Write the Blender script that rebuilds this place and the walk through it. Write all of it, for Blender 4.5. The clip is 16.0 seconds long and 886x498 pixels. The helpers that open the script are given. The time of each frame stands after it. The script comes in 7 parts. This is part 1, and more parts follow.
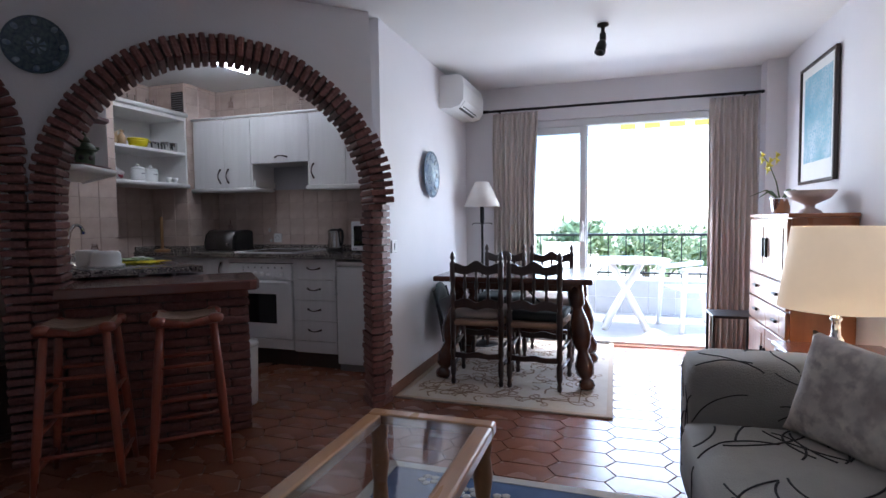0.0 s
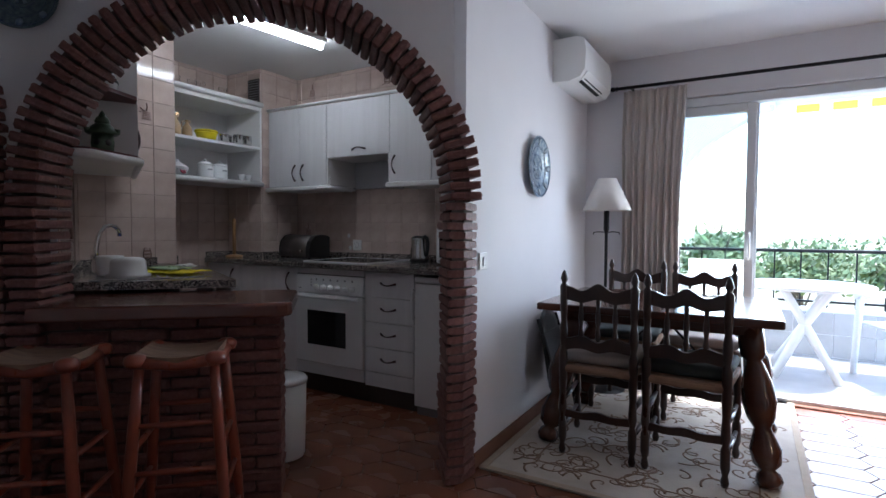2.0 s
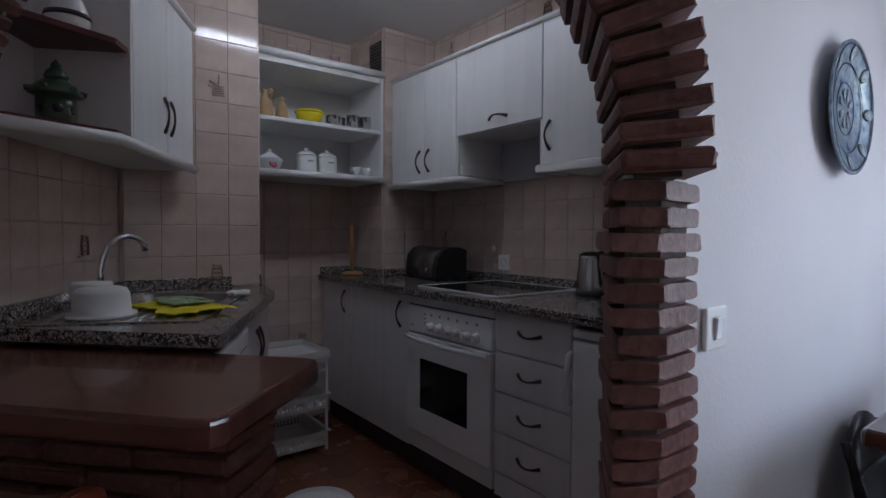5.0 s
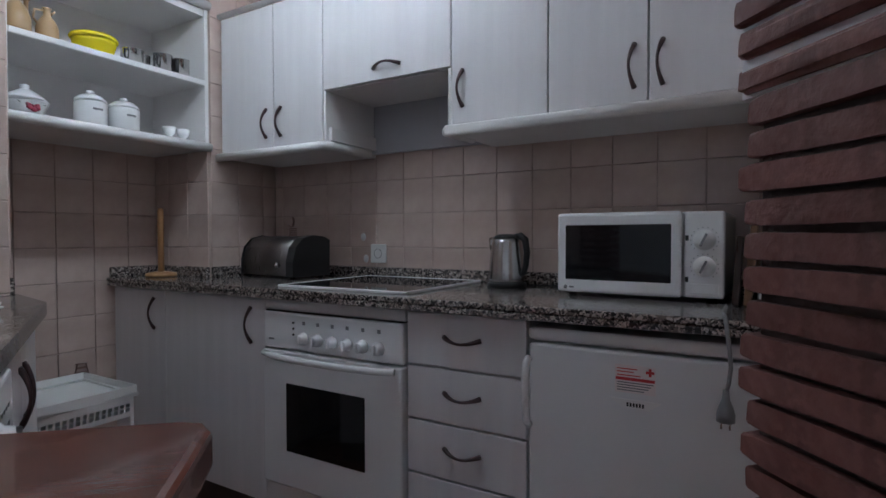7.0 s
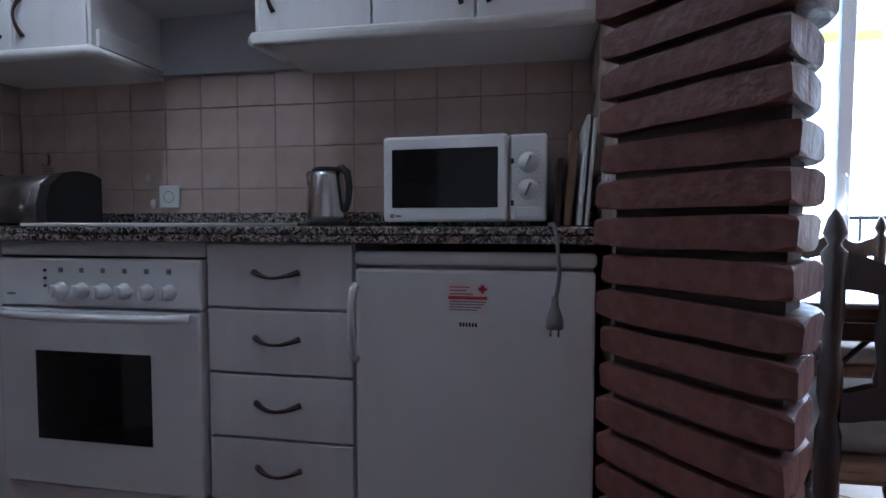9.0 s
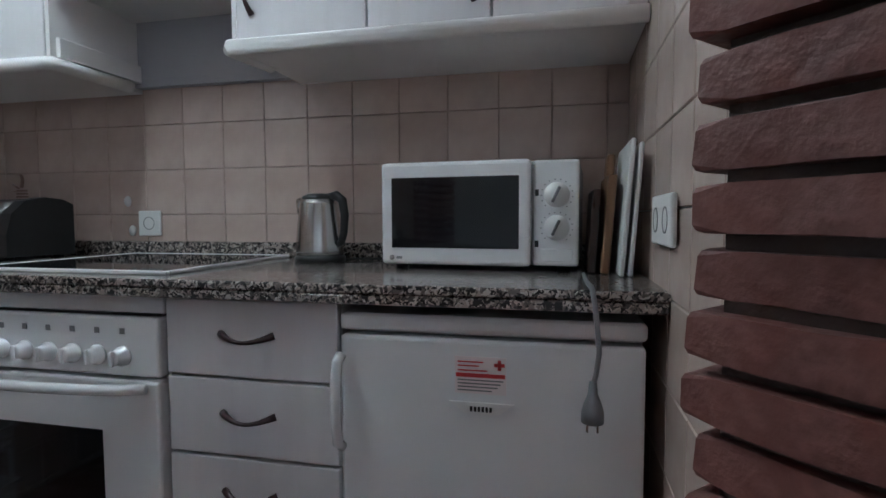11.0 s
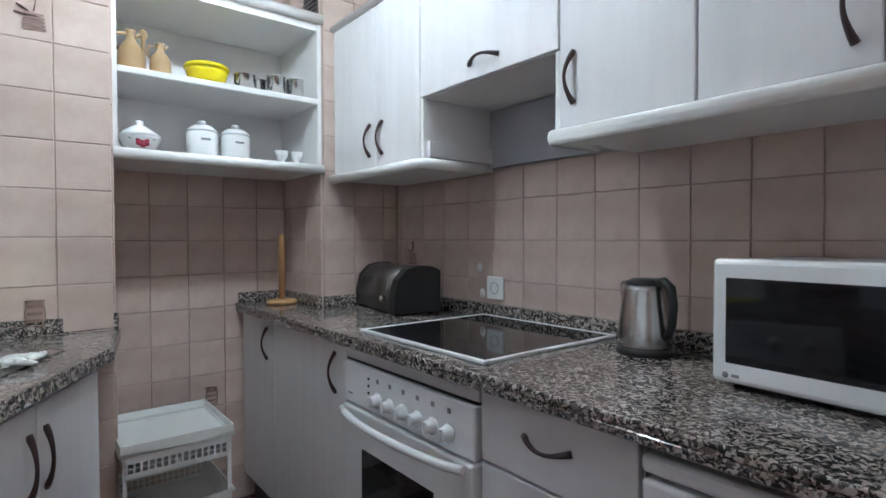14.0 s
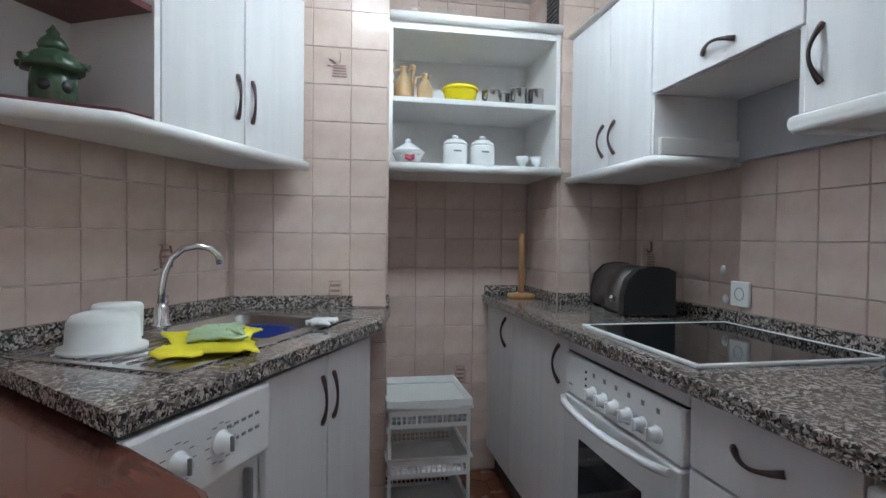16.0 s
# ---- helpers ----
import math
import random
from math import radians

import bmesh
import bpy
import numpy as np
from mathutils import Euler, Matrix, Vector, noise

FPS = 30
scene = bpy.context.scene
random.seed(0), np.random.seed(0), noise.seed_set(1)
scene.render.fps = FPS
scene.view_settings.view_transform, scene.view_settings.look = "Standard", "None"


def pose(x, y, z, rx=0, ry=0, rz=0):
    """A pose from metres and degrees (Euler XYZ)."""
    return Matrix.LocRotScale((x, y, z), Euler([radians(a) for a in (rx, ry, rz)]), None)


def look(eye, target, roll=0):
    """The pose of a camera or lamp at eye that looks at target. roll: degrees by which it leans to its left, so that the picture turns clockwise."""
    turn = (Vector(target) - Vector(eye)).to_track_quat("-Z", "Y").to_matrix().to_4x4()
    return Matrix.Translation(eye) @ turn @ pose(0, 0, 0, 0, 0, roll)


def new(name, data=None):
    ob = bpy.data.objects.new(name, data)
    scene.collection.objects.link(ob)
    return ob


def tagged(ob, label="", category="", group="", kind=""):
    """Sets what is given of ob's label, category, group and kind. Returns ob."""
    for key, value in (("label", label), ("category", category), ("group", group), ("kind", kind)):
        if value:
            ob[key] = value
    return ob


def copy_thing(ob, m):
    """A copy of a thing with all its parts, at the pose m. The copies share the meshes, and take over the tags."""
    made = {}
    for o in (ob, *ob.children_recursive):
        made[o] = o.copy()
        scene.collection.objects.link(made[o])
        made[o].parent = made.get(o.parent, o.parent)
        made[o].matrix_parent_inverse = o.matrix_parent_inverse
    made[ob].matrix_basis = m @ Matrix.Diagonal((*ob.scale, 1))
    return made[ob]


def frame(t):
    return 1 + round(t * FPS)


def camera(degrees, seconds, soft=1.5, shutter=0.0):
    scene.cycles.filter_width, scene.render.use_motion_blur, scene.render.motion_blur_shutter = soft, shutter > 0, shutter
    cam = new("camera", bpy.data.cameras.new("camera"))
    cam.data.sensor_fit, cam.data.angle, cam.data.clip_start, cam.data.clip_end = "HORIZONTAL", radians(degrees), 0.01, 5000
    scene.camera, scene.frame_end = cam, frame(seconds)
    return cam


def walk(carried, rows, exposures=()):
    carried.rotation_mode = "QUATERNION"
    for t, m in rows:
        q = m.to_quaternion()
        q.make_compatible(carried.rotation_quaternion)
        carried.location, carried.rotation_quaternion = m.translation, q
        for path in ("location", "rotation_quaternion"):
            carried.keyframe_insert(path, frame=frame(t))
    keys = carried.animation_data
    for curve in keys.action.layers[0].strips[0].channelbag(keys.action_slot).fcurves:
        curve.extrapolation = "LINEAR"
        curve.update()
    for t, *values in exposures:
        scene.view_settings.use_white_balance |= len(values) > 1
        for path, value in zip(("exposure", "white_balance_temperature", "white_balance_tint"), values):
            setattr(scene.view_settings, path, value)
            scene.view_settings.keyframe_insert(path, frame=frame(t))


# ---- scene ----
from mathutils.bvhtree import BVHTree

cam = camera(80.10, 16.0)
PATH = [
    (0, (2.968, -3.510, 1.133), (2.349, -1.611, 1.024), -0.63),
    (0.5, (2.873, -3.322, 1.090), (2.059, -1.498, 1.005), 0.00),
    (1, (2.856, -3.094, 1.106), (1.967, -1.304, 1.017), 0.27),
    (1.5, (2.820, -2.853, 1.116), (1.841, -1.110, 1.035), 0.06),
    (2, (2.715, -2.624, 1.120), (1.702, -0.901, 1.043), 0.29),
    (2.5, (2.705, -2.318, 1.121), (1.652, -0.619, 1.047), 0.15),
    (3, (2.720, -1.991, 1.107), (1.520, -0.392, 1.044), -0.01),
    (3.5, (2.603, -1.762, 1.118), (1.290, -0.255, 1.053), 0.12),
    (4, (2.451, -1.555, 1.133), (1.022, -0.157, 1.070), 0.19),
    (4.5, (2.290, -1.450, 1.134), (0.746, -0.180, 1.080), 0.39),
    (4.7, (2.213, -1.431, 1.146), (0.626, -0.214, 1.089), 0.34),
    (6.8, (1.510, -1.310, 1.115), (0.348, 0.318, 1.043), -0.10),
    (7, (1.468, -1.282, 1.062), (0.463, 0.444, 1.016), -0.10),
    (7.5, (1.448, -1.232, 1.006), (0.744, 0.642, 0.925), 0.10),
    (8, (1.424, -1.188, 0.926), (0.910, 0.749, 0.853), 0.0),
    (8.5, (1.413, -1.174, 0.899), (1.020, 0.787, 0.808), 0.0),
    (8.7, (1.406, -1.172, 0.893), (1.046, 0.793, 0.799), 0.0),
    (10.8, (1.371, -0.913, 0.988), (0.951, 1.039, 0.865), -0.10),
    (11, (1.377, -0.905, 1.004), (0.938, 1.043, 0.887), -0.17),
    (11.5, (1.390, -0.888, 1.031), (0.845, 1.033, 0.920), -0.31),
    (12, (1.404, -0.883, 1.057), (0.677, 0.979, 0.983), -0.14),
    (12.5, (1.432, -0.888, 1.097), (0.493, 0.877, 1.033), -0.35),
    (13, (1.421, -0.861, 1.139), (0.261, 0.768, 1.077), -0.48),
    (13.5, (1.421, -0.817, 1.167), (0.050, 0.638, 1.114), -0.37),
    (14, (1.431, -0.771, 1.171), (-0.129, 0.479, 1.129), -0.17),
    (14.5, (1.468, -0.771, 1.181), (-0.219, 0.303, 1.142), -0.01),
    (15, (1.528, -0.785, 1.187), (-0.266, 0.097, 1.150), 0.11),
    (15.5, (1.568, -0.764, 1.176), (-0.312, -0.083, 1.138), 0.25),
    (16, (1.574, -0.712, 1.158), (-0.391, -0.340, 1.121), 0.63),
]
walk(cam, [(t, look(*r)) for t, *r in PATH], [(0, 3.48, 5700, 10), (1.5, 3.32, 5700, 9), (2.5, 3.04, 5750, 6), (3.5, 2.72, 5650, 8), (4.5, 2.66, 5650, 11),
     (7, 4.02, 5550, 5), (8.5, 3.82, 5100, 8), (11, 4.54, 5500, -2), (12.5, 4.96, 5550, -2), (14, 4.90, 5600, -1), (16, 4.76, 5600, -2)])
SKY, SUN, TUBE, WARM = 0.15, 1.1, 3.6, 0.05

# ---- world and light ----
world = bpy.data.worlds.new("world")
scene.world = world
world.use_nodes = True
wn = world.node_tree.nodes
sky = wn.new("ShaderNodeTexSky")
sky.sky_type, sky.sun_disc = "NISHITA", False
sky.sun_elevation, sky.sun_rotation = radians(66), radians(50)
sky.dust_density = 1.0
world.node_tree.links.new(sky.outputs[0], wn["Background"].inputs[0])
wn["Background"].inputs[1].default_value = SKY
sun = new("sun", bpy.data.lights.new("sun", "SUN"))
sun.data.energy, sun.data.angle, sun.data.color = SUN, radians(0.5), (1, 0.96, 0.90)
sun.matrix_world = look((0, 0, 0), (-0.32, -0.27, -0.91))

# lamp added in the balcony door's opening to strengthen the sky's light
day = new("door_daylight", bpy.data.lights.new("door_daylight", "AREA"))
day.data.shape, day.data.size, day.data.size_y, day.data.energy, day.data.color = "RECTANGLE", 1.34, 1.90, 4.2, (0.97, 0.98, 1.0)
day.matrix_world = pose(3.00, 1.38, 1.05, 68, 0, 180)


# ---- materials ----
def mat(name, color, rough=0.5, metal=0.0, spot=None, scale=6.0, amount=0.5, bump=0.0, bscale=60.0, coat=0.0,
        stretch=(1, 1, 1), fine=None, rvar=0.08, island=0.0, piece=0.0, spec=0.5):
    """A surface: base colour, a second colour in broad patches, fine grain and fine relief."""
    m = bpy.data.materials.new(name)
    m.use_nodes = True
    nt = m.node_tree
    b = nt.nodes["Principled BSDF"]
    lk = nt.links.new
    tc = nt.nodes.new("ShaderNodeTexCoord")
    mp = nt.nodes.new("ShaderNodeMapping")
    mp.inputs["Scale"].default_value = stretch
    lk(tc.outputs["Object"], mp.inputs[0])
    n1 = nt.nodes.new("ShaderNodeTexNoise")
    n1.inputs["Scale"].default_value, n1.inputs["Detail"].default_value = scale, 4
    lk(mp.outputs[0], n1.inputs["Vector"])
    r1 = nt.nodes.new("ShaderNodeMapRange")
    r1.inputs[1].default_value, r1.inputs[2].default_value = 0.35, 0.65
    r1.inputs[4].default_value = amount
    lk(n1.outputs[0], r1.inputs[0])
    mix = nt.nodes.new("ShaderNodeMix")
    mix.data_type = "RGBA"
    sp = spot or tuple(c * 0.82 for c in color)
    mix.inputs[6].default_value, mix.inputs[7].default_value = (*color, 1), (*sp, 1)
    lk(r1.outputs[0], mix.inputs[0])
    last = mix.outputs[2]
    n2 = nt.nodes.new("ShaderNodeTexNoise")
    n2.inputs["Scale"].default_value, n2.inputs["Detail"].default_value = bscale, 5
    lk(mp.outputs[0], n2.inputs["Vector"])
    if fine:
        r2 = nt.nodes.new("ShaderNodeMapRange")
        r2.inputs[1].default_value, r2.inputs[2].default_value = 0.45, 0.62
        lk(n2.outputs[0], r2.inputs[0])
        m2 = nt.nodes.new("ShaderNodeMix")
        m2.data_type = "RGBA"
        m2.inputs[7].default_value = (*fine, 1)
        lk(r2.outputs[0], m2.inputs[0]), lk(last, m2.inputs[6])
        last = m2.outputs[2]
    if piece or island:
        src = nt.nodes.new("ShaderNodeObjectInfo").outputs["Random"] if piece else nt.nodes.new("ShaderNodeNewGeometry").outputs["Random Per Island"]
        k = piece or island
        r3 = nt.nodes.new("ShaderNodeMapRange")
        r3.inputs[3].default_value, r3.inputs[4].default_value = 1 - k, 1 + k
        lk(src, r3.inputs[0])
        hs = nt.nodes.new("ShaderNodeHueSaturation")
        lk(r3.outputs[0], hs.inputs["Value"]), lk(last, hs.inputs["Color"])
        last = hs.outputs[0]
    lk(last, b.inputs["Base Color"])
    rr = nt.nodes.new("ShaderNodeMapRange")
    rr.inputs[3].default_value, rr.inputs[4].default_value = max(0.02, rough - rvar), min(1, rough + rvar)
    lk(n1.outputs[0], rr.inputs[0]), lk(rr.outputs[0], b.inputs["Roughness"])
    b.inputs["Metallic"].default_value = metal
    b.inputs["Coat Weight"].default_value = coat
    b.inputs["Specular IOR Level"].default_value = spec
    if bump:
        bp = nt.nodes.new("ShaderNodeBump")
        bp.inputs["Strength"].default_value, bp.inputs["Distance"].default_value = bump, 0.004
        lk(n2.outputs[0], bp.inputs["Height"]), lk(bp.outputs[0], b.inputs["Normal"])
    return m


def glow(name, color, power):
    m = bpy.data.materials.new(name)
    m.use_nodes = True
    b = m.node_tree.nodes["Principled BSDF"]
    b.inputs["Base Color"].default_value = (*color, 1)
    b.inputs["Emission Color"].default_value, b.inputs["Emission Strength"].default_value = (*color, 1), power
    return m


def glass(name, color=(0.95, 0.98, 0.97), rough=0.01):
    m = bpy.data.materials.new(name)
    m.use_nodes = True
    b = m.node_tree.nodes["Principled BSDF"]
    b.inputs["Base Color"].default_value = (*color, 1)
    b.inputs["Transmission Weight"].default_value, b.inputs["Roughness"].default_value = 1, rough
    b.inputs["IOR"].default_value = 1.45
    return m


def granite():
    m = mat("granite", (0.30, 0.27, 0.25), 0.16, coat=0.3)
    nt = m.node_tree
    lk = nt.links.new
    tc = nt.nodes.new("ShaderNodeTexCoord")
    vo = nt.nodes.new("ShaderNodeTexVoronoi")
    vo.inputs["Scale"].default_value = 175
    n = nt.nodes.new("ShaderNodeTexNoise")
    n.inputs["Scale"].default_value, n.inputs["Detail"].default_value = 70, 3
    add = nt.nodes.new("ShaderNodeMix")
    add.data_type = "RGBA"
    add.inputs[0].default_value = 0.03
    lk(tc.outputs["Object"], add.inputs[6]), lk(n.outputs["Color"], add.inputs[7])
    lk(tc.outputs["Object"], n.inputs["Vector"]), lk(add.outputs[2], vo.inputs["Vector"])
    ramp = nt.nodes.new("ShaderNodeValToRGB")
    ramp.color_ramp.interpolation = "CONSTANT"
    e = ramp.color_ramp.elements
    e[0].color, e[1].color, e[1].position = (0.030, 0.028, 0.028, 1), (0.17, 0.145, 0.13, 1), 0.34
    for p, c in ((0.52, (0.38, 0.32, 0.29)), (0.72, (0.50, 0.45, 0.41)), (0.88, (0.09, 0.08, 0.078))):
        k = e.new(p)
        k.color = (*c, 1)
    sep = nt.nodes.new("ShaderNodeSeparateColor")
    lk(vo.outputs["Color"], sep.inputs[0]), lk(sep.outputs[0], ramp.inputs[0])
    lk(ramp.outputs[0], nt.nodes["Principled BSDF"].inputs["Base Color"])
    return m


M_PLASTER = mat("wall_paint", (0.78, 0.76, 0.78), 0.75, scale=1.3, amount=0.35, bump=0.25, bscale=90)
M_CEIL = mat("ceiling_paint", (0.80, 0.79, 0.79), 0.85, scale=1.0, amount=0.3, bump=0.15, bscale=80)
M_GROUT = mat("grout", (0.50, 0.40, 0.35), 0.9, scale=9, bump=0.3)
M_TILE = mat("glazed_tile", (0.54, 0.415, 0.36), 0.10, spot=(0.65, 0.53, 0.47), scale=9, amount=0.9, bump=0.05, bscale=30, piece=0.06, rvar=0.05)
M_DECO = mat("tile_print", (0.30, 0.195, 0.165), 0.3, scale=30, amount=0.6)
M_BRICK = mat("brick", (0.18, 0.069, 0.058), 0.55, spot=(0.115, 0.046, 0.040), scale=14, amount=0.9, bump=0.8, bscale=55, fine=(0.20, 0.086, 0.074), piece=0.14)
M_MORTAR = mat("mortar", (0.13, 0.10, 0.09), 0.9, spot=(0.075, 0.055, 0.05), scale=14, amount=0.8, bump=0.9, bscale=90)
M_TERRA = mat("terracotta", (0.20, 0.078, 0.046), 0.26, spot=(0.17, 0.058, 0.032), scale=5, amount=0.8, bump=0.12, bscale=25, piece=0.10, rvar=0.10)
M_TERRA_ISL = mat("terracotta_joined", (0.20, 0.078, 0.046), 0.26, spot=(0.17, 0.058, 0.032), scale=5, amount=0.8, bump=0.12, bscale=25, island=0.10, rvar=0.10)
M_FGROUT = mat("floor_grout", (0.23, 0.135, 0.10), 0.55, scale=12, bump=0.3)
M_CAB = mat("cabinet_laminate", (0.73, 0.71, 0.72), 0.38, spot=(0.66, 0.64, 0.65), scale=3, amount=0.6, bump=0.06, bscale=60, stretch=(8, 8, 0.6))
M_CABIN = mat("cabinet_board", (0.80, 0.78, 0.77), 0.45, scale=3, amount=0.25)
M_TRIM = mat("rounded_trim", (0.82, 0.81, 0.80), 0.32, scale=3, amount=0.2)
M_HANDLE = mat("maroon_handle", (0.045, 0.018, 0.020), 0.3, scale=30, amount=0.4)
M_GRANITE = granite()
M_ENAMEL = mat("white_enamel", (0.82, 0.82, 0.83), 0.22, scale=2, amount=0.12, coat=0.2)
M_WHITEPL = mat("white_plastic", (0.80, 0.80, 0.79), 0.4, scale=5, amount=0.15)
M_BLACKGL = mat("black_glass", (0.010, 0.010, 0.012), 0.05, scale=3, amount=0.2, rvar=0.02)
M_BLACKPL = mat("black_plastic", (0.018, 0.018, 0.019), 0.4, scale=20, amount=0.4, bump=0.1)
M_GREYPL = mat("grey_plastic", (0.22, 0.22, 0.23), 0.45, scale=20, amount=0.3)
M_STEEL = mat("brushed_steel", (0.62, 0.61, 0.60), 0.22, 1.0, scale=20, amount=0.3, stretch=(1, 1, 14), bump=0.04, bscale=60)
M_CHROME = mat("chrome", (0.80, 0.80, 0.80), 0.07, 1.0, scale=10, amount=0.15, rvar=0.03)
M_PLINTH = mat("dark_plinth", (0.05, 0.038, 0.035), 0.45, scale=8, amount=0.6, bump=0.2)
M_BARWOOD = mat("bar_wood", (0.155, 0.055, 0.038), 0.22, spot=(0.105, 0.036, 0.026), scale=3, amount=0.8, stretch=(1, 9, 9), bump=0.05, bscale=30, coat=0.3)
M_STOOL = mat("stool_wood", (0.28, 0.062, 0.032), 0.3, spot=(0.19, 0.042, 0.022), scale=4, amount=0.8, stretch=(6, 6, 1), bump=0.05, coat=0.2)
M_RUSH = mat("woven_rush", (0.27, 0.165, 0.105), 0.75, spot=(0.17, 0.09, 0.06), scale=12, amount=0.8, stretch=(1, 14, 1), bump=0.9, bscale=40)
M_DARKWOOD = mat("dark_wood", (0.032, 0.014, 0.010), 0.3, spot=(0.02, 0.009, 0.007), scale=5, amount=0.8, stretch=(5, 5, 1), bump=0.08, coat=0.25)
M_TABLEWOOD = mat("table_wood", (0.070, 0.022, 0.013), 0.2, spot=(0.045, 0.014, 0.009), scale=4, amount=0.8, stretch=(1, 7, 4), bump=0.06, coat=0.3)
M_PINE = mat("honey_pine", (0.45, 0.22, 0.09), 0.3, spot=(0.35, 0.16, 0.06), scale=4, amount=0.8, stretch=(7, 1, 4), bump=0.05, coat=0.2)
M_CHERRY = mat("cherry_wood", (0.32, 0.12, 0.05), 0.3, spot=(0.24, 0.085, 0.035), scale=3, amount=0.8, stretch=(6, 6, 1), bump=0.04, coat=0.2)
M_CURTAIN = mat("linen_curtain", (0.58, 0.52, 0.48), 0.9, spot=(0.50, 0.44, 0.40), scale=8, amount=0.5, bump=0.3, bscale=220)
M_SHADE = mat("lamp_shade_fabric", (0.74, 0.70, 0.66), 0.9, scale=30, amount=0.2, bump=0.2, bscale=250)
M_IRON = mat("dark_iron", (0.016, 0.015, 0.016), 0.45, 0.6, scale=20, amount=0.4, bump=0.1)
M_ALU = mat("white_aluminium", (0.70, 0.71, 0.72), 0.4, scale=4, amount=0.15)
M_WINGLASS = glass("window_glass", (0.93, 0.98, 0.97))
M_CLEARGLASS = glass("clear_glass")
M_THINGLASS = glass("thin_glass", (0.97, 0.98, 0.98))
M_THINGLASS.node_tree.nodes["Principled BSDF"].inputs["IOR"].default_value = 1.08


# ---- builders ----
def bm_box(x0, x1, y0, y1, z0, z1, bevel=0.0, seg=1, bm=None):
    bm = bm or bmesh.new()
    vs = [bm.verts.new((x, y, z)) for z in (z0, z1) for x, y in ((x0, y0), (x1, y0), (x1, y1), (x0, y1))]
    fs = [bm.faces.new([vs[i] for i in f]) for f in ((3, 2, 1, 0), (4, 5, 6, 7), (0, 1, 5, 4), (1, 2, 6, 5), (2, 3, 7, 6), (3, 0, 4, 7))]
    if bevel > 0:
        es = list({e for f in fs for e in f.edges})
        bmesh.ops.bevel(bm, geom=es, offset=bevel, segments=seg, affect="EDGES", profile=0.5, clamp_overlap=True)
    return bm


def bm_prism(pts, z0, z1, bevel=0.0, seg=1, bm=None):
    """A plan outline, counter-clockwise, raised from z0 to z1."""
    bm = bm or bmesh.new()
    lo = [bm.verts.new((*p, z0)) for p in pts]
    hi = [bm.verts.new((*p, z1)) for p in pts]
    n = len(pts)
    fs = [bm.faces.new(hi), bm.faces.new(lo[::-1])]
    fs += [bm.faces.new((lo[i], lo[(i + 1) % n], hi[(i + 1) % n], hi[i])) for i in range(n)]
    if bevel > 0:
        es = list({e for f in fs[:2] for e in f.edges})
        bmesh.ops.bevel(bm, geom=es, offset=bevel, segments=seg, affect="EDGES", profile=0.5, clamp_overlap=True)
    return bm


def bm_lathe(profile, seg=20, bm=None, at=(0, 0, 0), sx=1.0, sy=1.0):
    """A turned shape: rows of radius and height from the bottom up, about the z axis."""
    bm = bm or bmesh.new()
    rings = []
    loop = abs(profile[0][0] - profile[-1][0]) < 0.003 and abs(profile[0][1] - profile[-1][1]) < 0.003 and profile[0][0] > 0.004
    if loop and profile[0] == profile[-1]:
        profile = profile[:-1]
    for r, z in profile:
        if r < 1e-5:
            rings.append([bm.verts.new((at[0], at[1], at[2] + z))])
        else:
            rings.append([bm.verts.new((at[0] + sx * r * math.cos(a), at[1] + sy * r * math.sin(a), at[2] + z)) for a in (2 * math.pi * i / seg for i in range(seg))])
    for a, b in list(zip(rings, rings[1:])) + ([(rings[-1], rings[0])] if loop else []):
        for i in range(seg):
            j = (i + 1) % seg
            if len(a) == 1 and len(b) > 1:
                bm.faces.new((a[0], b[j], b[i]))
            elif len(b) == 1 and len(a) > 1:
                bm.faces.new((a[i], a[j], b[0]))
            elif len(a) > 1:
                bm.faces.new((a[i], a[j], b[j], b[i]))
    for ring, flip in ((rings[0], True), (rings[-1], False)):
        if len(ring) > 1 and not loop:
            bm.faces.new(ring[::-1] if flip else ring)
    for f in bm.faces:
        f.smooth = True
    return bm


def bm_tube(pts, r, seg=8, bm=None, flat=1.0):
    """A round rod along a line of points; r is one radius or one for each point."""
    bm = bm or bmesh.new()
    pts = [Vector(p) for p in pts]
    rs = r if isinstance(r, (list, tuple)) else [r] * len(pts)
    rings, side = [], None
    for i, p in enumerate(pts):
        d = (pts[min(i + 1, len(pts) - 1)] - pts[max(i - 1, 0)]).normalized()
        if side is None:
            side = d.cross(Vector((0, 0, 1)) if abs(d.z) < 0.9 else Vector((1, 0, 0))).normalized()
        side = (side - d * side.dot(d)).normalized()
        up = d.cross(side)
        rings.append([bm.verts.new(p + rs[i] * (math.cos(a) * side + flat * math.sin(a) * up)) for a in (2 * math.pi * k / seg for k in range(seg))])
    for a, b in zip(rings, rings[1:]):
        for k in range(seg):
            f = bm.faces.new((a[k], a[(k + 1) % seg], b[(k + 1) % seg], b[k]))
            f.smooth = True
    bm.faces.new(rings[0][::-1]), bm.faces.new(rings[-1])
    return bm


def bm_turn(bm, m):
    bmesh.ops.transform(bm, matrix=m, verts=bm.verts)
    return bm


def mesh_of(name, bm, material, smooth=False):
    me = bpy.data.meshes.new(name)
    bmesh.ops.recalc_face_normals(bm, faces=bm.faces)
    if smooth:
        for f in bm.faces:
            f.smooth = True
    bm.to_mesh(me)
    bm.free()
    me.materials.append(material)
    return me


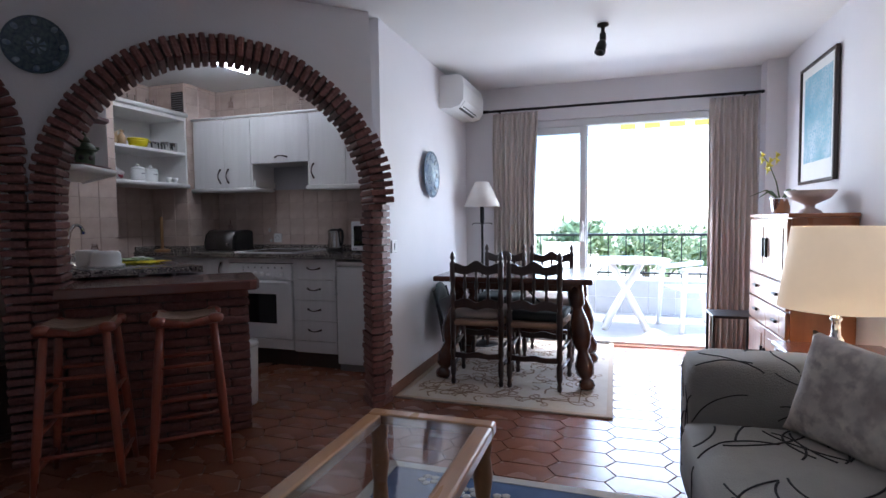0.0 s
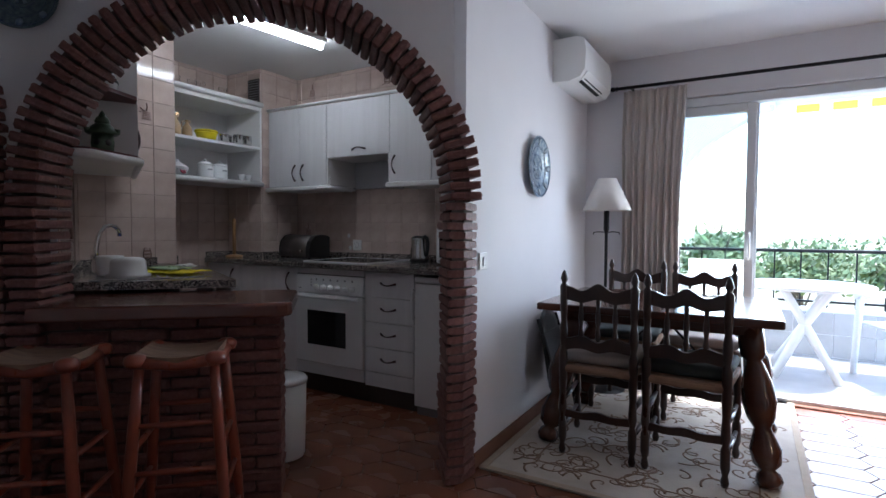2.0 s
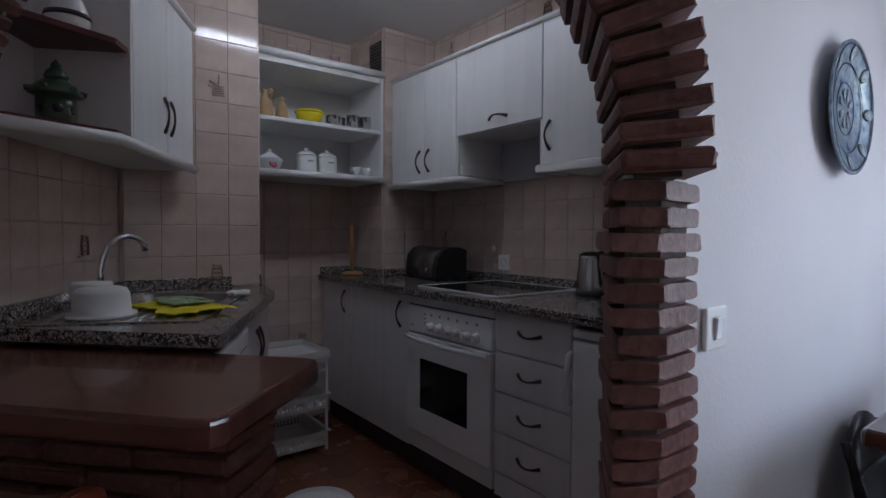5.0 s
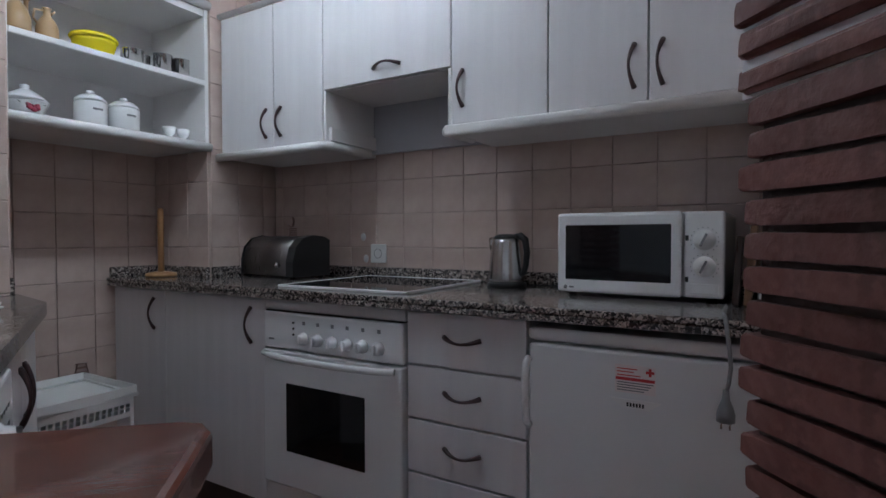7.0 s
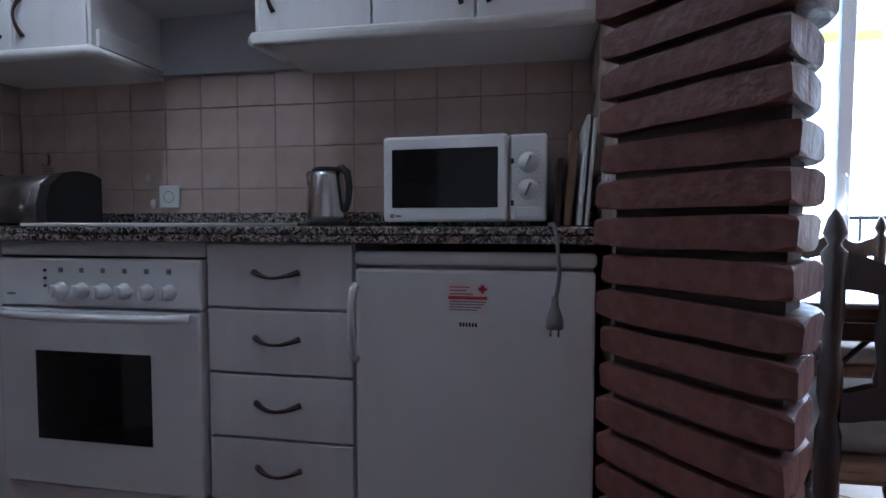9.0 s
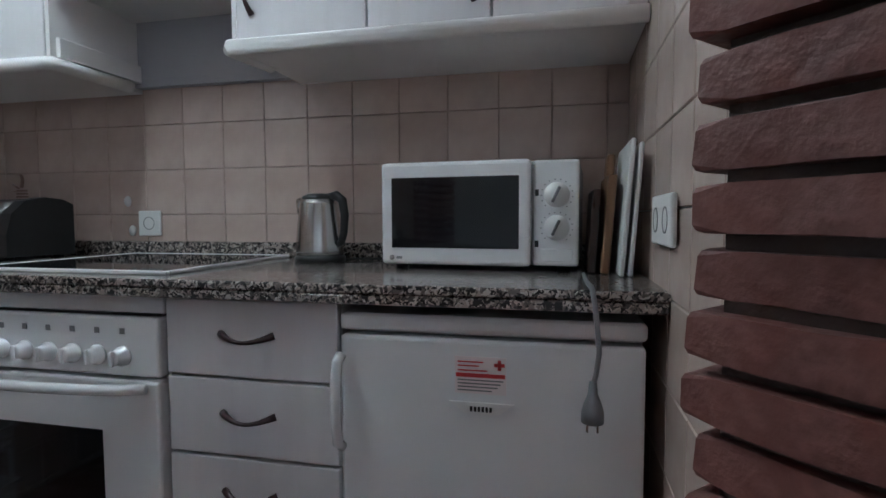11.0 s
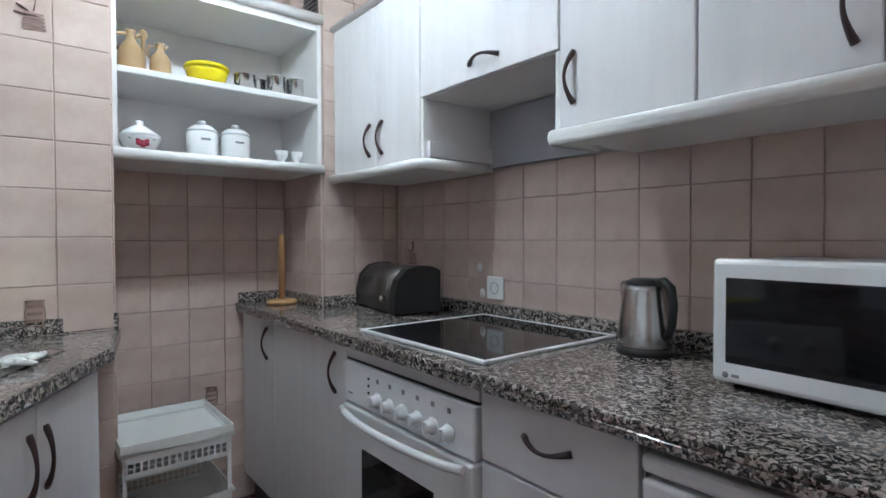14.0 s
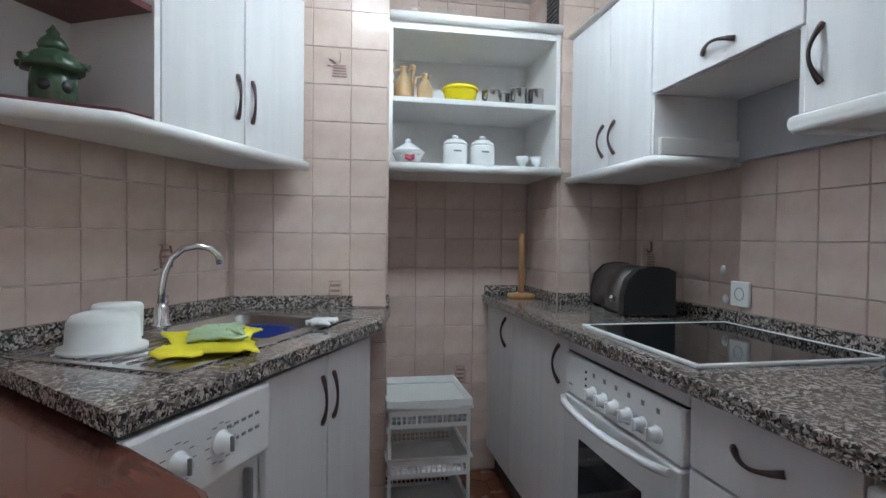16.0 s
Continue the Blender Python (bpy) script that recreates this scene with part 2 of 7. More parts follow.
def part(name, bm, material, parent, label="", m=None, smooth=False):
    ob = new(name, mesh_of(name, bm, material, smooth))
    ob.parent = parent
    if m is not None:
        ob.matrix_basis = m
    return tagged(ob, label)


def thing(name, m, label, category, group=""):
    ob = new(name)
    ob.empty_display_size = 0.1
    ob.matrix_basis = m
    return tagged(ob, label, category, group)


def solid(name, bm, material, label, category, m=None, group="", smooth=False):
    ob = new(name, mesh_of(name, bm, material, smooth))
    if m is not None:
        ob.matrix_basis = m
    return tagged(ob, label, category, group)


def setting(name, bm, material, label="", m=None):
    ob = new(name, mesh_of(name, bm, material))
    if m is not None:
        ob.matrix_basis = m
    return tagged(ob, label, "", "", "structure")


def arc_handle(length, rise, r=0.005):
    """A bow handle along x, standing out along -y."""
    pts, rad = [], []
    for i in range(13):
        a = i / 12
        pts.append(((a - 0.5) * length, -rise * math.sin(math.pi * a) ** 0.8, -0.012 * math.sin(math.pi * a)))
        rad.append(r * (1.55 - 0.75 * math.sin(math.pi * a)))
    return bm_tube(pts, rad, 8)


# ---- the large structure ----
ARCH = pose(1.615, -0.680, 0, 0, 0, 42)      # x along the arch wall, y into the kitchen
SINK = pose(-0.545, -1.130, 0, 0, 0, -27.3)  # x along the sink wall, y out from it
CEIL = 2.345


def world_pt(m, x, y):
    v = m @ Vector((x, y, 0))
    return v.x, v.y


setting("ground", bm_box(-4.0, 4.6, -7.0, 1.52, -0.30, -0.031), M_FGROUT, "mortar bed under the terracotta floor tiles")
setting("ceiling", bm_box(-4.0, 4.6, -7.0, 1.75, CEIL, CEIL + 0.2), M_CEIL, "white painted ceiling")

# kitchen walls
kw = setting("wall_oven", bm_box(-2.20, 1.552, 0.578, 0.70, -0.02, CEIL), M_GROUT, "tiled kitchen wall behind the hob")
setting("wall_pilaster", bm_prism([(-1.15, 0.205), (-0.583, 0.205), (-0.583, 0.578), (-1.15, 0.578)], -0.02, CEIL), M_GROUT, "tiled pilaster beside the alcove")
setting("wall_alcove", bm_box(-1.15, -0.978, -0.545, 0.205, -0.02, CEIL), M_GROUT, "tiled back wall of the alcove")
setting("wall_pier", bm_prism([(-1.15, -1.135), (-0.533, -1.135), (-0.523, -0.545), (-1.15, -0.545)], -0.02, CEIL), M_GROUT, "tiled pier beside the sink")
setting("wall_sink", bm_box(-1.74, 1.02, -0.13, -0.010, -0.02, CEIL), M_PLASTER, "white wall between kitchen and hallway", SINK)
setting("wall_partition", bm_box(1.553, 1.615, -0.56, 1.50, -0.02, CEIL), M_PLASTER, "white painted wall with the wall plate")

# arch wall: plaster pierced by two round arches
R_IN, ZS, CX = 0.768, 1.235, -0.772


def arch_panel(x0, x1, cx, zs, r, y0, y1, top):
    """Plaster over one round opening, between x0 and x1."""
    bm = bmesh.new()
    n = 32
    arc = [(cx + r * math.cos(math.pi * i / n), zs + r * math.sin(math.pi * i / n)) for i in range(n + 1)]
    rim = []
    for x, z in arc:
        rim.append((max(x0, min(x1, cx + (x - cx) * 1.5)), top))
    rim[0], rim[-1] = (x1, zs), (x0, zs)
    for y in (y0, y1):
        a = [bm.verts.new((x, y, z)) for x, z in arc]
        b = [bm.verts.new((x, y, z)) for x, z in rim]
        for i in range(n):
            if i == 0:
                c = bm.verts.new((x1, y, top))
                bm.faces.new((a[0], b[0], c, b[1], a[1]))
            elif i == n - 1:
                c = bm.verts.new((x0, y, top))
                bm.faces.new((a[i], b[i], c, b[n], a[n]))
            elif b[i].co == b[i + 1].co:
                bm.faces.new((a[i], b[i], a[i + 1]))
            else:
                bm.faces.new((a[i], b[i], b[i + 1], a[i + 1]))
    bmesh.ops.remove_doubles(bm, verts=bm.verts, dist=1e-5)
    edge = [e for e in bm.edges if e.is_boundary]
    bmesh.ops.bridge_loops(bm, edges=edge)
    return bm


setting("wall_arch_1", arch_panel(-1.66, 0.0, CX, ZS, R_IN + 0.03, 0.02, 0.235, CEIL), M_PLASTER, "white plaster over the brick arch", ARCH)
setting("wall_arch_2", arch_panel(-3.30, -1.66, -2.445, 1.45, 0.73, 0.02, 0.235, CEIL), M_PLASTER, "white plaster over the second brick arch", ARCH)
def mortar_ring(cx, zs, r0, r1, y0, y1, a1):
    """Mortar bedding between the bricks of a round arch."""
    bm = bmesh.new()
    n = 40
    rows = []
    for i in range(n + 1):
        a = a1 * i / n
        rows.append([bm.verts.new((cx + r * math.cos(a), y, zs + r * math.sin(a))) for r, y in ((r0, y0), (r0, y1), (r1, y1), (r1, y0))])
    for a, b in zip(rows, rows[1:]):
        for k in range(4):
            bm.faces.new((a[k], a[(k + 1) % 4], b[(k + 1) % 4], b[k]))
    bm.faces.new(rows[0])
    bm.faces.new(rows[-1][::-1])
    bmesh.ops.recalc_face_normals(bm, faces=bm.faces)
    return bm


setting("wall_arch_bedding", mortar_ring(CX, ZS, R_IN + 0.020, R_IN + 0.088, 0.004, 0.218, math.pi), M_MORTAR, "dark mortar bedding of the brick arch", ARCH)
setting("wall_arch_core", bm_box(-1.725, -1.575, 0.03, 0.225, -0.02, 1.46), M_MORTAR, "mortar core of the brick pillar", ARCH)
c0, c1, c2, c3 = (1.481, -0.531), (1.603, -0.662), (1.636, -0.612), (1.628, -0.515)
setting("wall_arch_pillar", bm_prism([c1, c2, c3, (1.560, -0.480), c0], -0.02, ZS), M_MORTAR, "mortar core of the brick corner pillar")
setting("wall_hall_end", bm_box(-3.45, -3.30, -0.9, 0.3, -0.02, CEIL), M_PLASTER, "white hallway wall", ARCH)

# living room walls
setting("wall_window_left", bm_box(1.615, 2.02, 1.38, 1.56, -0.02, CEIL), M_PLASTER, "white wall beside the balcony door")
setting("wall_window_right", bm_box(3.95, 4.30, 1.38, 1.56, -0.02, CEIL), M_PLASTER, "white wall beside the balcony door")
setting("wall_window_head", bm_box(2.02, 3.95, 1.38, 1.56, 2.03, CEIL), M_PLASTER, "white wall over the balcony door")
setting("wall_column", bm_box(4.08, 4.22, 1.20, 1.38, -0.02, CEIL), M_PLASTER, "white corner column")
setting("wall_right", bm_box(4.22, 4.40, -7.0, 1.56, -0.02, CEIL), M_PLASTER, "white living room wall")
# back wall is out of view; both walls stand close to bounce daylight
setting("wall_back", bm_box(-2.2, 4.22, -5.0, -4.8, -0.02, CEIL), M_PLASTER, "white living room wall")
setting("wall_far_left", bm_box(-2.35, -2.2, -5.0, 0.70, -0.02, CEIL), M_PLASTER, "white wall closing the room")


# ---- kitchen: oven side ----
def cabinet_door(parent, x0, x1, y, z0, z1, handle=None, name="door", material=None):
    """A laminate front in the plane y, with a bow handle: (x, z, angle, length)."""
    d = part(name, bm_box(x0 + 0.0015, x1 - 0.0015, y, y + 0.019, z0 + 0.0015, z1 - 0.0015, 0.003, 2), material or M_CAB, parent)
    if handle:
        hx, hz, ang, ln = handle
        h = bm_turn(arc_handle(ln, 0.021), pose(hx, y, hz, 0, ang, 0))
        part("handle", h, M_HANDLE, d, "dark maroon bow handle")
    return d


def base_unit(x0, x1, label, doors, m=None, depth=0.55, top=0.848, foot=0.12):
    w = x1 - x0
    ob = thing("base_cabinet", (m or Matrix()) @ pose(x0, 0, 0), label, "cabinet")
    part("body", bm_box(0.001, w - 0.001, 0.021, depth, foot, top), M_CABIN, ob)
    part("plinth", bm_box(0.001, w - 0.001, 0.045, 0.06, 0.0, foot), M_PLINTH, ob, "dark brown plinth")
    for a, b, z0, z1, h in doors:
        cabinet_door(ob, a, b, 0, z0, z1, h, "drawer" if z1 - z0 < 0.2 else "door")
    return ob


base_unit(-0.965, -0.59, "pale laminate base cabinet with one bow-handled door", [(0, 0.375, 0.12, 0.846, (0.30, 0.748, 90, 0.13))])
base_unit(-0.59, -0.002, "pale laminate corner base cabinet with one door beside the oven", [(0, 0.588, 0.12, 0.846, (0.515, 0.748, 90, 0.13))])
base_unit(0.598, 0.972, "pale laminate drawer unit with four bow-handled drawers", [
    (0, 0.374, z, z + 0.156, (0.184, z + 0.088, 0, 0.115)) for z in (0.691, 0.532, 0.373, 0.214)] + [(0, 0.374, 0.12, 0.212, None)])

# built-in oven
oven = thing("oven", pose(0, 0, 0.010), "white built-in electric oven under the hob", "oven")
part("body", bm_box(0.003, 0.592, 0.022, 0.55, 0.12, 0.80), M_ENAMEL, oven)
part("plinth", bm_box(0.003, 0.592, 0.045, 0.06, -0.010, 0.12), M_PLINTH, oven, "dark brown plinth")
part("filler_strip", bm_box(0.001, 0.594, 0.0, 0.02, 0.802, 0.839, 0.002), M_CAB, oven, "laminate strip over the oven")
part("control_panel", bm_box(0.004, 0.591, -0.012, 0.02, 0.672, 0.796, 0.006, 2), M_ENAMEL, oven)
part("vent_slot", bm_box(0.004, 0.591, -0.002, 0.02, 0.797, 0.801), M_BLACKPL, oven, "dark vent slot")
for i in range(6):
    kx = 0.195 + i * 0.062
    k = bm_lathe([(0.021, 0), (0.021, 0.006), (0.017, 0.009), (0.015, 0.024), (0.012, 0.027), (0, 0.027)], 18)
    bm_box(-0.004, 0.004, -0.016, 0.016, 0.024, 0.032, 0.002, 1, k)
    part("knob", bm_turn(k, pose(kx, -0.012, 0.715, 90, 0, 0)), M_ENAMEL, oven)
    part("marking", bm_box(kx - 0.006, kx + 0.006, -0.0132, -0.012, 0.760, 0.772, 0), M_GREYPL, oven, "small grey symbol")
for z in (0.765, 0.745, 0.725):
    part("pilot_light", bm_turn(bm_lathe([(0.004, 0), (0.004, 0.003), (0, 0.003)], 10), pose(0.148, -0.012, z, 90, 0, 0)), M_BLACKPL, oven)
part("lettering", bm_box(0.03, 0.055, -0.0132, -0.012, 0.700, 0.706, 0), M_GREYPL, oven, "small grey maker's mark")
odoor = part("door", bm_box(0.004, 0.591, -0.018, 0.02, 0.205, 0.666, 0.006, 2), M_ENAMEL, oven)
part("door_window", bm_box(0.115, 0.455, -0.0195, -0.012, 0.325, 0.560, 0.003), M_BLACKGL, odoor, "black glass oven window")
hb = bm_tube([(0.022 + 0.55 * i / 12, -0.028 - 0.038 * math.sin(math.pi * i / 12) ** 0.6, 0.655) for i in range(13)], 0.011, 10)
part("handle", hb, M_ENAMEL, odoor, "white bar handle")
part("drawer_front", bm_box(0.004, 0.591, -0.006, 0.02, 0.122, 0.200, 0.003), M_ENAMEL, oven)

# refrigerator
fr = thing("refrigerator", pose(0.982, 0, 0), "white undercounter refrigerator with a sticker on its door", "refrigerator")
part("body", bm_box(0.002, 0.530, 0.03, 0.54, 0.03, 0.80), M_ENAMEL, fr)
part("lid", bm_box(-0.002, 0.534, -0.012, 0.54, 0.800, 0.832, 0.010, 3), M_ENAMEL, fr)
fd = part("door", bm_box(0.001, 0.531, -0.014, 0.028, 0.055, 0.793, 0.008, 3), M_ENAMEL, fr)
hd = bm_tube([(0.004, -0.020, 0.755), (0.002, -0.034, 0.745), (0.0, -0.038, 0.70), (0.0, -0.038, 0.64), (0.002, -0.034, 0.595), (0.004, -0.020, 0.585)], 0.010, 8)
part("handle", hd, M_ENAMEL, fd, "white edge handle")
part("foot_rail", bm_box(0.01, 0.52, 0.01, 0.05, 0.0, 0.05), M_GREYPL, fr)
M_RED = mat("sticker_red", (0.55, 0.04, 0.05), 0.5, scale=30, amount=0.2)
M_PAPER = mat("sticker_paper", (0.80, 0.72, 0.72), 0.5, scale=30, amount=0.2)
stk = part("sticker", bm_box(0.215, 0.305, -0.0150, -0.0140, 0.699, 0.764), M_PAPER, fd, "white and red service sticker")
part("cross", bm_box(0.284, 0.302, -0.0156, -0.0150, 0.748, 0.754, 0, 1, bm_box(0.290, 0.296, -0.0156, -0.0150, 0.742, 0.760)), M_RED, stk)
part("stripe", bm_box(0.217, 0.303, -0.0156, -0.0150, 0.728, 0.735), M_RED, stk)
for k, w in enumerate((0.06, 0.05, 0.07, 0.08, 0.075, 0.07, 0.06)):
    z = (0.755, 0.748, 0.740, 0.723, 0.717, 0.711, 0.705)[k]
    part("text_line", bm_box(0.22, 0.22 + w * (0.75 if k < 3 else 1), -0.0155, -0.0150, z - 0.0012, z + 0.0012), M_RED if k < 3 else M_GREYPL, stk)
badge = part("badge", bm_turn(bm_prism([(0.205, 0.684), (0.232, 0.664), (0.292, 0.664), (0.318, 0.684)], 0.014, 0.0165), pose(0, 0, 0, 90, 0, 0)), M_TRIM, fd, "grey metal maker's badge")
for k in range(6):
    part("mark", bm_box(0.242 + k * 0.0068, 0.2465 + k * 0.0068, -0.0170, -0.0165, 0.668, 0.677), M_BLACKPL, badge, "dark letter bar")
cable = thing("power_cable", pose(1.425, -0.032, 0.90), "grey cable with a plug hanging over the worktop edge", "cable")
part("cord", bm_tube([(-0.005, 0.20, -0.008), (-0.005, 0.06, -0.007), (0, 0.0, -0.008), (0.004, -0.016, -0.03), (0.008, -0.018, -0.065), (0.012, -0.014, -0.11), (0.008, -0.012, -0.145), (0.003, -0.012, -0.165)], 0.0042, 8), M_GREYPL, cable)
pl = bm_lathe([(0.006, 0), (0.008, -0.02), (0.014, -0.035), (0.018, -0.05), (0.018, -0.066), (0, -0.066)], 14)
part("plug", bm_turn(pl, pose(0.003, -0.012, -0.158)), M_GREYPL, cable)
for dx in (-0.008, 0.008):
    part("pin", bm_tube([(0.003 + dx, -0.012, -0.222), (0.003 + dx, -0.012, -0.241)], 0.0022, 6), M_STEEL, cable)

# worktop over oven side, with splash strips
wt = thing("worktop", pose(0, 0, 0), "speckled granite worktop along the hob wall", "worktop")
part("slab", bm_prism([(-0.968, -0.032), (1.544, -0.032), (1.544, 0.566), (-0.575, 0.566), (-0.575, 0.197), (-0.968, 0.197)], 0.870, 0.887, 0.004, 2), M_GRANITE, wt)
part("edge_strip", bm_box(-0.967, 1.543, -0.031, 0.02, 0.8505, 0.8690, 0.003), M_GRANITE, wt, "granite strip under the slab edge")
part("splash", bm_box(-0.572, 1.540, 0.546, 0.569, 0.887, 0.932, 0.003), M_GRANITE, wt)
part("splash", bm_box(-0.571, -0.551, 0.20, 0.545, 0.887, 0.932, 0.003), M_GRANITE, wt)
part("splash", bm_box(-0.948, -0.573, 0.177, 0.197, 0.887, 0.932, 0.003), M_GRANITE, wt)
part("splash", bm_box(-0.968, -0.948, -0.02, 0.197, 0.887, 0.932, 0.003), M_GRANITE, wt)
part("splash", bm_box(1.522, 1.543, 0.40, 0.545, 0.887, 0.945, 0.003), M_GRANITE, wt)

hob = thing("hob", pose(0.302, 0.285, 0.887), "black ceramic hob with a white rim in the worktop", "hob")
part("glass", bm_box(-0.262, 0.262, -0.242, 0.242, 0.0, 0.0075, 0.001), M_BLACKGL, hob)
rim = bm_box(-0.275, 0.275, -0.255, -0.242, 0, 0.009, 0.002)
for a in ((-0.275, 0.275, 0.242, 0.255), (-0.275, -0.262, -0.242, 0.242), (0.262, 0.275, -0.242, 0.242)):
    bm_box(*a, 0, 0.009, 0.002, 1, rim)
part("rim", rim, M_ENAMEL, hob, "white metal rim")


# ---- kitchen: wall cabinets ----
def wall_unit(x0, x1, z0, z1, label, doors, m=None, y=0.242, back=0.576):
    w = x1 - x0
    ob = thing("wall_cabinet", (m or Matrix()) @ pose(x0, y, z0), label, "cabinet")
    part("body", bm_box(0.001, w - 0.001, 0.021, back - y, 0, z1 - z0), M_CABIN, ob)
    for a, b, q0, q1, h in doors:
        cabinet_door(ob, a, b, 0, q0, q1, h)
    return ob


ZB, ZT = 1.430, 2.012
wall_unit(-0.545, 0.048, ZB, ZT, "pale laminate wall cabinet with two bow-handled doors", [
    (0, 0.325, 0, ZT - ZB, (0.283, 0.10, 90, 0.12)), (0.325, 0.593, 0, ZT - ZB, (0.367, 0.10, 90, 0.12))])
wall_unit(0.050, 0.612, 1.622, ZT, "pale laminate wall cabinet with a lift-up flap over the hood recess", [
    (0, 0.562, 0, ZT - 1.622, (0.30, 0.045, 180, 0.12))])
wall_unit(0.614, 0.942, ZB, ZT, "pale laminate wall cabinet with one door over the kettle", [(0, 0.328, 0, ZT - ZB, (0.042, 0.115, 90, 0.12))])
wall_unit(0.944, 1.225, ZB, ZT, "pale laminate wall cabinet with one door over the microwave", [(0, 0.281, 0, ZT - ZB, (0.245, 0.10, 90, 0.12))])
wall_unit(1.227, 1.545, ZB, ZT, "pale laminate wall cabinet with one slightly open door", [(0, 0.28, 0.0, ZT - ZB, (0.035, 0.10, 90, 0.12))])
hood = thing("cooker_hood", pose(0.05, 0.242, 1.44), "grey cooker hood recess between the wall cabinets", "hood")
M_GREYIN = mat("grey_panel", (0.46, 0.46, 0.49), 0.5, scale=4, amount=0.3)
part("back_panel", bm_box(0.0, 0.562, 0.300, 0.332, -0.02, 0.18), M_GREYIN, hood)
part("side_panel", bm_box(0.0, 0.012, 0.004, 0.30, -0.008, 0.18), M_CABIN, hood)
part("step", bm_box(0.012, 0.026, 0.02, 0.30, -0.008, 0.045, 0.002), M_CABIN, hood)
part("side_panel", bm_box(0.550, 0.562, 0.004, 0.30, -0.008, 0.18), M_CABIN, hood)


def trim_bar(name, pts, r, label, material=None):
    """A rounded moulding along a line in plan."""
    bm = bm_tube(pts, r, 10, None, 0.85)
    return solid(name, bm, material or M_TRIM, label, "moulding")


rl = thing("light_rail", pose(0, 0, 1.412), "white rounded rail under the wall cabinets", "moulding")
part("rail", bm_tube([(-0.56, 0.236, 0), (0.062, 0.236, 0), (0.068, 0.245, 0), (0.068, 0.50, 0)], 0.018, 10), M_TRIM, rl)
part("board", bm_box(-0.545, 0.05, 0.245, 0.57, -0.006, 0.017), M_CABIN, rl)
rl2 = thing("light_rail", pose(0, 0, 1.412), "white rounded rail under the wall cabinets", "moulding")
part("rail", bm_tube([(0.612, 0.40, 0), (0.592, 0.245, 0), (0.598, 0.236, 0), (1.543, 0.236, 0)], 0.018, 10), M_TRIM, rl2)
part("board", bm_box(0.612, 1.543, 0.245, 0.57, -0.006, 0.017), M_CABIN, rl2)
trim_bar("cornice", [(-0.55, 0.240, 2.024), (1.543, 0.240, 2.024)], 0.014, "white rounded cornice on the wall cabinets")

# open shelf unit in the alcove
sh = thing("wall_shelf", pose(-0.575, -0.535, 1.44), "white open shelf unit holding crockery in the alcove", "shelf")
for z, t in ((0.0, 0.03), (0.278, 0.018), (0.575, 0.03)):
    part("shelf_board", bm_box(-0.385, -0.006, 0.016, 0.718, z, z + t), M_CABIN, sh)
part("side", bm_box(-0.39, 0.0, 0.0, 0.016, 0.0, 0.605), M_CABIN, sh)
part("side", bm_box(-0.39, 0.0, 0.718, 0.734, 0.0, 0.605), M_CABIN, sh)
part("back", bm_box(-0.395, -0.386, 0.0, 0.734, 0.0, 0.605), M_CABIN, sh)
for z in (0.012, 0.622):
    part("rounded_edge", bm_tube([(0.006, 0.0, z), (0.006, 0.737, z)], 0.019, 10), M_TRIM, sh)
part("front_edge", bm_box(-0.006, 0.004, 0.016, 0.718, 0.276, 0.298, 0.003), M_TRIM, sh)

# sink side, along the slanting wall
SB = 0.645
cnt = thing("worktop", SINK, "speckled granite worktop with an inset steel sink", "worktop")
cnt_pts = [(0.006, 0.004), (0.865, 0.004), (1.070, SB), (0.057, SB), (-0.262, 0.545)]


def slab_with_hole(outer, hx0, hx1, hy0, hy1, z0, z1):
    """A slab, its outline pierced by a rectangular hole."""
    bm = bmesh.new()
    hole = [(hx0, hy0), (hx1, hy0), (hx1, hy1), (hx0, hy1)]
    quads = [[outer[0], outer[1], hole[1], hole[0]], [outer[1], outer[2], hole[2], hole[1]], [outer[2], outer[3], hole[3], hole[2]],
             [outer[3], outer[4], hole[3]], [outer[4], outer[0], hole[0], hole[3]]]
    for q in quads:
        bm.faces.new([bm.verts.new((*p, z1)) for p in q])
        bm.faces.new([bm.verts.new((*p, z0)) for p in q[::-1]])
    for loop in (outer, hole[::-1]):
        for i in range(len(loop)):
            a, b = loop[i], loop[(i + 1) % len(loop)]
            bm.faces.new([bm.verts.new(v) for v in ((*a, z0), (*b, z0), (*b, z1), (*a, z1))])
    bmesh.ops.remove_doubles(bm, verts=bm.verts, dist=1e-5)
    return bm


part("slab", slab_with_hole(cnt_pts, 0.12, 0.49, 0.13, 0.50, 0.850, 0.885), M_GRANITE, cnt)
part("splash", bm_box(0.025, 0.87, 0.002, 0.022, 0.885, 0.935, 0.003), M_GRANITE, cnt)
sp = bm_box(0.0, 0.020, 0.0, 0.60, 0.885, 0.935, 0.003)
part("splash", bm_turn(sp, pose(0.012, 0.006, 0, 0, 0, 28.5)), M_GRANITE, cnt)
sk = thing("kitchen_sink", SINK @ pose(0, 0, 0.885), "stainless steel sink with a ribbed drainer", "sink")
bowl = bmesh.new()
prof = [((0.12, 0.49), (0.13, 0.50), 0.004), ((0.13, 0.48), (0.14, 0.49), 0.0), ((0.145, 0.465), (0.155, 0.475), -0.14)]
rows = []
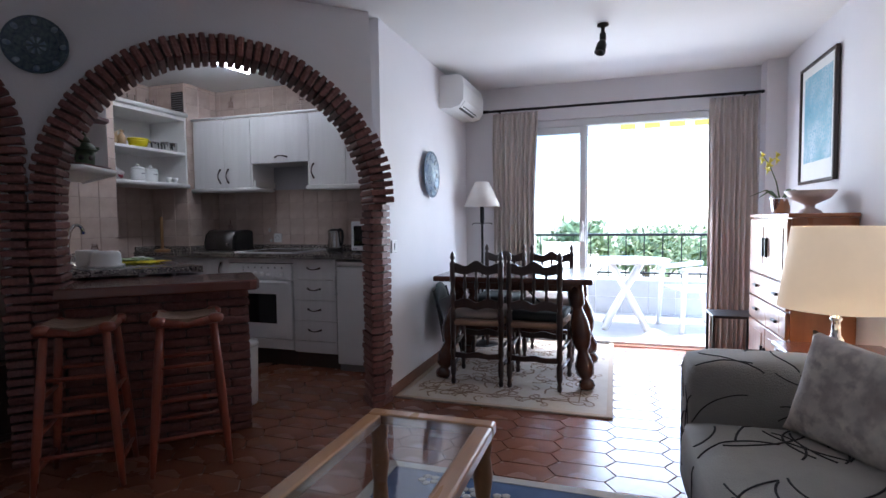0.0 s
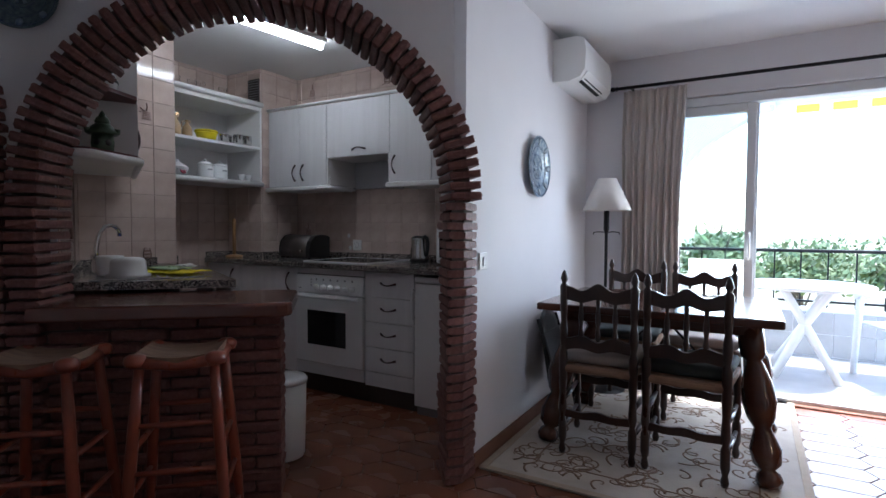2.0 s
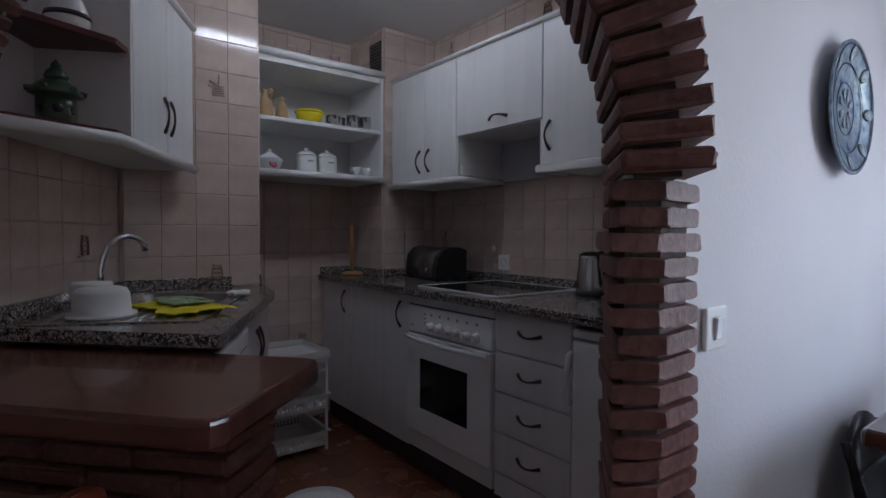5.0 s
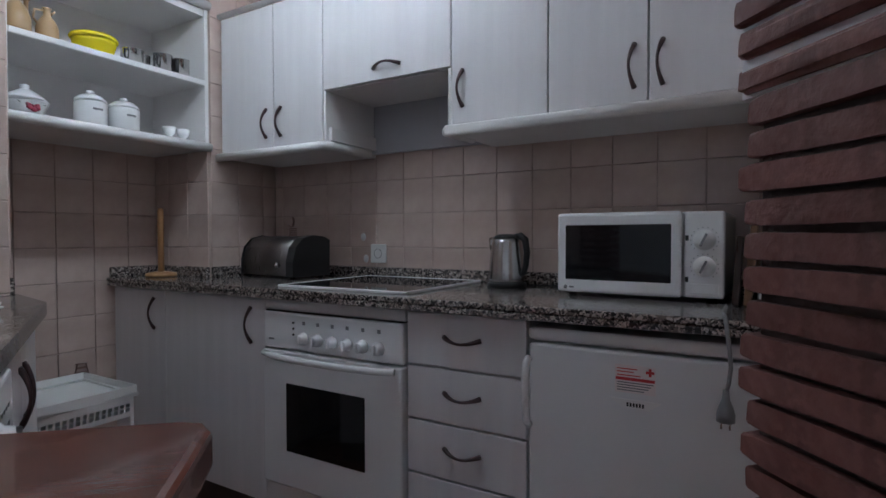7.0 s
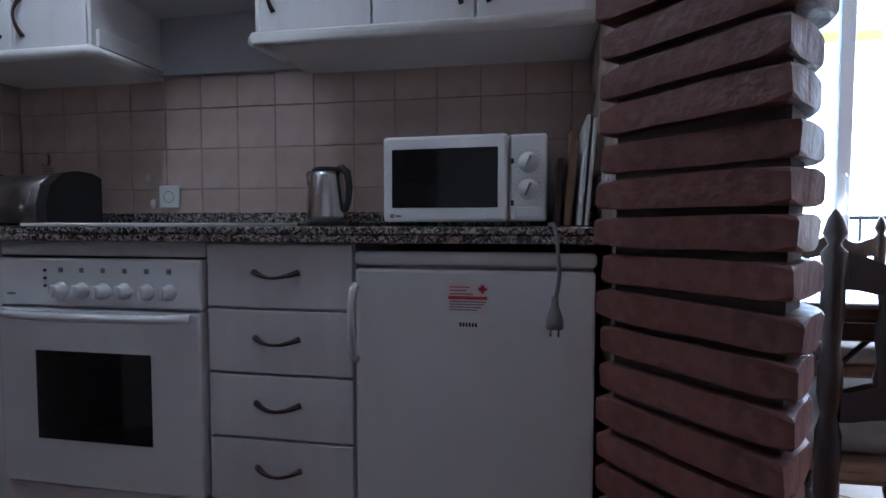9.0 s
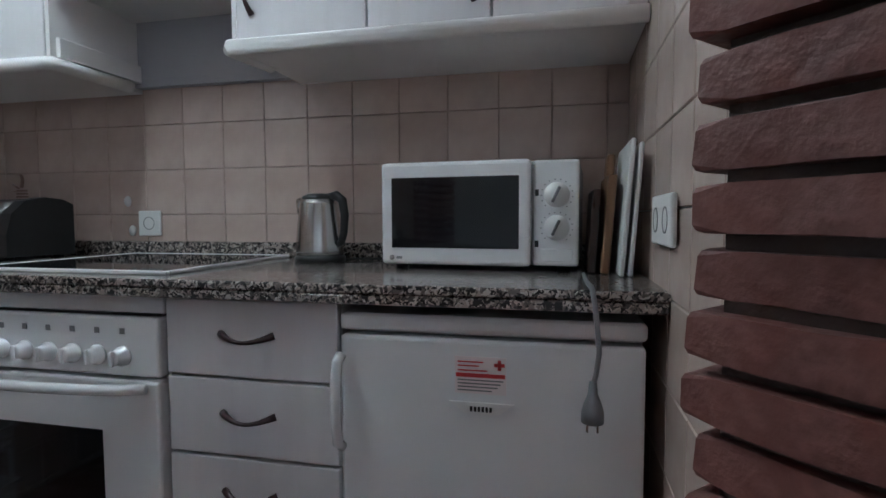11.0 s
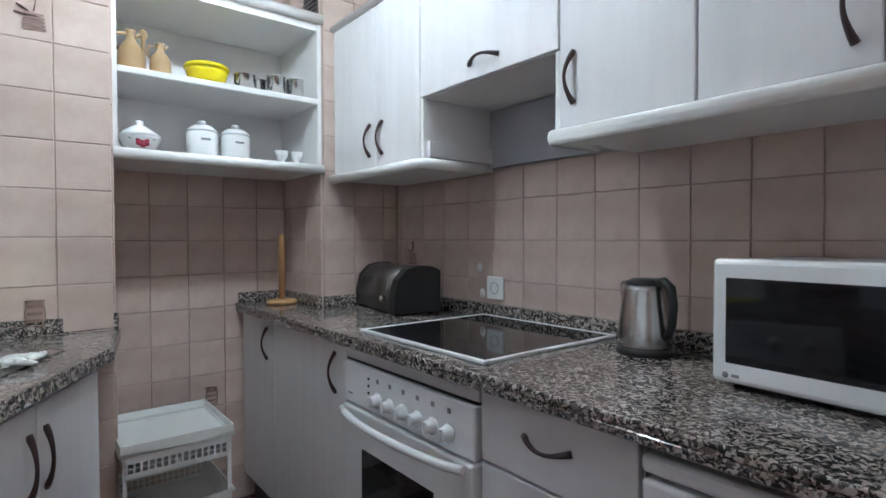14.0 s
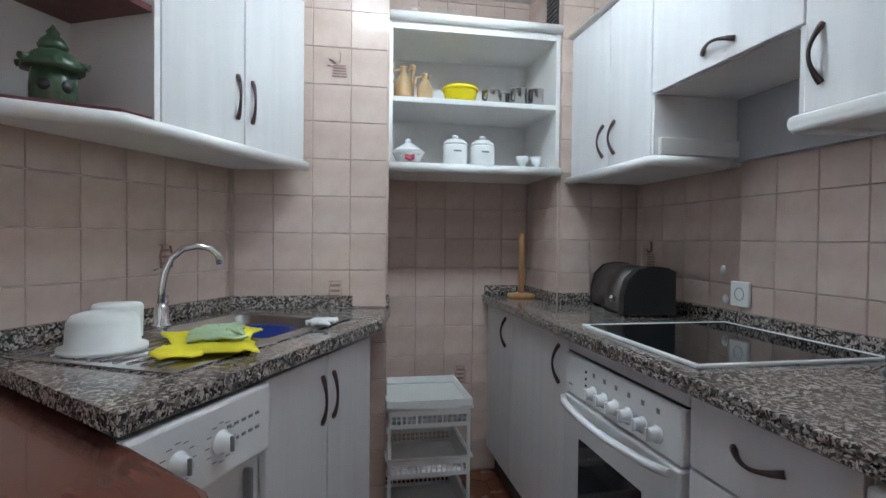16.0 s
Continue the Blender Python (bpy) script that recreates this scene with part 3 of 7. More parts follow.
for (xa, xb), (ya, yb), z in prof:
    ring = []
    for cx, cy, a0 in ((xb - 0.05, yb - 0.05, 0), (xa + 0.05, yb - 0.05, 90), (xa + 0.05, ya + 0.05, 180), (xb - 0.05, ya + 0.05, 270)):
        ring += [bowl.verts.new((cx + 0.05 * math.cos(radians(a0 + k * 22.5)), cy + 0.05 * math.sin(radians(a0 + k * 22.5)), z)) for k in range(5)]
    rows.append(ring)
for a, b in zip(rows, rows[1:]):
    for i in range(20):
        f = bowl.faces.new((a[i], a[(i + 1) % 20], b[(i + 1) % 20], b[i]))
        f.smooth = True
bowl.faces.new(rows[-1])
part("bowl", bowl, M_STEEL, sk)
flange = bm_box(0.09, 0.86, 0.085, 0.13, 0.0, 0.005, 0.002)
for a in ((0.09, 0.86, 0.50, 0.545), (0.09, 0.12, 0.13, 0.50), (0.49, 0.52, 0.13, 0.50), (0.835, 0.86, 0.13, 0.50)):
    bm_box(*a, 0.0, 0.005, 0.002, 1, flange)
part("rim", flange, M_STEEL, sk)
drain = bm_box(0.52, 0.835, 0.13, 0.50, 0.0, 0.002)
part("drainer", drain, M_STEEL, sk)
for i in range(9):
    part("rib", bm_tube([(0.54, 0.17 + i * 0.037, 0.002), (0.82, 0.17 + i * 0.037, 0.002)], 0.004, 6), M_STEEL, sk)
part("drain_plug", bm_lathe([(0.035, -0.139), (0.035, -0.136), (0.02, -0.134), (0, -0.136)], 20, None, (0.305, 0.31, 0)), M_CHROME, sk)
tap = thing("tap", SINK @ pose(0.440, 0.105, 0.890) @ Matrix.Scale(0.94, 4), "chrome swan-neck mixer tap at the sink", "tap")
part("base", bm_lathe([(0.030, 0), (0.030, 0.008), (0.023, 0.014), (0.022, 0.055), (0.018, 0.066), (0.013, 0.075), (0, 0.075)], 20), M_CHROME, tap)
sx = [(0, 0, 0.06), (0, 0, 0.12), (-0.006, 0.006, 0.17), (-0.02, 0.018, 0.215), (-0.045, 0.04, 0.245), (-0.08, 0.066, 0.255), (-0.11, 0.09, 0.247), (-0.128, 0.105, 0.225), (-0.134, 0.11, 0.195)]
part("spout", bm_tube(sx, [0.012, 0.012, 0.012, 0.0115, 0.011, 0.011, 0.011, 0.012, 0.013], 12), M_CHROME, tap)
part("lever", bm_tube([(0.0, 0.0, 0.062), (-0.024, -0.012, 0.078), (-0.036, -0.018, 0.092)], [0.012, 0.014, 0.010], 10), M_CHROME, tap)

base_s = thing("base_cabinet", SINK @ pose(0.095, SB - 0.022, 0) @ pose(0, 0, 0, 0, 0, 180), "pale laminate sink cabinet with two bow-handled doors", "cabinet")
for a, b, hx in ((-0.285, 0.0, -0.255), (-0.572, -0.287, -0.317)):
    cabinet_door(base_s, a, b, 0, 0.10, 0.835, (hx, 0.715, 90, 0.13))
part("body", bm_box(-0.57, -0.002, 0.021, 0.42, 0.10, 0.74), M_CABIN, base_s)
part("plinth", bm_box(-0.57, -0.002, 0.045, 0.06, 0.0, 0.10), M_PLINTH, base_s)

wm = thing("washing_machine", SINK @ pose(0.675, SB - 0.012, 0) @ pose(0, 0, 0, 0, 0, 180), "white front-loading washing machine under the worktop", "washing machine")
part("body", bm_box(-0.385, -0.002, 0.02, 0.40, 0.02, 0.768, 0.006), M_ENAMEL, wm)
part("control_panel", bm_box(-0.385, -0.002, -0.012, 0.012, 0.685, 0.838, 0.010, 3), M_ENAMEL, wm)
for x in (-0.165, -0.275):
    k = bm_lathe([(0.024, 0), (0.024, 0.004), (0.019, 0.008), (0.016, 0.022), (0, 0.024)], 22)
    part("dial", bm_turn(k, pose(x, -0.012, 0.76, 90, 0, 0)), M_ENAMEL, wm, "white programme dial")
    bar = bm_box(-0.003, 0.003, -0.015, 0.015, 0.022, 0.030, 0.0015)
    part("grip", bm_turn(bar, pose(x, -0.012, 0.76, 90, 0, 0)), M_GREYPL, wm)
    for i in range(12):
        a = radians(30 * i)
        part("scale_mark", bm_turn(bm_box(-0.006, 0.006, -0.0007, 0, -0.001, 0.001), pose(x + 0.038 * math.cos(a), -0.0121, 0.76 + 0.038 * math.sin(a))), M_GREYPL, wm)
for i in range(5):
    for j in range(2):
        part("button", bm_box(-0.06 - 0.022 * i, -0.048 - 0.022 * i, -0.0135, -0.012, 0.780 - 0.03 * j, 0.786 - 0.03 * j), M_GREYPL, wm)
ring = bm_lathe([(0.165, 0), (0.165, 0.018), (0.150, 0.030), (0.120, 0.026), (0.115, 0.0), (0.165, 0)], 36)
part("door_ring", bm_turn(ring, pose(-0.23, 0.019, 0.43, 90, 0, 0)), M_ENAMEL, wm)
part("door_glass", bm_turn(bm_lathe([(0.118, 0.006), (0.10, 0.012), (0.06, 0.004), (0, 0.0)], 32), pose(-0.23, 0.019, 0.43, 90, 0, 0)), M_BLACKGL, wm)
part("door_catch", bm_box(-0.06, -0.045, 0.0, 0.02, 0.56, 0.66, 0.005, 2), M_GREYPL, wm)

# wall cabinet and corner shelves on the slanting wall
UP = SINK @ pose(0.0, 0.287, 1.435) @ pose(0, 0, 0, 0, 0, 180)
wc = thing("wall_cabinet", UP, "pale laminate wall cabinet with two bow-handled doors over the sink", "cabinet")
part("body", bm_box(-0.625, 0.038, 0.021, 0.285, 0.0, 0.595), M_CABIN, wc)
cabinet_door(wc, -0.30, 0.038, 0, 0.0, 0.595, (-0.265, 0.145, 90, 0.13))
cabinet_door(wc, -0.625, -0.302, 0, 0.0, 0.595, (-0.335, 0.145, 90, 0.13))
es = thing("corner_shelf", UP, "white end shelf with maroon-edged boards", "shelf")
M_MAROON = mat("maroon_edge", (0.10, 0.015, 0.018), 0.35, scale=20, amount=0.3)
part("side", bm_box(-0.646, -0.628, 0.0, 0.285, 0.0, 0.595), M_CABIN, es)
part("back", bm_box(-0.99, -0.647, 0.272, 0.284, 0.0, 0.595), M_CABIN, es)
shape = [(-0.95, 0.271), (-0.95, 0.185), (-0.735, 0.006), (-0.647, 0.006), (-0.647, 0.271)]
for z in (0.0, 0.272):
    sb = part("shelf_board", bm_prism(shape, z, z + 0.016), M_MAROON, es, "maroon shelf board")
rs = thing("light_rail", UP @ pose(0, 0, -0.012), "white rounded rail under the sink cabinets", "moulding")
part("rail", bm_tube([(0.045, -0.002, 0), (-0.735, -0.002, 0), (-0.96, 0.185, 0), (-0.96, 0.26, 0)], 0.019, 10), M_TRIM, rs)
part("board", bm_prism([(-0.95, 0.283), (-0.95, 0.187), (-0.735, 0.01), (0.036, 0.01), (0.036, 0.283)], -0.008, 0.012), M_CABIN, rs)
part("cornice", bm_tube([(0.045, -0.002, 0.622), (-0.645, -0.002, 0.622)], 0.014, 10), M_TRIM, rs)

# brick bar
bar_top = thing("bar_counter", ARCH, "dark polished wooden bar top on a brick base", "counter")
part("bar_board", bm_prism([(-1.545, -0.10), (-0.70, -0.10), (-0.665, -0.088), (-0.650, -0.055), (-0.655, 0.32), (-0.668, 0.347), (-0.70, 0.358), (-1.545, 0.358)], 0.779, 0.835, 0.012, 3), M_BARWOOD, bar_top)
core = part("core", bm_box(-1.585, -0.72, 0.035, 0.185, 0.0, 0.778), M_MORTAR, bar_top, "mortar core of the brick base")

# ceiling tube light
tube = thing("ceiling_light", pose(0.22, -0.36, CEIL, 0, 0, -8), "white fluorescent batten on the kitchen ceiling", "ceiling light")
part("housing", bm_box(-0.05, 0.05, -0.34, 0.34, -0.03, -0.001, 0.008, 2), M_WHITEPL, tube)
M_TUBE = glow("tube_glow", (0.96, 0.98, 1.0), TUBE)
part("diffuser", bm_turn(bm_tube([(0, -0.33, -0.045), (0, 0.33, -0.045)], 0.022, 12), Matrix()), M_TUBE, tube, "lit white tube")


# ---- kitchen: things on the worktops and shelves ----
WT = 0.888


def microwave():
    ob = thing("microwave", pose(1.20, 0.415, WT, 0, 0, -3.5), "white microwave oven with two dials on the granite worktop", "microwave")
    part("body", bm_box(-0.218, 0.222, -0.14, 0.15, 0.012, 0.240, 0.008, 2), M_ENAMEL, ob)
    d = part("door", bm_box(-0.222, 0.122, -0.172, -0.142, 0.010, 0.243, 0.010, 3), M_ENAMEL, ob)
    part("door_window", bm_box(-0.196, 0.098, -0.1735, -0.168, 0.048, 0.208, 0.002), M_BLACKGL, d, "black mesh window")
    p = part("control_panel", bm_box(0.126, 0.222, -0.158, -0.140, 0.012, 0.240, 0.006, 2), M_ENAMEL, ob)
    for z in (0.165, 0.095):
        k = bm_lathe([(0.027, 0), (0.027, 0.004), (0.020, 0.006), (0.018, 0.018), (0, 0.020)], 22)
        kn = part("dial", bm_turn(k, pose(0.176, -0.158, z, 90, 0, 0)), M_TRIM, p)
        part("grip", bm_turn(bm_box(-0.003, 0.003, -0.018, 0.018, 0.018, 0.025, 0.001), pose(0.176, -0.158, z, 90, 25, 0)), M_GREYPL, p)
        for i in range(14):
            a = radians(-50 + i * 21)
            part("scale_mark", bm_box(0.176 + 0.033 * math.cos(a) - 0.0012, 0.176 + 0.033 * math.cos(a) + 0.0012, -0.1586, -0.158, z + 0.033 * math.sin(a) - 0.0012, z + 0.033 * math.sin(a) + 0.0012), M_GREYPL, p)
    part("release", bm_box(0.142, 0.210, -0.1595, -0.156, 0.022, 0.050, 0.002), M_ENAMEL, p)
    for z in (0.060, 0.170):
        part("hinge_slot", bm_box(0.130, 0.138, -0.1590, -0.150, z - 0.007, z + 0.007), M_BLACKPL, ob)
    part("badge", bm_turn(bm_lathe([(0.006, 0), (0.006, 0.001), (0, 0.001)], 14), pose(-0.195, -0.172, 0.026, 90, 0, 0)), M_GREYPL, d)
    part("badge_mark", bm_box(-0.184, -0.170, -0.1728, -0.172, 0.023, 0.029), M_GREYPL, d)
    for x in (-0.19, 0.19):
        for y in (-0.12, 0.12):
            part("foot", bm_lathe([(0.014, 0), (0.014, 0.013), (0, 0.013)], 12, None, (x, y, 0)), M_BLACKPL, ob)


microwave()


def kettle():
    ob = thing("kettle", pose(0.735, 0.42, WT, 0, 0, -12) @ Matrix.Diagonal((0.86, 0.86, 0.94, 1)), "brushed steel electric kettle with a black handle", "kettle")
    part("base", bm_lathe([(0.078, 0), (0.080, 0.012), (0.074, 0.018), (0, 0.018)], 28), M_BLACKPL, ob)
    part("body", bm_lathe([(0.073, 0.018), (0.074, 0.03), (0.069, 0.10), (0.060, 0.165), (0.056, 0.178), (0, 0.178)], 32), M_STEEL, ob)
    part("lid", bm_lathe([(0.055, 0.176), (0.053, 0.186), (0.035, 0.194), (0, 0.196)], 24), M_BLACKPL, ob)
    sp = bm_tube([(-0.045, 0, 0.135), (-0.062, 0, 0.155), (-0.082, 0, 0.178)], [0.030, 0.025, 0.010], 12)
    part("spout", sp, M_STEEL, ob)
    part("handle", bm_tube([(0.040, 0, 0.184), (0.066, 0, 0.188), (0.088, 0, 0.174), (0.096, 0, 0.13), (0.092, 0, 0.085), (0.082, 0, 0.056), (0.068, 0, 0.048)], [0.012, 0.014, 0.014, 0.013, 0.012, 0.012, 0.010], 10), M_BLACKPL, ob, "black plastic handle")
    cord = thing("power_cable", pose(0.80, 0.44, WT + 0.004), "black kettle cable lying on the worktop", "cable")
    part("cord", bm_tube([(0.0, 0.0, 0), (0.03, 0.03, 0), (0.08, 0.04, 0), (0.13, 0.06, 0), (0.17, 0.045, 0), (0.19, 0.08, 0), (0.20, 0.10, 0)], 0.0035, 6), M_BLACKPL, cord)


kettle()


def bread_bin():
    ob = thing("bread_bin", pose(-0.335, 0.40, WT, 0, 0, -10), "steel roll-top bread bin with black ends", "bread bin")
    prof = [(0.09, 0.0), (0.09, 0.06), (0.075, 0.12), (0.04, 0.158), (-0.01, 0.170), (-0.06, 0.165), (-0.09, 0.15), (-0.09, 0.0)]
    prof = [(-y, z) for y, z in prof]
    for x0, x1, g, m, n, lb in ((-0.195, 0.155, 0.0, M_BREAD, "shell", ""), (-0.205, -0.195, 0.004, M_BLACKPL, "end_cap", "black plastic end"), (0.155, 0.205, 0.004, M_BLACKPL, "end_cap", "black plastic end")):
        bm = bmesh.new()
        a = [bm.verts.new((x0, y * (1 + g * 10), z + (g if z > 0 else 0))) for y, z in prof]
        b = [bm.verts.new((x1, y * (1 + g * 10), z + (g if z > 0 else 0))) for y, z in prof]
        bm.faces.new(a), bm.faces.new(b[::-1])
        for i in range(len(prof)):
            j = (i + 1) % len(prof)
            f = bm.faces.new((a[j], a[i], b[i], b[j]))
            f.smooth = n == "shell"
        part(n, bm, m, ob, lb, pose(0, 0, 0.008))
    part("knob", bm_turn(bm_lathe([(0.010, 0), (0.008, 0.01), (0.014, 0.018), (0, 0.024)], 14), pose(0.10, -0.088, 0.055, 90, 0, 0)), M_STEEL, ob)
    for x in (-0.17, 0.17):
        for y in (-0.07, 0.07):
            part("foot", bm_lathe([(0.012, 0), (0.012, 0.009), (0, 0.009)], 10, None, (x, y, 0)), M_BLACKPL, ob)


M_BREAD = mat("dull_steel", (0.20, 0.185, 0.18), 0.3, 0.9, scale=20, amount=0.3, stretch=(10, 1, 1), bump=0.04)
bread_bin()

M_LIGHTWOOD = mat("light_wood", (0.50, 0.29, 0.13), 0.4, spot=(0.40, 0.22, 0.09), scale=5, amount=0.7, stretch=(6, 6, 1))
roll = thing("kitchen_roll_holder", pose(-0.80, 0.115, WT), "turned light wooden kitchen roll holder, empty", "holder")
part("base", bm_lathe([(0.062, 0), (0.065, 0.006), (0.062, 0.016), (0.03, 0.022), (0, 0.022)], 26), M_LIGHTWOOD, roll)
part("rod", bm_lathe([(0.013, 0.02), (0.013, 0.29), (0.010, 0.302), (0, 0.304)], 14), M_LIGHTWOOD, roll)

# chopping boards against the side wall
M_WORN = mat("worn_board_wood", (0.24, 0.13, 0.07), 0.5, spot=(0.13, 0.07, 0.04), scale=6, amount=0.9, stretch=(6, 6, 1), bump=0.15)
for k, (x, tilt, h, d, t, mt, lb) in enumerate(((1.438, 3, 0.175, 0.20, 0.016, M_DARKWOOD, "dark wooden chopping board leaning by the microwave"),
                                               (1.464, 4, 0.205, 0.22, 0.018, M_WORN, "worn wooden chopping board leaning by the microwave"),
                                               (1.492, 4, 0.270, 0.24, 0.010, M_WHITEPL, "white plastic chopping board leaning on the wall"),
                                               (1.508, 4, 0.262, 0.25, 0.009, M_WHITEPL, "white plastic chopping board leaning on the wall"))):
    bm = bm_box(-t / 2, t / 2, 0, d, 0, h, 0.004, 2)
    if k == 1:
        bm_box(-t / 2, t / 2, d / 2 - 0.03, d / 2 + 0.03, h, h + 0.05, 0.006, 2, bm)
    solid("chopping_board", bm_turn(bm, pose(x, 0.17 if k > 1 else 0.22, WT, 0, tilt, 0)), mt, lb, "chopping board")


def socket(m, label, gang=1, switch=False):
    ob = thing("light_switch" if switch else "wall_socket", m, label, "switch" if switch else "socket")
    w = 0.041 * gang
    part("plate", bm_box(-w, w, -0.010, 0.0, -0.041, 0.041, 0.004, 2), M_WHITEPL, ob)
    for g in range(gang):
        x = (g - (gang - 1) / 2) * 0.082
        if switch:
            part("rocker", bm_turn(bm_box(-0.013, 0.013, -0.006, 0, -0.022, 0.022, 0.002), pose(x, -0.010, 0, 5, 0, 0)), M_ENAMEL, ob)
        else:
            part("well", bm_turn(bm_lathe([(0.021, 0.0), (0.021, 0.0015), (0.019, 0.0015), (0.018, -0.006), (0, -0.006)], 24), pose(x, -0.0095, 0, 90, 0, 0)), M_GREYPL, ob, "round socket well")
            for dx in (-0.0085, 0.0085):
                part("hole", bm_turn(bm_lathe([(0.0035, 0), (0.0035, 0.003), (0, 0.003)], 8), pose(x + dx, -0.0065, 0, 90, 0, 0)), M_BLACKPL, ob)


socket(pose(0.070, 0.566, 0.990), "white round-pin wall socket on the tiles")
socket(pose(1.541, 0.0, 1.0, 0, 0, -90), "white double wall socket on the tiles", 2)
socket(pose(1.6165, -0.392, 0.968, 0, 0, 90), "white rocker light switch on the white wall", 1, True)
for x, z in ((-0.018, 1.062), (-0.003, 0.966)):
    solid("suction_hook", bm_turn(bm_lathe([(0.014, 0), (0.012, 0.004), (0.005, 0.007), (0, 0.010)], 14, None, (0, 0, 0), 1, 1.3), pose(x, 0.567, z, 90, 0, 0)), M_WHITEPL, "small white hook stuck to the tiles", "hook")

# crockery on the open shelf
M_CERAM = mat("cream_ceramic", (0.42, 0.29, 0.16), 0.35, spot=(0.40, 0.25, 0.11), scale=14, amount=0.8)
M_WHITECER = mat("white_ceramic", (0.82, 0.82, 0.82), 0.2, scale=6, amount=0.1, coat=0.2)
M_YELLOW = mat("yellow_enamel", (0.80, 0.66, 0.01), 0.25, scale=6, amount=0.15, coat=0.2)
S1, S2 = 1.738, 1.471
for y, s, lb in ((-0.468, 1.0, "cream ceramic oil cruet with a stopper"), (-0.378, 0.82, "small cream ceramic vinegar cruet")):
    ob = thing("cruet", pose(-0.645, y, S1), lb, "cruet")
    part("body", bm_lathe([(0.036 * s, 0), (0.042 * s, 0.02 * s), (0.041 * s, 0.06 * s), (0.030 * s, 0.09 * s), (0.014 * s, 0.11 * s), (0.013 * s, 0.135 * s), (0.018 * s, 0.142 * s), (0, 0.142 * s)], 20), M_CERAM, ob)
    part("handle", bm_tube([(0, -0.014 * s, 0.13 * s), (0, -0.045 * s, 0.125 * s), (0, -0.05 * s, 0.09 * s), (0, -0.036 * s, 0.07 * s)], 0.005 * s, 7), M_CERAM, ob)
    part("spout", bm_tube([(0, 0.012 * s, 0.12 * s), (0, 0.03 * s, 0.138 * s)], [0.007 * s, 0.004 * s], 7), M_CERAM, ob)
ob = thing("cruet_caddy", pose(-0.68, -0.425, S1), "cream ceramic caddy handle between the cruets", "caddy")
part("post", bm_lathe([(0.03, 0), (0.02, 0.008), (0.007, 0.02), (0.007, 0.13), (0.015, 0.145), (0.012, 0.16), (0, 0.168)], 14), M_CERAM, ob)
pot = thing("casserole", pose(-0.655, -0.222, S1), "bright yellow enamelled bowl", "bowl")
part("body", bm_lathe([(0.050, 0), (0.062, 0.012), (0.072, 0.045), (0.073, 0.058), (0, 0.058)], 28), M_YELLOW, pot)
part("rim", bm_lathe([(0.078, 0.056), (0.080, 0.062), (0.074, 0.072), (0.040, 0.074), (0, 0.074)], 28), M_YELLOW, pot)
for y, r, h, x in ((-0.085, 0.040, 0.062, -0.65), (-0.02, 0.034, 0.066, -0.70), (0.035, 0.036, 0.075, -0.64), (0.115, 0.034, 0.076, -0.64), (0.075, 0.034, 0.078, -0.71)):
    c = thing("steel_canister", pose(x, y, S1), "small polished steel cup with a handle", "cup", "steel cups on the shelf")
    part("body", bm_lathe([(r, 0), (r, h), (r * 1.06, h + 0.002), (r * 0.96, h), (r * 0.94, 0.01), (0, 0.01)], 22), M_STEEL, c)
    part("handle", bm_tube([(r * 0.6, -r * 0.75, h * 0.85), (r * 0.9, -r * 1.2, h * 0.8), (r * 0.9, -r * 1.2, h * 0.35), (r * 0.6, -r * 0.75, h * 0.25)], 0.0035, 6), M_BLACKPL, c)
tur = thing("tureen", pose(-0.65, -0.445, S2), "small white lidded dish painted with a red flower", "dish")
part("body", bm_lathe([(0.035, 0), (0.05, 0.01), (0.066, 0.045), (0.068, 0.05), (0, 0.05)], 10), M_WHITECER, tur)
part("lid", bm_lathe([(0.070, 0.05), (0.055, 0.066), (0.02, 0.088), (0.012, 0.092), (0.014, 0.104), (0, 0.110)], 10), M_WHITECER, tur)
M_FLOWER = mat("painted_red", (0.35, 0.02, 0.05), 0.3, spot=(0.15, 0.01, 0.03), scale=60, amount=0.9)
M_LEAF = mat("painted_green", (0.05, 0.12, 0.04), 0.3, scale=60, amount=0.5)
fl = bmesh.new()
for i in range(6):
    a = i * math.pi / 3
    bm_lathe([(0.011, 0), (0.008, 0.003), (0, 0.004)], 9, fl, (0.012 * math.cos(a), 0.012 * math.sin(a), 0))
bm_lathe([(0.008, 0.002), (0, 0.005)], 9, fl)
part("flower", bm_turn(fl, pose(0.058, 0.0, 0.028, 0, 68, 0)), M_FLOWER, tur)
for y in (-0.028, 0.028):
    part("leaf", bm_turn(bm_lathe([(0.010, 0), (0, 0.003)], 8, None, (0, 0, 0), 0.5, 1.4), pose(0.050, y, 0.040, 0, 68, 0)), M_LEAF, tur)
for y in (-0.245, -0.125):
    jar = thing("storage_jar", pose(-0.64, y, S2), "white ceramic storage jar with a knobbed lid", "jar", "storage jars on the shelf")
    part("body", bm_lathe([(0.048, 0), (0.053, 0.006), (0.053, 0.082), (0.048, 0.090), (0, 0.090)], 26), M_WHITECER, jar)
    part("lid", bm_lathe([(0.052, 0.089), (0.051, 0.098), (0.034, 0.112), (0.010, 0.114), (0.010, 0.119), (0.015, 0.125), (0.010, 0.131), (0, 0.132)], 26), M_WHITECER, jar)
    part("lettering", bm_box(0.0500, 0.0535, -0.016, 0.016, 0.055, 0.062), M_GREYPL, jar, "small grey script")
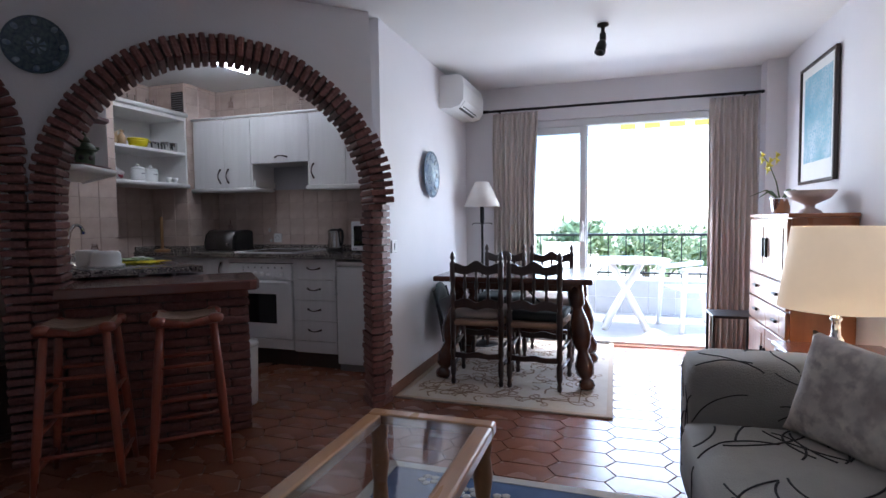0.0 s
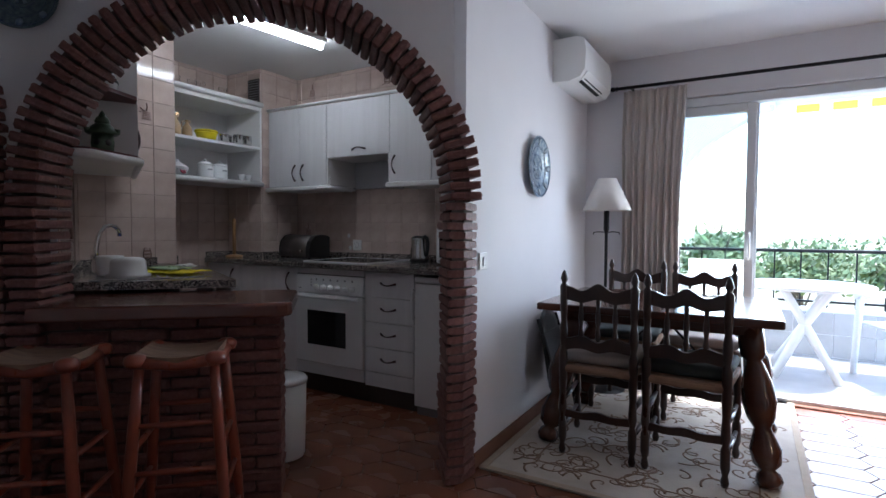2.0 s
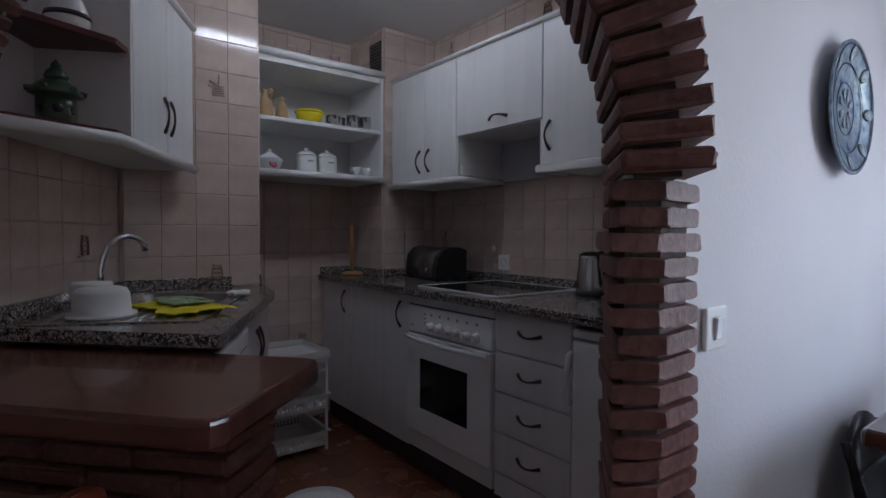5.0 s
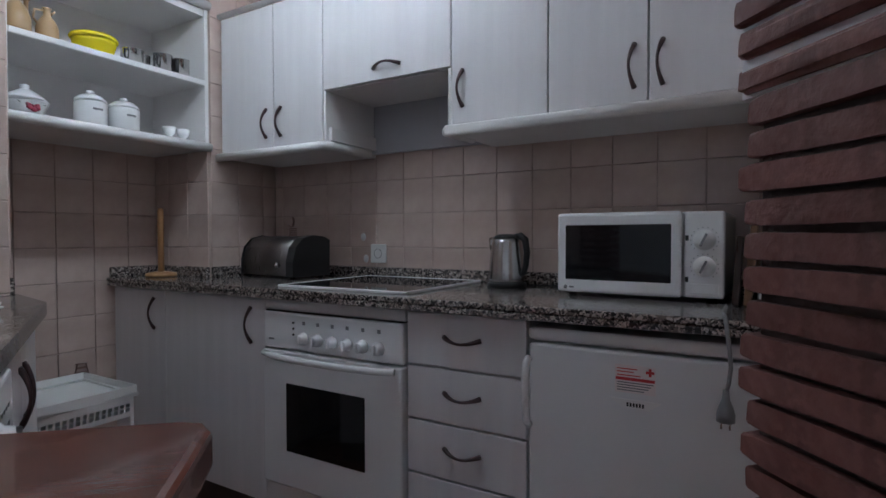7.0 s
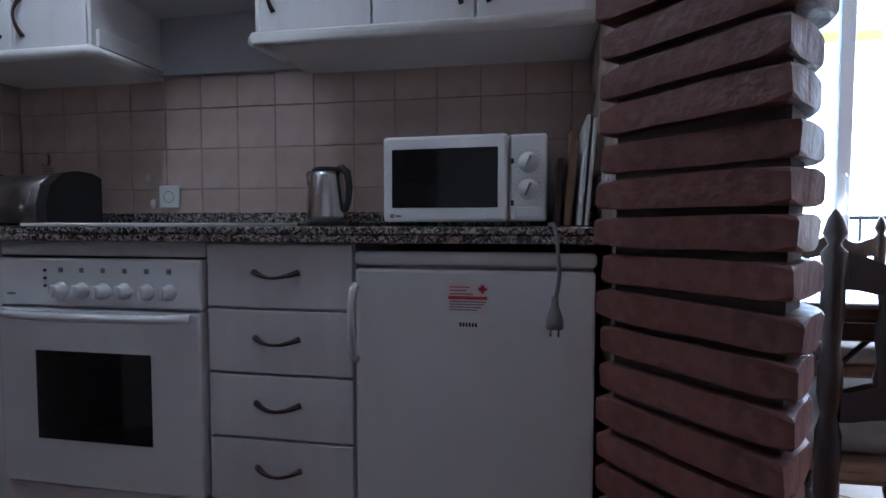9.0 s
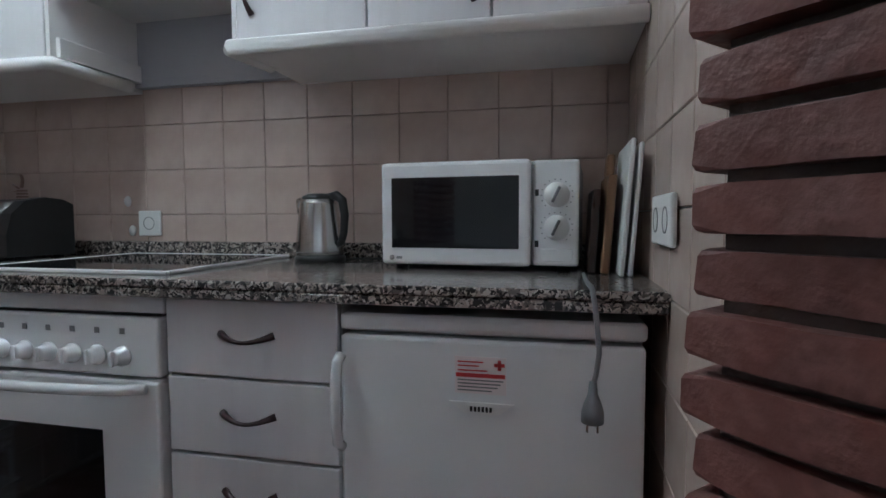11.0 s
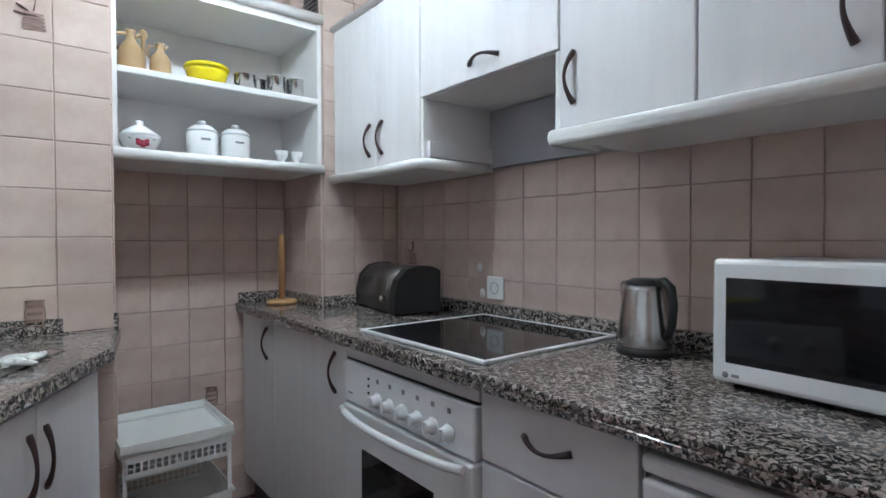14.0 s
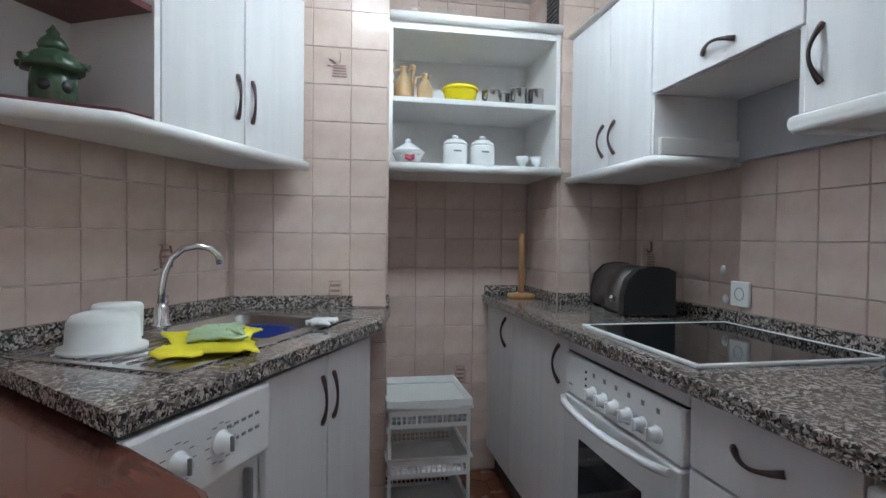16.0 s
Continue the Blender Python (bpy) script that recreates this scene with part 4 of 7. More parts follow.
for y in (0.052, 0.115):
    cup = thing("egg_cup", pose(-0.63, y, S2), "small white egg cup", "egg cup", "egg cups on the shelf")
    part("body", bm_lathe([(0.020, 0), (0.014, 0.006), (0.012, 0.014), (0.022, 0.024), (0.027, 0.05), (0.024, 0.05), (0.016, 0.03), (0, 0.026)], 20), M_WHITECER, cup)
for y in (-0.42, -0.30, -0.23, -0.05):
    g = thing("drinking_glass", pose(-0.70, y, 2.078), "clear drinking glass on top of the shelf unit", "glass", "glasses on the shelf unit")
    part("bowl", bm_lathe([(0.022, 0), (0.024, 0.003), (0.030, 0.075), (0.0292, 0.075), (0.0232, 0.004), (0, 0.003)], 18), M_THINGLASS, g)

vent = thing("wall_vent", pose(-0.655, 0.203, 2.17), "dark louvred vent high beside the alcove", "vent")
part("frame", bm_box(-0.065, 0.065, -0.012, 0.0, -0.10, 0.10, 0.003), M_PLINTH, vent)
for i in range(10):
    part("slat", bm_turn(bm_box(-0.055, 0.055, -0.012, 0, -0.002, 0.002), pose(0, -0.010, -0.085 + i * 0.019, 30, 0, 0)), M_GREYPL, vent)

# tile prints
def tile_print(m, kind):
    bm = bmesh.new()
    z = -0.0008
    if kind == "basket":
        for i in range(5):
            bm_box(-0.022 + 0.001 * i, 0.022 - 0.001 * i, z, 0, -0.032 + i * 0.008, -0.027 + i * 0.008, 0, 1, bm)
        bm_tube([(0, 0, 0.01), (0.004, 0, 0.03), (0.0, 0, 0.045)], 0.006, 6, bm, 0.2)
        bm_tube([(-0.01, 0, 0.008), (-0.03, 0, 0.02)], 0.005, 6, bm, 0.2)
        bm_tube([(-0.02, 0, 0.0), (-0.035, 0, 0.002)], 0.004, 6, bm, 0.2)
    else:
        bm_tube([(-0.015, 0, -0.03), (-0.018, 0, 0.0), (-0.012, 0, 0.025)], 0.004, 6, bm, 0.2)
        bm_tube([(0.018, 0, -0.03), (0.020, 0, 0.0), (0.013, 0, 0.025)], 0.004, 6, bm, 0.2)
        bm_tube([(-0.018, 0, 0.027), (0.018, 0, 0.027)], 0.005, 6, bm, 0.2)
        bm_tube([(-0.015, 0, -0.03), (0.018, 0, -0.03)], 0.004, 6, bm, 0.2)
        for k in range(3):
            bm_box(-0.014, 0.014, z, 0, -0.022 + k * 0.016, -0.015 + k * 0.016, 0, 1, bm)
        bm_tube([(-0.022, 0, -0.03), (-0.036, 0, -0.034)], 0.004, 6, bm, 0.3)
    return solid("tile_print", bm, M_DECO, "faded brown kitchen motif printed on a tile", "motif", m @ Matrix.Scale(1.3, 4))


for x, y, z, kind, rz in ((-0.5180, -0.731, 1.822, "basket", 90), (-0.5175, -0.742, 0.956, "jug", 90), (-0.966, -0.138, 0.495, "jug", 90)):
    tile_print(pose(x, y, z, 0, 0, rz), kind)
tile_print(SINK @ pose(0.318, 0.003, 1.095, 0, 0, 180), "jug")
tile_print(SINK @ pose(-0.04, 0.10, 1.24, 0, 0, 117), "basket")
tile_print(pose(-0.45, 0.5665, 1.10, 0, 0, 0), "basket")
tile_print(pose(-0.40, 0.5665, 2.23), "basket")
tile_print(pose(0.35, 0.5665, 2.23), "jug")

# basket trolley in the alcove
def trolley():
    ob = thing("basket_trolley", pose(-0.62, -0.375, 0, 0, 0, 0), "white plastic basket stand with three tiers", "trolley")
    for k, z in enumerate((0.03, 0.225, 0.42)):
        t = part("tray", bm_box(-0.175, 0.165, -0.15, 0.16, z, z + 0.006, 0.002), M_WHITEPL, ob)
        for s in (-1, 1):
            part("long_wall", bm_turn(bm_box(-0.175, 0.165, -0.002, 0.002, 0, 0.075), pose(0, s * 0.153, z, s * -8, 0, 0)), M_WHITEPL, t)
            e = bmesh.new()
            bm_box(-0.002, 0.002, -0.155, 0.155, 0.0, 0.018, 0, 1, e)
            bm_box(-0.002, 0.002, -0.155, 0.155, 0.050, 0.078, 0, 1, e)
            for i in range(16):
                yy = -0.15 + i * 0.02
                bm_box(-0.002, 0.002, yy - 0.0028, yy + 0.0028, 0.018, 0.050, 0, 1, e)
            bm_box(-0.0018, 0.0018, -0.155, 0.155, 0.0325, 0.0360, 0, 1, e)
            part("slotted_wall", bm_turn(e, pose(s * 0.168, 0, z, 0, s * 8, 0)), M_WHITEPL, t)
        rim = bm_tube([(-0.186, -0.168, z + 0.077), (0.180, -0.168, z + 0.077), (0.180, 0.170, z + 0.077), (-0.186, 0.170, z + 0.077), (-0.186, -0.168, z + 0.077)], 0.006, 6)
        part("rim", rim, M_WHITEPL, t)
    part("top_tray", bm_box(-0.18, 0.178, -0.165, 0.168, 0.490, 0.496, 0.002), M_WHITEPL, ob, "white tray lid")
    lip = bm_tube([(-0.182, -0.166, 0.500), (0.179, -0.166, 0.500), (0.179, 0.169, 0.500), (-0.182, 0.169, 0.500), (-0.182, -0.166, 0.500)], 0.007, 6)
    part("lip", lip, M_WHITEPL, ob)
    for s in (-1, 1):
        part("tray_wall", bm_box(-0.182, 0.179, s * 0.1675 + 0.0015 - 0.002, s * 0.1675 + 0.0015 + 0.002, 0.496, 0.530), M_WHITEPL, ob)
        part("tray_wall", bm_box(s * 0.1805 - 0.0035, s * 0.1805 + 0.0005, -0.164, 0.167, 0.496, 0.530), M_WHITEPL, ob)
    for x in (-0.17, 0.16):
        for y in (-0.155, 0.16):
            part("post", bm_box(x - 0.006, x + 0.006, y - 0.006, y + 0.006, 0.0, 0.49), M_WHITEPL, ob)


trolley()

# by the sink
tub = thing("plastic_tub", SINK @ pose(0.74, 0.235, 0.892), "white plastic lidded tub upside down on the drainer", "tub")
part("body", bm_lathe([(0.088, 0.0), (0.088, 0.010), (0.074, 0.014), (0.070, 0.068), (0.062, 0.082), (0.045, 0.088), (0, 0.089)], 30, None, (0, 0, 0), 1.05, 1.05), M_WHITEPL, tub)
tub2 = thing("plastic_tub", SINK @ pose(0.64, 0.165, 0.892), "white plastic cup beside the tub on the drainer", "tub")
part("body", bm_lathe([(0.050, 0.0), (0.056, 0.008), (0.058, 0.086), (0.054, 0.093), (0, 0.093)], 24), M_WHITEPL, tub2)


def cloth(name, w, d, m, material, label, seed, lift=0.012):
    bm = bmesh.new()
    nx, ny = 28, 20
    g = []
    for j in range(ny + 1):
        for i in range(nx + 1):
            u, v = i / nx, j / ny
            q = noise.noise(Vector((u * 3 + seed, v * 3, seed))) * 0.06
            x = (u - 0.5) * w + q
            y = (v - 0.5) * d + noise.noise(Vector((u * 3, v * 3 + seed, 4))) * 0.06
            z = lift * (0.6 + 0.9 * abs(noise.noise(Vector((u * 5 + seed, v * 4, 1)))) + 0.8 * abs(noise.noise(Vector((u * 11, v * 2 + seed, 7)))))
            g.append(bm.verts.new((x, y, z)))
    for j in range(ny):
        for i in range(nx):
            k = j * (nx + 1) + i
            f = bm.faces.new((g[k], g[k + 1], g[k + nx + 2], g[k + nx + 1]))
            f.smooth = True
    ob = solid(name, bm, material, label, "cloth", m)
    sd = ob.modifiers.new("thickness", "SOLIDIFY")
    sd.thickness = 0.004
    sd.offset = 1.0
    return ob


M_YCLOTH = mat("yellow_cloth", (0.80, 0.68, 0.02), 0.85, scale=12, amount=0.3, bump=0.4, bscale=160)
M_GCLOTH = mat("green_cloth", (0.42, 0.52, 0.33), 0.9, scale=14, amount=0.5, bump=0.4, bscale=140)
M_BLUE = mat("blue_plastic", (0.015, 0.035, 0.22), 0.35, scale=8, amount=0.3)
cloth("dish_cloth", 0.34, 0.20, SINK @ pose(0.60, 0.42, 0.890, 0, 0, 40), M_YCLOTH, "crumpled bright yellow cleaning cloth over the drainer", 2.0, 0.009)
cloth("dish_cloth", 0.22, 0.12, SINK @ pose(0.55, 0.40, 0.898, 0, 0, 35), M_GCLOTH, "folded pale green cloth on the yellow one", 5.0, 0.014)
cloth("dish_cloth", 0.09, 0.06, SINK @ pose(0.25, 0.525, 0.889, 0, 0, 20), M_WHITEPL, "crumpled white cloth on the sink edge", 8.0, 0.014)
wb = thing("washing_up_bowl", SINK @ pose(0.305, 0.31, 0.757), "blue plastic bowl standing in the sink", "bowl")
part("body", bm_lathe([(0.10, 0.0), (0.135, 0.10), (0.142, 0.105), (0.142, 0.11), (0.130, 0.106), (0.097, 0.008), (0, 0.008)], 30), M_BLUE, wb)

# green pottery lantern and white jar on the corner shelf
M_GREEN = mat("green_glaze", (0.055, 0.095, 0.055), 0.3, spot=(0.06, 0.10, 0.05), scale=20, amount=0.8, bump=0.4, bscale=60, coat=0.3)
lan = thing("pottery_lantern", SINK @ pose(0.790, 0.145, 1.452) @ Matrix.Scale(0.86, 4), "green glazed pottery pagoda lantern on the maroon shelf", "lantern")
part("body", bm_lathe([(0.053, 0), (0.057, 0.01), (0.058, 0.05), (0.055, 0.098), (0, 0.098)], 6), M_GREEN, lan)
part("roof", bm_lathe([(0.076, 0.090), (0.080, 0.102), (0.055, 0.128), (0.028, 0.148), (0, 0.148)], 6), M_GREEN, lan)
for i in range(6):
    a = i * math.pi / 3
    part("eave", bm_tube([(0.062 * math.cos(a), 0.062 * math.sin(a), 0.110), (0.085 * math.cos(a), 0.085 * math.sin(a), 0.106)], [0.008, 0.010], 8), M_GREEN, lan)
    part("hole", bm_turn(bm_lathe([(0.016, 0), (0.016, 0.004), (0, 0.004)], 12), Matrix.Rotation(a + math.pi / 6, 4, "Z") @ pose(0.0475, 0, 0.045, 0, 90, 0)), M_BLACKPL, lan)
part("finial", bm_lathe([(0.030, 0.142), (0.036, 0.155), (0.028, 0.172), (0.014, 0.185), (0.016, 0.192), (0, 0.215)], 14), M_GREEN, lan)
jar = thing("pottery_jug", SINK @ pose(0.73, 0.15, 1.723), "white pottery jug with a dark band on the upper shelf", "jug")
part("body", bm_lathe([(0.045, 0), (0.055, 0.02), (0.060, 0.05), (0.045, 0.09), (0.030, 0.12), (0.034, 0.15), (0.030, 0.15), (0, 0.145)], 22), M_WHITECER, jar)
part("band", bm_lathe([(0.0605, 0.045), (0.0612, 0.05), (0.0590, 0.06), (0.058, 0.06), (0.0605, 0.045)], 22), M_BLACKPL, jar)

pb = thing("pedal_bin", pose(0.745, -0.81, 0), "white plastic waste bin with a pale lid beside the bar", "bin")
part("body", bm_lathe([(0.095, 0), (0.10, 0.01), (0.108, 0.37), (0, 0.37)], 30), M_WHITEPL, pb)
part("lid", bm_lathe([(0.113, 0.365), (0.114, 0.380), (0.105, 0.392), (0.05, 0.400), (0, 0.401)], 30), M_ENAMEL, pb)


# ---- balcony door and balcony ----
door = thing("sliding_door", pose(0, 1.44, 0), "white aluminium sliding balcony door, half open", "sliding door")
fr_bm = bm_box(2.022, 2.075, -0.03, 0.06, 0.0, 2.025, 0.004)
bm_box(3.895, 3.948, -0.03, 0.06, 0.0, 2.025, 0.004, 1, fr_bm)
bm_box(2.075, 3.895, -0.03, 0.06, 1.965, 2.025, 0.004, 1, fr_bm)
bm_box(2.075, 3.895, -0.03, 0.06, 0.0, 0.035, 0.004, 1, fr_bm)
part("frame", fr_bm, M_ALU, door)
for k, (a, b, y) in enumerate(((2.080, 2.735, 0.030), (2.13, 2.72, -0.005))):
    sash = bm_box(a, a + 0.055, y - 0.014, y + 0.014, 0.04, 1.962, 0.003)
    bm_box(b - 0.055, b, y - 0.014, y + 0.014, 0.04, 1.962, 0.003, 1, sash)
    bm_box(a + 0.055, b - 0.055, y - 0.014, y + 0.014, 1.905, 1.962, 0.003, 1, sash)
    bm_box(a + 0.055, b - 0.055, y - 0.014, y + 0.014, 0.04, 0.11, 0.003, 1, sash)
    s = part("sash", sash, M_ALU, door)
    g = part("pane", bm_box(a + 0.056, b - 0.056, y - 0.003, y + 0.003, 0.111, 1.904), M_WINGLASS, s, "clear glass pane")
    g.visible_shadow = False
    if k:
        part("pull", bm_tube([(b - 0.028, y - 0.016, 0.93), (b - 0.028, y - 0.040, 0.95), (b - 0.028, y - 0.040, 1.09), (b - 0.028, y - 0.016, 1.11)], 0.008, 8), M_WHITEPL, s, "white pull handle")
M_SILL = mat("sill_terracotta", (0.24, 0.10, 0.06), 0.45, scale=8, amount=0.6, bump=0.2)
setting("window_sill", bm_box(2.02, 3.95, 1.36, 1.58, -0.012, 0.010, 0.004), M_SILL, "terracotta threshold of the balcony door")
M_BALC = mat("balcony_tile", (0.40, 0.37, 0.34), 0.5, scale=6, amount=0.5, bump=0.1)
setting("balcony_floor", bm_box(1.0, 6.5, 1.56, 3.30, -0.20, -0.015), M_BALC, "pale balcony floor")
M_WHITEWALL = mat("white_render", (0.80, 0.80, 0.79), 0.8, scale=3, amount=0.3, bump=0.5, bscale=40)
pw = setting("balcony_parapet", bm_box(1.0, 6.5, 3.16, 3.28, -0.20, 0.42), M_WHITEWALL, "white tiled balcony parapet")
M_BTILE = mat("parapet_tile", (0.46, 0.44, 0.42), 0.35, scale=8, amount=0.5, piece=0.05)
bt = mesh_of("tile", bm_box(-0.148, 0.148, -0.004, 0.004, -0.098, 0.098, 0.003), M_BTILE)
for i in range(12):
    for j in range(2):
        o = new("tile", bt)
        o.parent = pw
        o.matrix_basis = pose(1.7 + i * 0.30, 3.156, 0.09 + j * 0.20)
rail = thing("balcony_railing", pose(0, 3.22, 0.42), "black iron balcony railing on the parapet", "railing")
part("top_rail", bm_box(1.0, 6.5, -0.022, 0.022, 0.50, 0.53, 0.006), M_IRON, rail)
part("bottom_rail", bm_box(1.0, 6.5, -0.012, 0.012, 0.045, 0.065, 0.003), M_IRON, rail)
bar_me = mesh_of("baluster", bm_box(-0.006, 0.006, -0.006, 0.006, 0.0, 0.50), M_IRON)
for i in range(27):
    o = new("baluster", bar_me)
    o.parent = rail
    o.matrix_basis = pose(1.05 + i * 0.205, 0, 0.0)
# round facade arch over the balcony edge
fa = bmesh.new()
n = 28
cx, zc, rx, rz_, top = 3.75, 1.35, 1.75, 1.05, 2.7
arc = [(cx + rx * math.cos(math.pi * i / n), zc + rz_ * math.sin(math.pi * i / n)) for i in range(n + 1)]
for y in (3.10, 3.34):
    lo = [fa.verts.new((x, y, z)) for x, z in arc]
    hi = [fa.verts.new((x, y, top)) for x, z in arc]
    for i in range(n):
        fa.faces.new((lo[i], lo[i + 1], hi[i + 1], hi[i]))
bmesh.ops.bridge_loops(fa, edges=[e for e in fa.edges if e.is_boundary])
setting("facade_arch", fa, M_WHITEWALL, "white round arch at the balcony edge")
setting("facade_pier", bm_box(1.0, 2.0, 3.10, 3.34, -0.2, 2.7), M_WHITEWALL, "white pier of the balcony arch")
setting("facade_pier_far", bm_box(5.5, 6.5, 3.10, 3.34, -0.2, 2.7), M_WHITEWALL, "white pier of the balcony arch")
setting("balcony_end", bm_box(0.9, 1.0, 1.56, 3.34, -0.2, 2.7), M_WHITEWALL, "white balcony end wall")

# awning edge over the balcony
M_AWN = mat("awning_cloth", (0.78, 0.77, 0.73), 0.9, scale=6, amount=0.2, bump=0.3, bscale=160)
M_AWNY = mat("awning_yellow", (0.80, 0.56, 0.08), 0.9, scale=8, amount=0.3, bump=0.3, bscale=160)
aw = thing("awning", pose(0, 3.05, 2.202), "rolled white awning with a yellow-blocked valance", "awning")
part("roller", bm_tube([(2.86, 0, 0.10), (6.45, 0, 0.10)], 0.045, 14), M_AWN, aw, "rolled white cloth")
part("valance", bm_box(2.86, 6.45, -0.003, 0.003, -0.045, 0.065), M_AWN, aw)
for i in range(4, 15):
    bx = 3.106 + (i - 4) * 0.264
    part("yellow_block", bm_box(bx - 0.085, bx + 0.085, -0.006, -0.0032, -0.038, 0.030), M_AWNY, aw, "yellow cloth block")
for x in (2.84, 6.46):
    part("bracket", bm_box(x - 0.02, x + 0.02, -0.06, 0.12, 0.04, 0.16, 0.006), M_ALU, aw)

# white plastic garden furniture
M_GARDEN = mat("garden_plastic", (0.82, 0.82, 0.82), 0.4, scale=5, amount=0.15)
gt = thing("garden_table", pose(3.08, 2.35, -0.015), "white plastic garden table on the balcony", "table")
part("tabletop", bm_lathe([(0.42, 0.69), (0.44, 0.70), (0.44, 0.715), (0.43, 0.722), (0, 0.722)], 36), M_GARDEN, gt)
for a in (45, 135, 225, 315):
    c, s = math.cos(radians(a)), math.sin(radians(a))
    lg = bm_tube([(-0.22 * c, -0.22 * s, 0.69), (0, 0, 0.40), (0.30 * c, 0.30 * s, 0.0)], [0.03, 0.035, 0.03], 8)
    part("leg", lg, M_GARDEN, gt)


def garden_chair(m):
    ob = thing("garden_chair", m, "white plastic garden armchair on the balcony", "chair", "garden chairs")
    part("seat", bm_box(-0.23, 0.23, -0.22, 0.22, 0.40, 0.43, 0.012, 2), M_GARDEN, ob)
    for x in (-0.25, 0.25):
        part("leg", bm_tube([(x, -0.22, 0.62), (x * 1.05, -0.25, 0.0)], [0.028, 0.024], 8), M_GARDEN, ob)
        part("leg", bm_tube([(x * 0.95, 0.20, 0.42), (x * 1.05, 0.28, 0.0)], [0.028, 0.024], 8), M_GARDEN, ob)
        part("armrest", bm_tube([(x, -0.26, 0.62), (x, 0.0, 0.64), (x, 0.22, 0.66)], 0.026, 8), M_GARDEN, ob)
    back = bm_box(-0.24, 0.24, -0.015, 0.015, 0.72, 0.80, 0.012, 2)
    for i in range(6):
        x = -0.21 + i * 0.084
        bm_box(x - 0.016, x + 0.016, -0.012, 0.012, 0.43, 0.73, 0.004, 1, back)
    part("backrest", bm_turn(back, pose(0, 0.15, 0.0, -14, 0, 0)), M_GARDEN, ob)


garden_chair(pose(3.75, 2.45, -0.015, 0, 0, -70))
garden_chair(pose(2.35, 2.55, -0.015, 0, 0, 100))

# distance
M_FIELD = mat("far_ground", (0.16, 0.17, 0.08), 0.9, spot=(0.24, 0.20, 0.13), scale=0.02, amount=0.9, bump=0.2)
setting("terrain", bm_box(-1500, 1500, 3.4, 3000, -6.4, -6.0), M_FIELD, "hazy coastal land below the balcony")
M_LEAVES = mat("foliage", (0.09, 0.14, 0.05), 0.7, spot=(0.15, 0.17, 0.06), scale=2, amount=0.9, island=0.3)
M_BARK = mat("bark", (0.12, 0.085, 0.06), 0.9, scale=6, bump=0.6)
leaf_rnd = random.Random(9)


def tree(x, y, z, h, spread, label):
    ob = thing("tree", pose(x, y, z), label, "tree", "trees beyond the balcony")
    tr = bm_tube([(0, 0, 0), (0.1, 0.05, h * 0.35), (0.0, 0.1, h * 0.65), (0.1, 0.0, h * 0.9)], [0.22, 0.17, 0.11, 0.04], 8)
    for k in range(6):
        a = k * 1.05
        bm_tube([(0.05, 0.05, h * (0.4 + 0.06 * k)), (spread * 0.5 * math.cos(a), spread * 0.5 * math.sin(a), h * (0.6 + 0.05 * k))], [0.08, 0.02], 6, tr)
    part("trunk", tr, M_BARK, ob)
    verts, faces = [], []
    for _ in range(1500):
        a, b = leaf_rnd.uniform(0, 2 * math.pi), math.acos(leaf_rnd.uniform(-0.5, 1))
        q = noise.noise(Vector((3 * math.cos(a), 3 * math.sin(a), 2 * b + x)))
        r = spread * (0.55 + 0.6 * q + leaf_rnd.uniform(-0.25, 0.25))
        c = Vector((r * math.sin(b) * math.cos(a), r * math.sin(b) * math.sin(a), h * 0.72 + 0.75 * r * math.cos(b)))
        u = Vector((leaf_rnd.uniform(-1, 1), leaf_rnd.uniform(-1, 1), leaf_rnd.uniform(-1, 1))).normalized()
        v = u.orthogonal().normalized()
        s = leaf_rnd.uniform(0.10, 0.24)
        k = len(verts)
        verts += [c - u * s, c + v * s * 0.5, c + u * s, c - v * s * 0.5]
        faces.append((k, k + 1, k + 2, k + 3))
    me = bpy.data.meshes.new("crown")
    me.from_pydata([tuple(v) for v in verts], [], faces)
    me.materials.append(M_LEAVES)
    cr = new("crown", me)
    cr.parent = ob


for x, y, h, s in ((1.5, 22, 8.2, 1.9), (4.6, 26, 7.0, 2.3), (8.0, 24, 7.4, 2.2), (11.5, 30, 7.6, 2.2), (-2.5, 28, 6.8, 2.4), (6.8, 40, 6.6, 2.8), (14.0, 42, 7.2, 3.0)):
    tree(x, y, -6.0, h, s, "leafy green tree in the sunlight beyond the balcony")

# ---- living room fittings ----
rod = thing("curtain_rod", pose(0, 1.27, 2.118), "dark iron curtain rod over the balcony door", "curtain rod")
part("pole", bm_tube([(1.86, 0, 0), (4.06, 0, 0)], 0.011, 10), M_IRON, rod)
for x, s in ((1.86, -1), (4.06, 1)):
    part("finial", bm_turn(bm_lathe([(0.011, 0), (0.018, 0.006), (0.010, 0.014), (0.018, 0.03), (0.012, 0.05), (0, 0.058)], 12), pose(x, 0, 0, 0, 90 * s, 0)), M_IRON, rod)
for x in (1.95, 3.96):
    part("bracket", bm_tube([(x, 0, 0), (x, 0.11, 0)], 0.008, 6), M_IRON, rod)


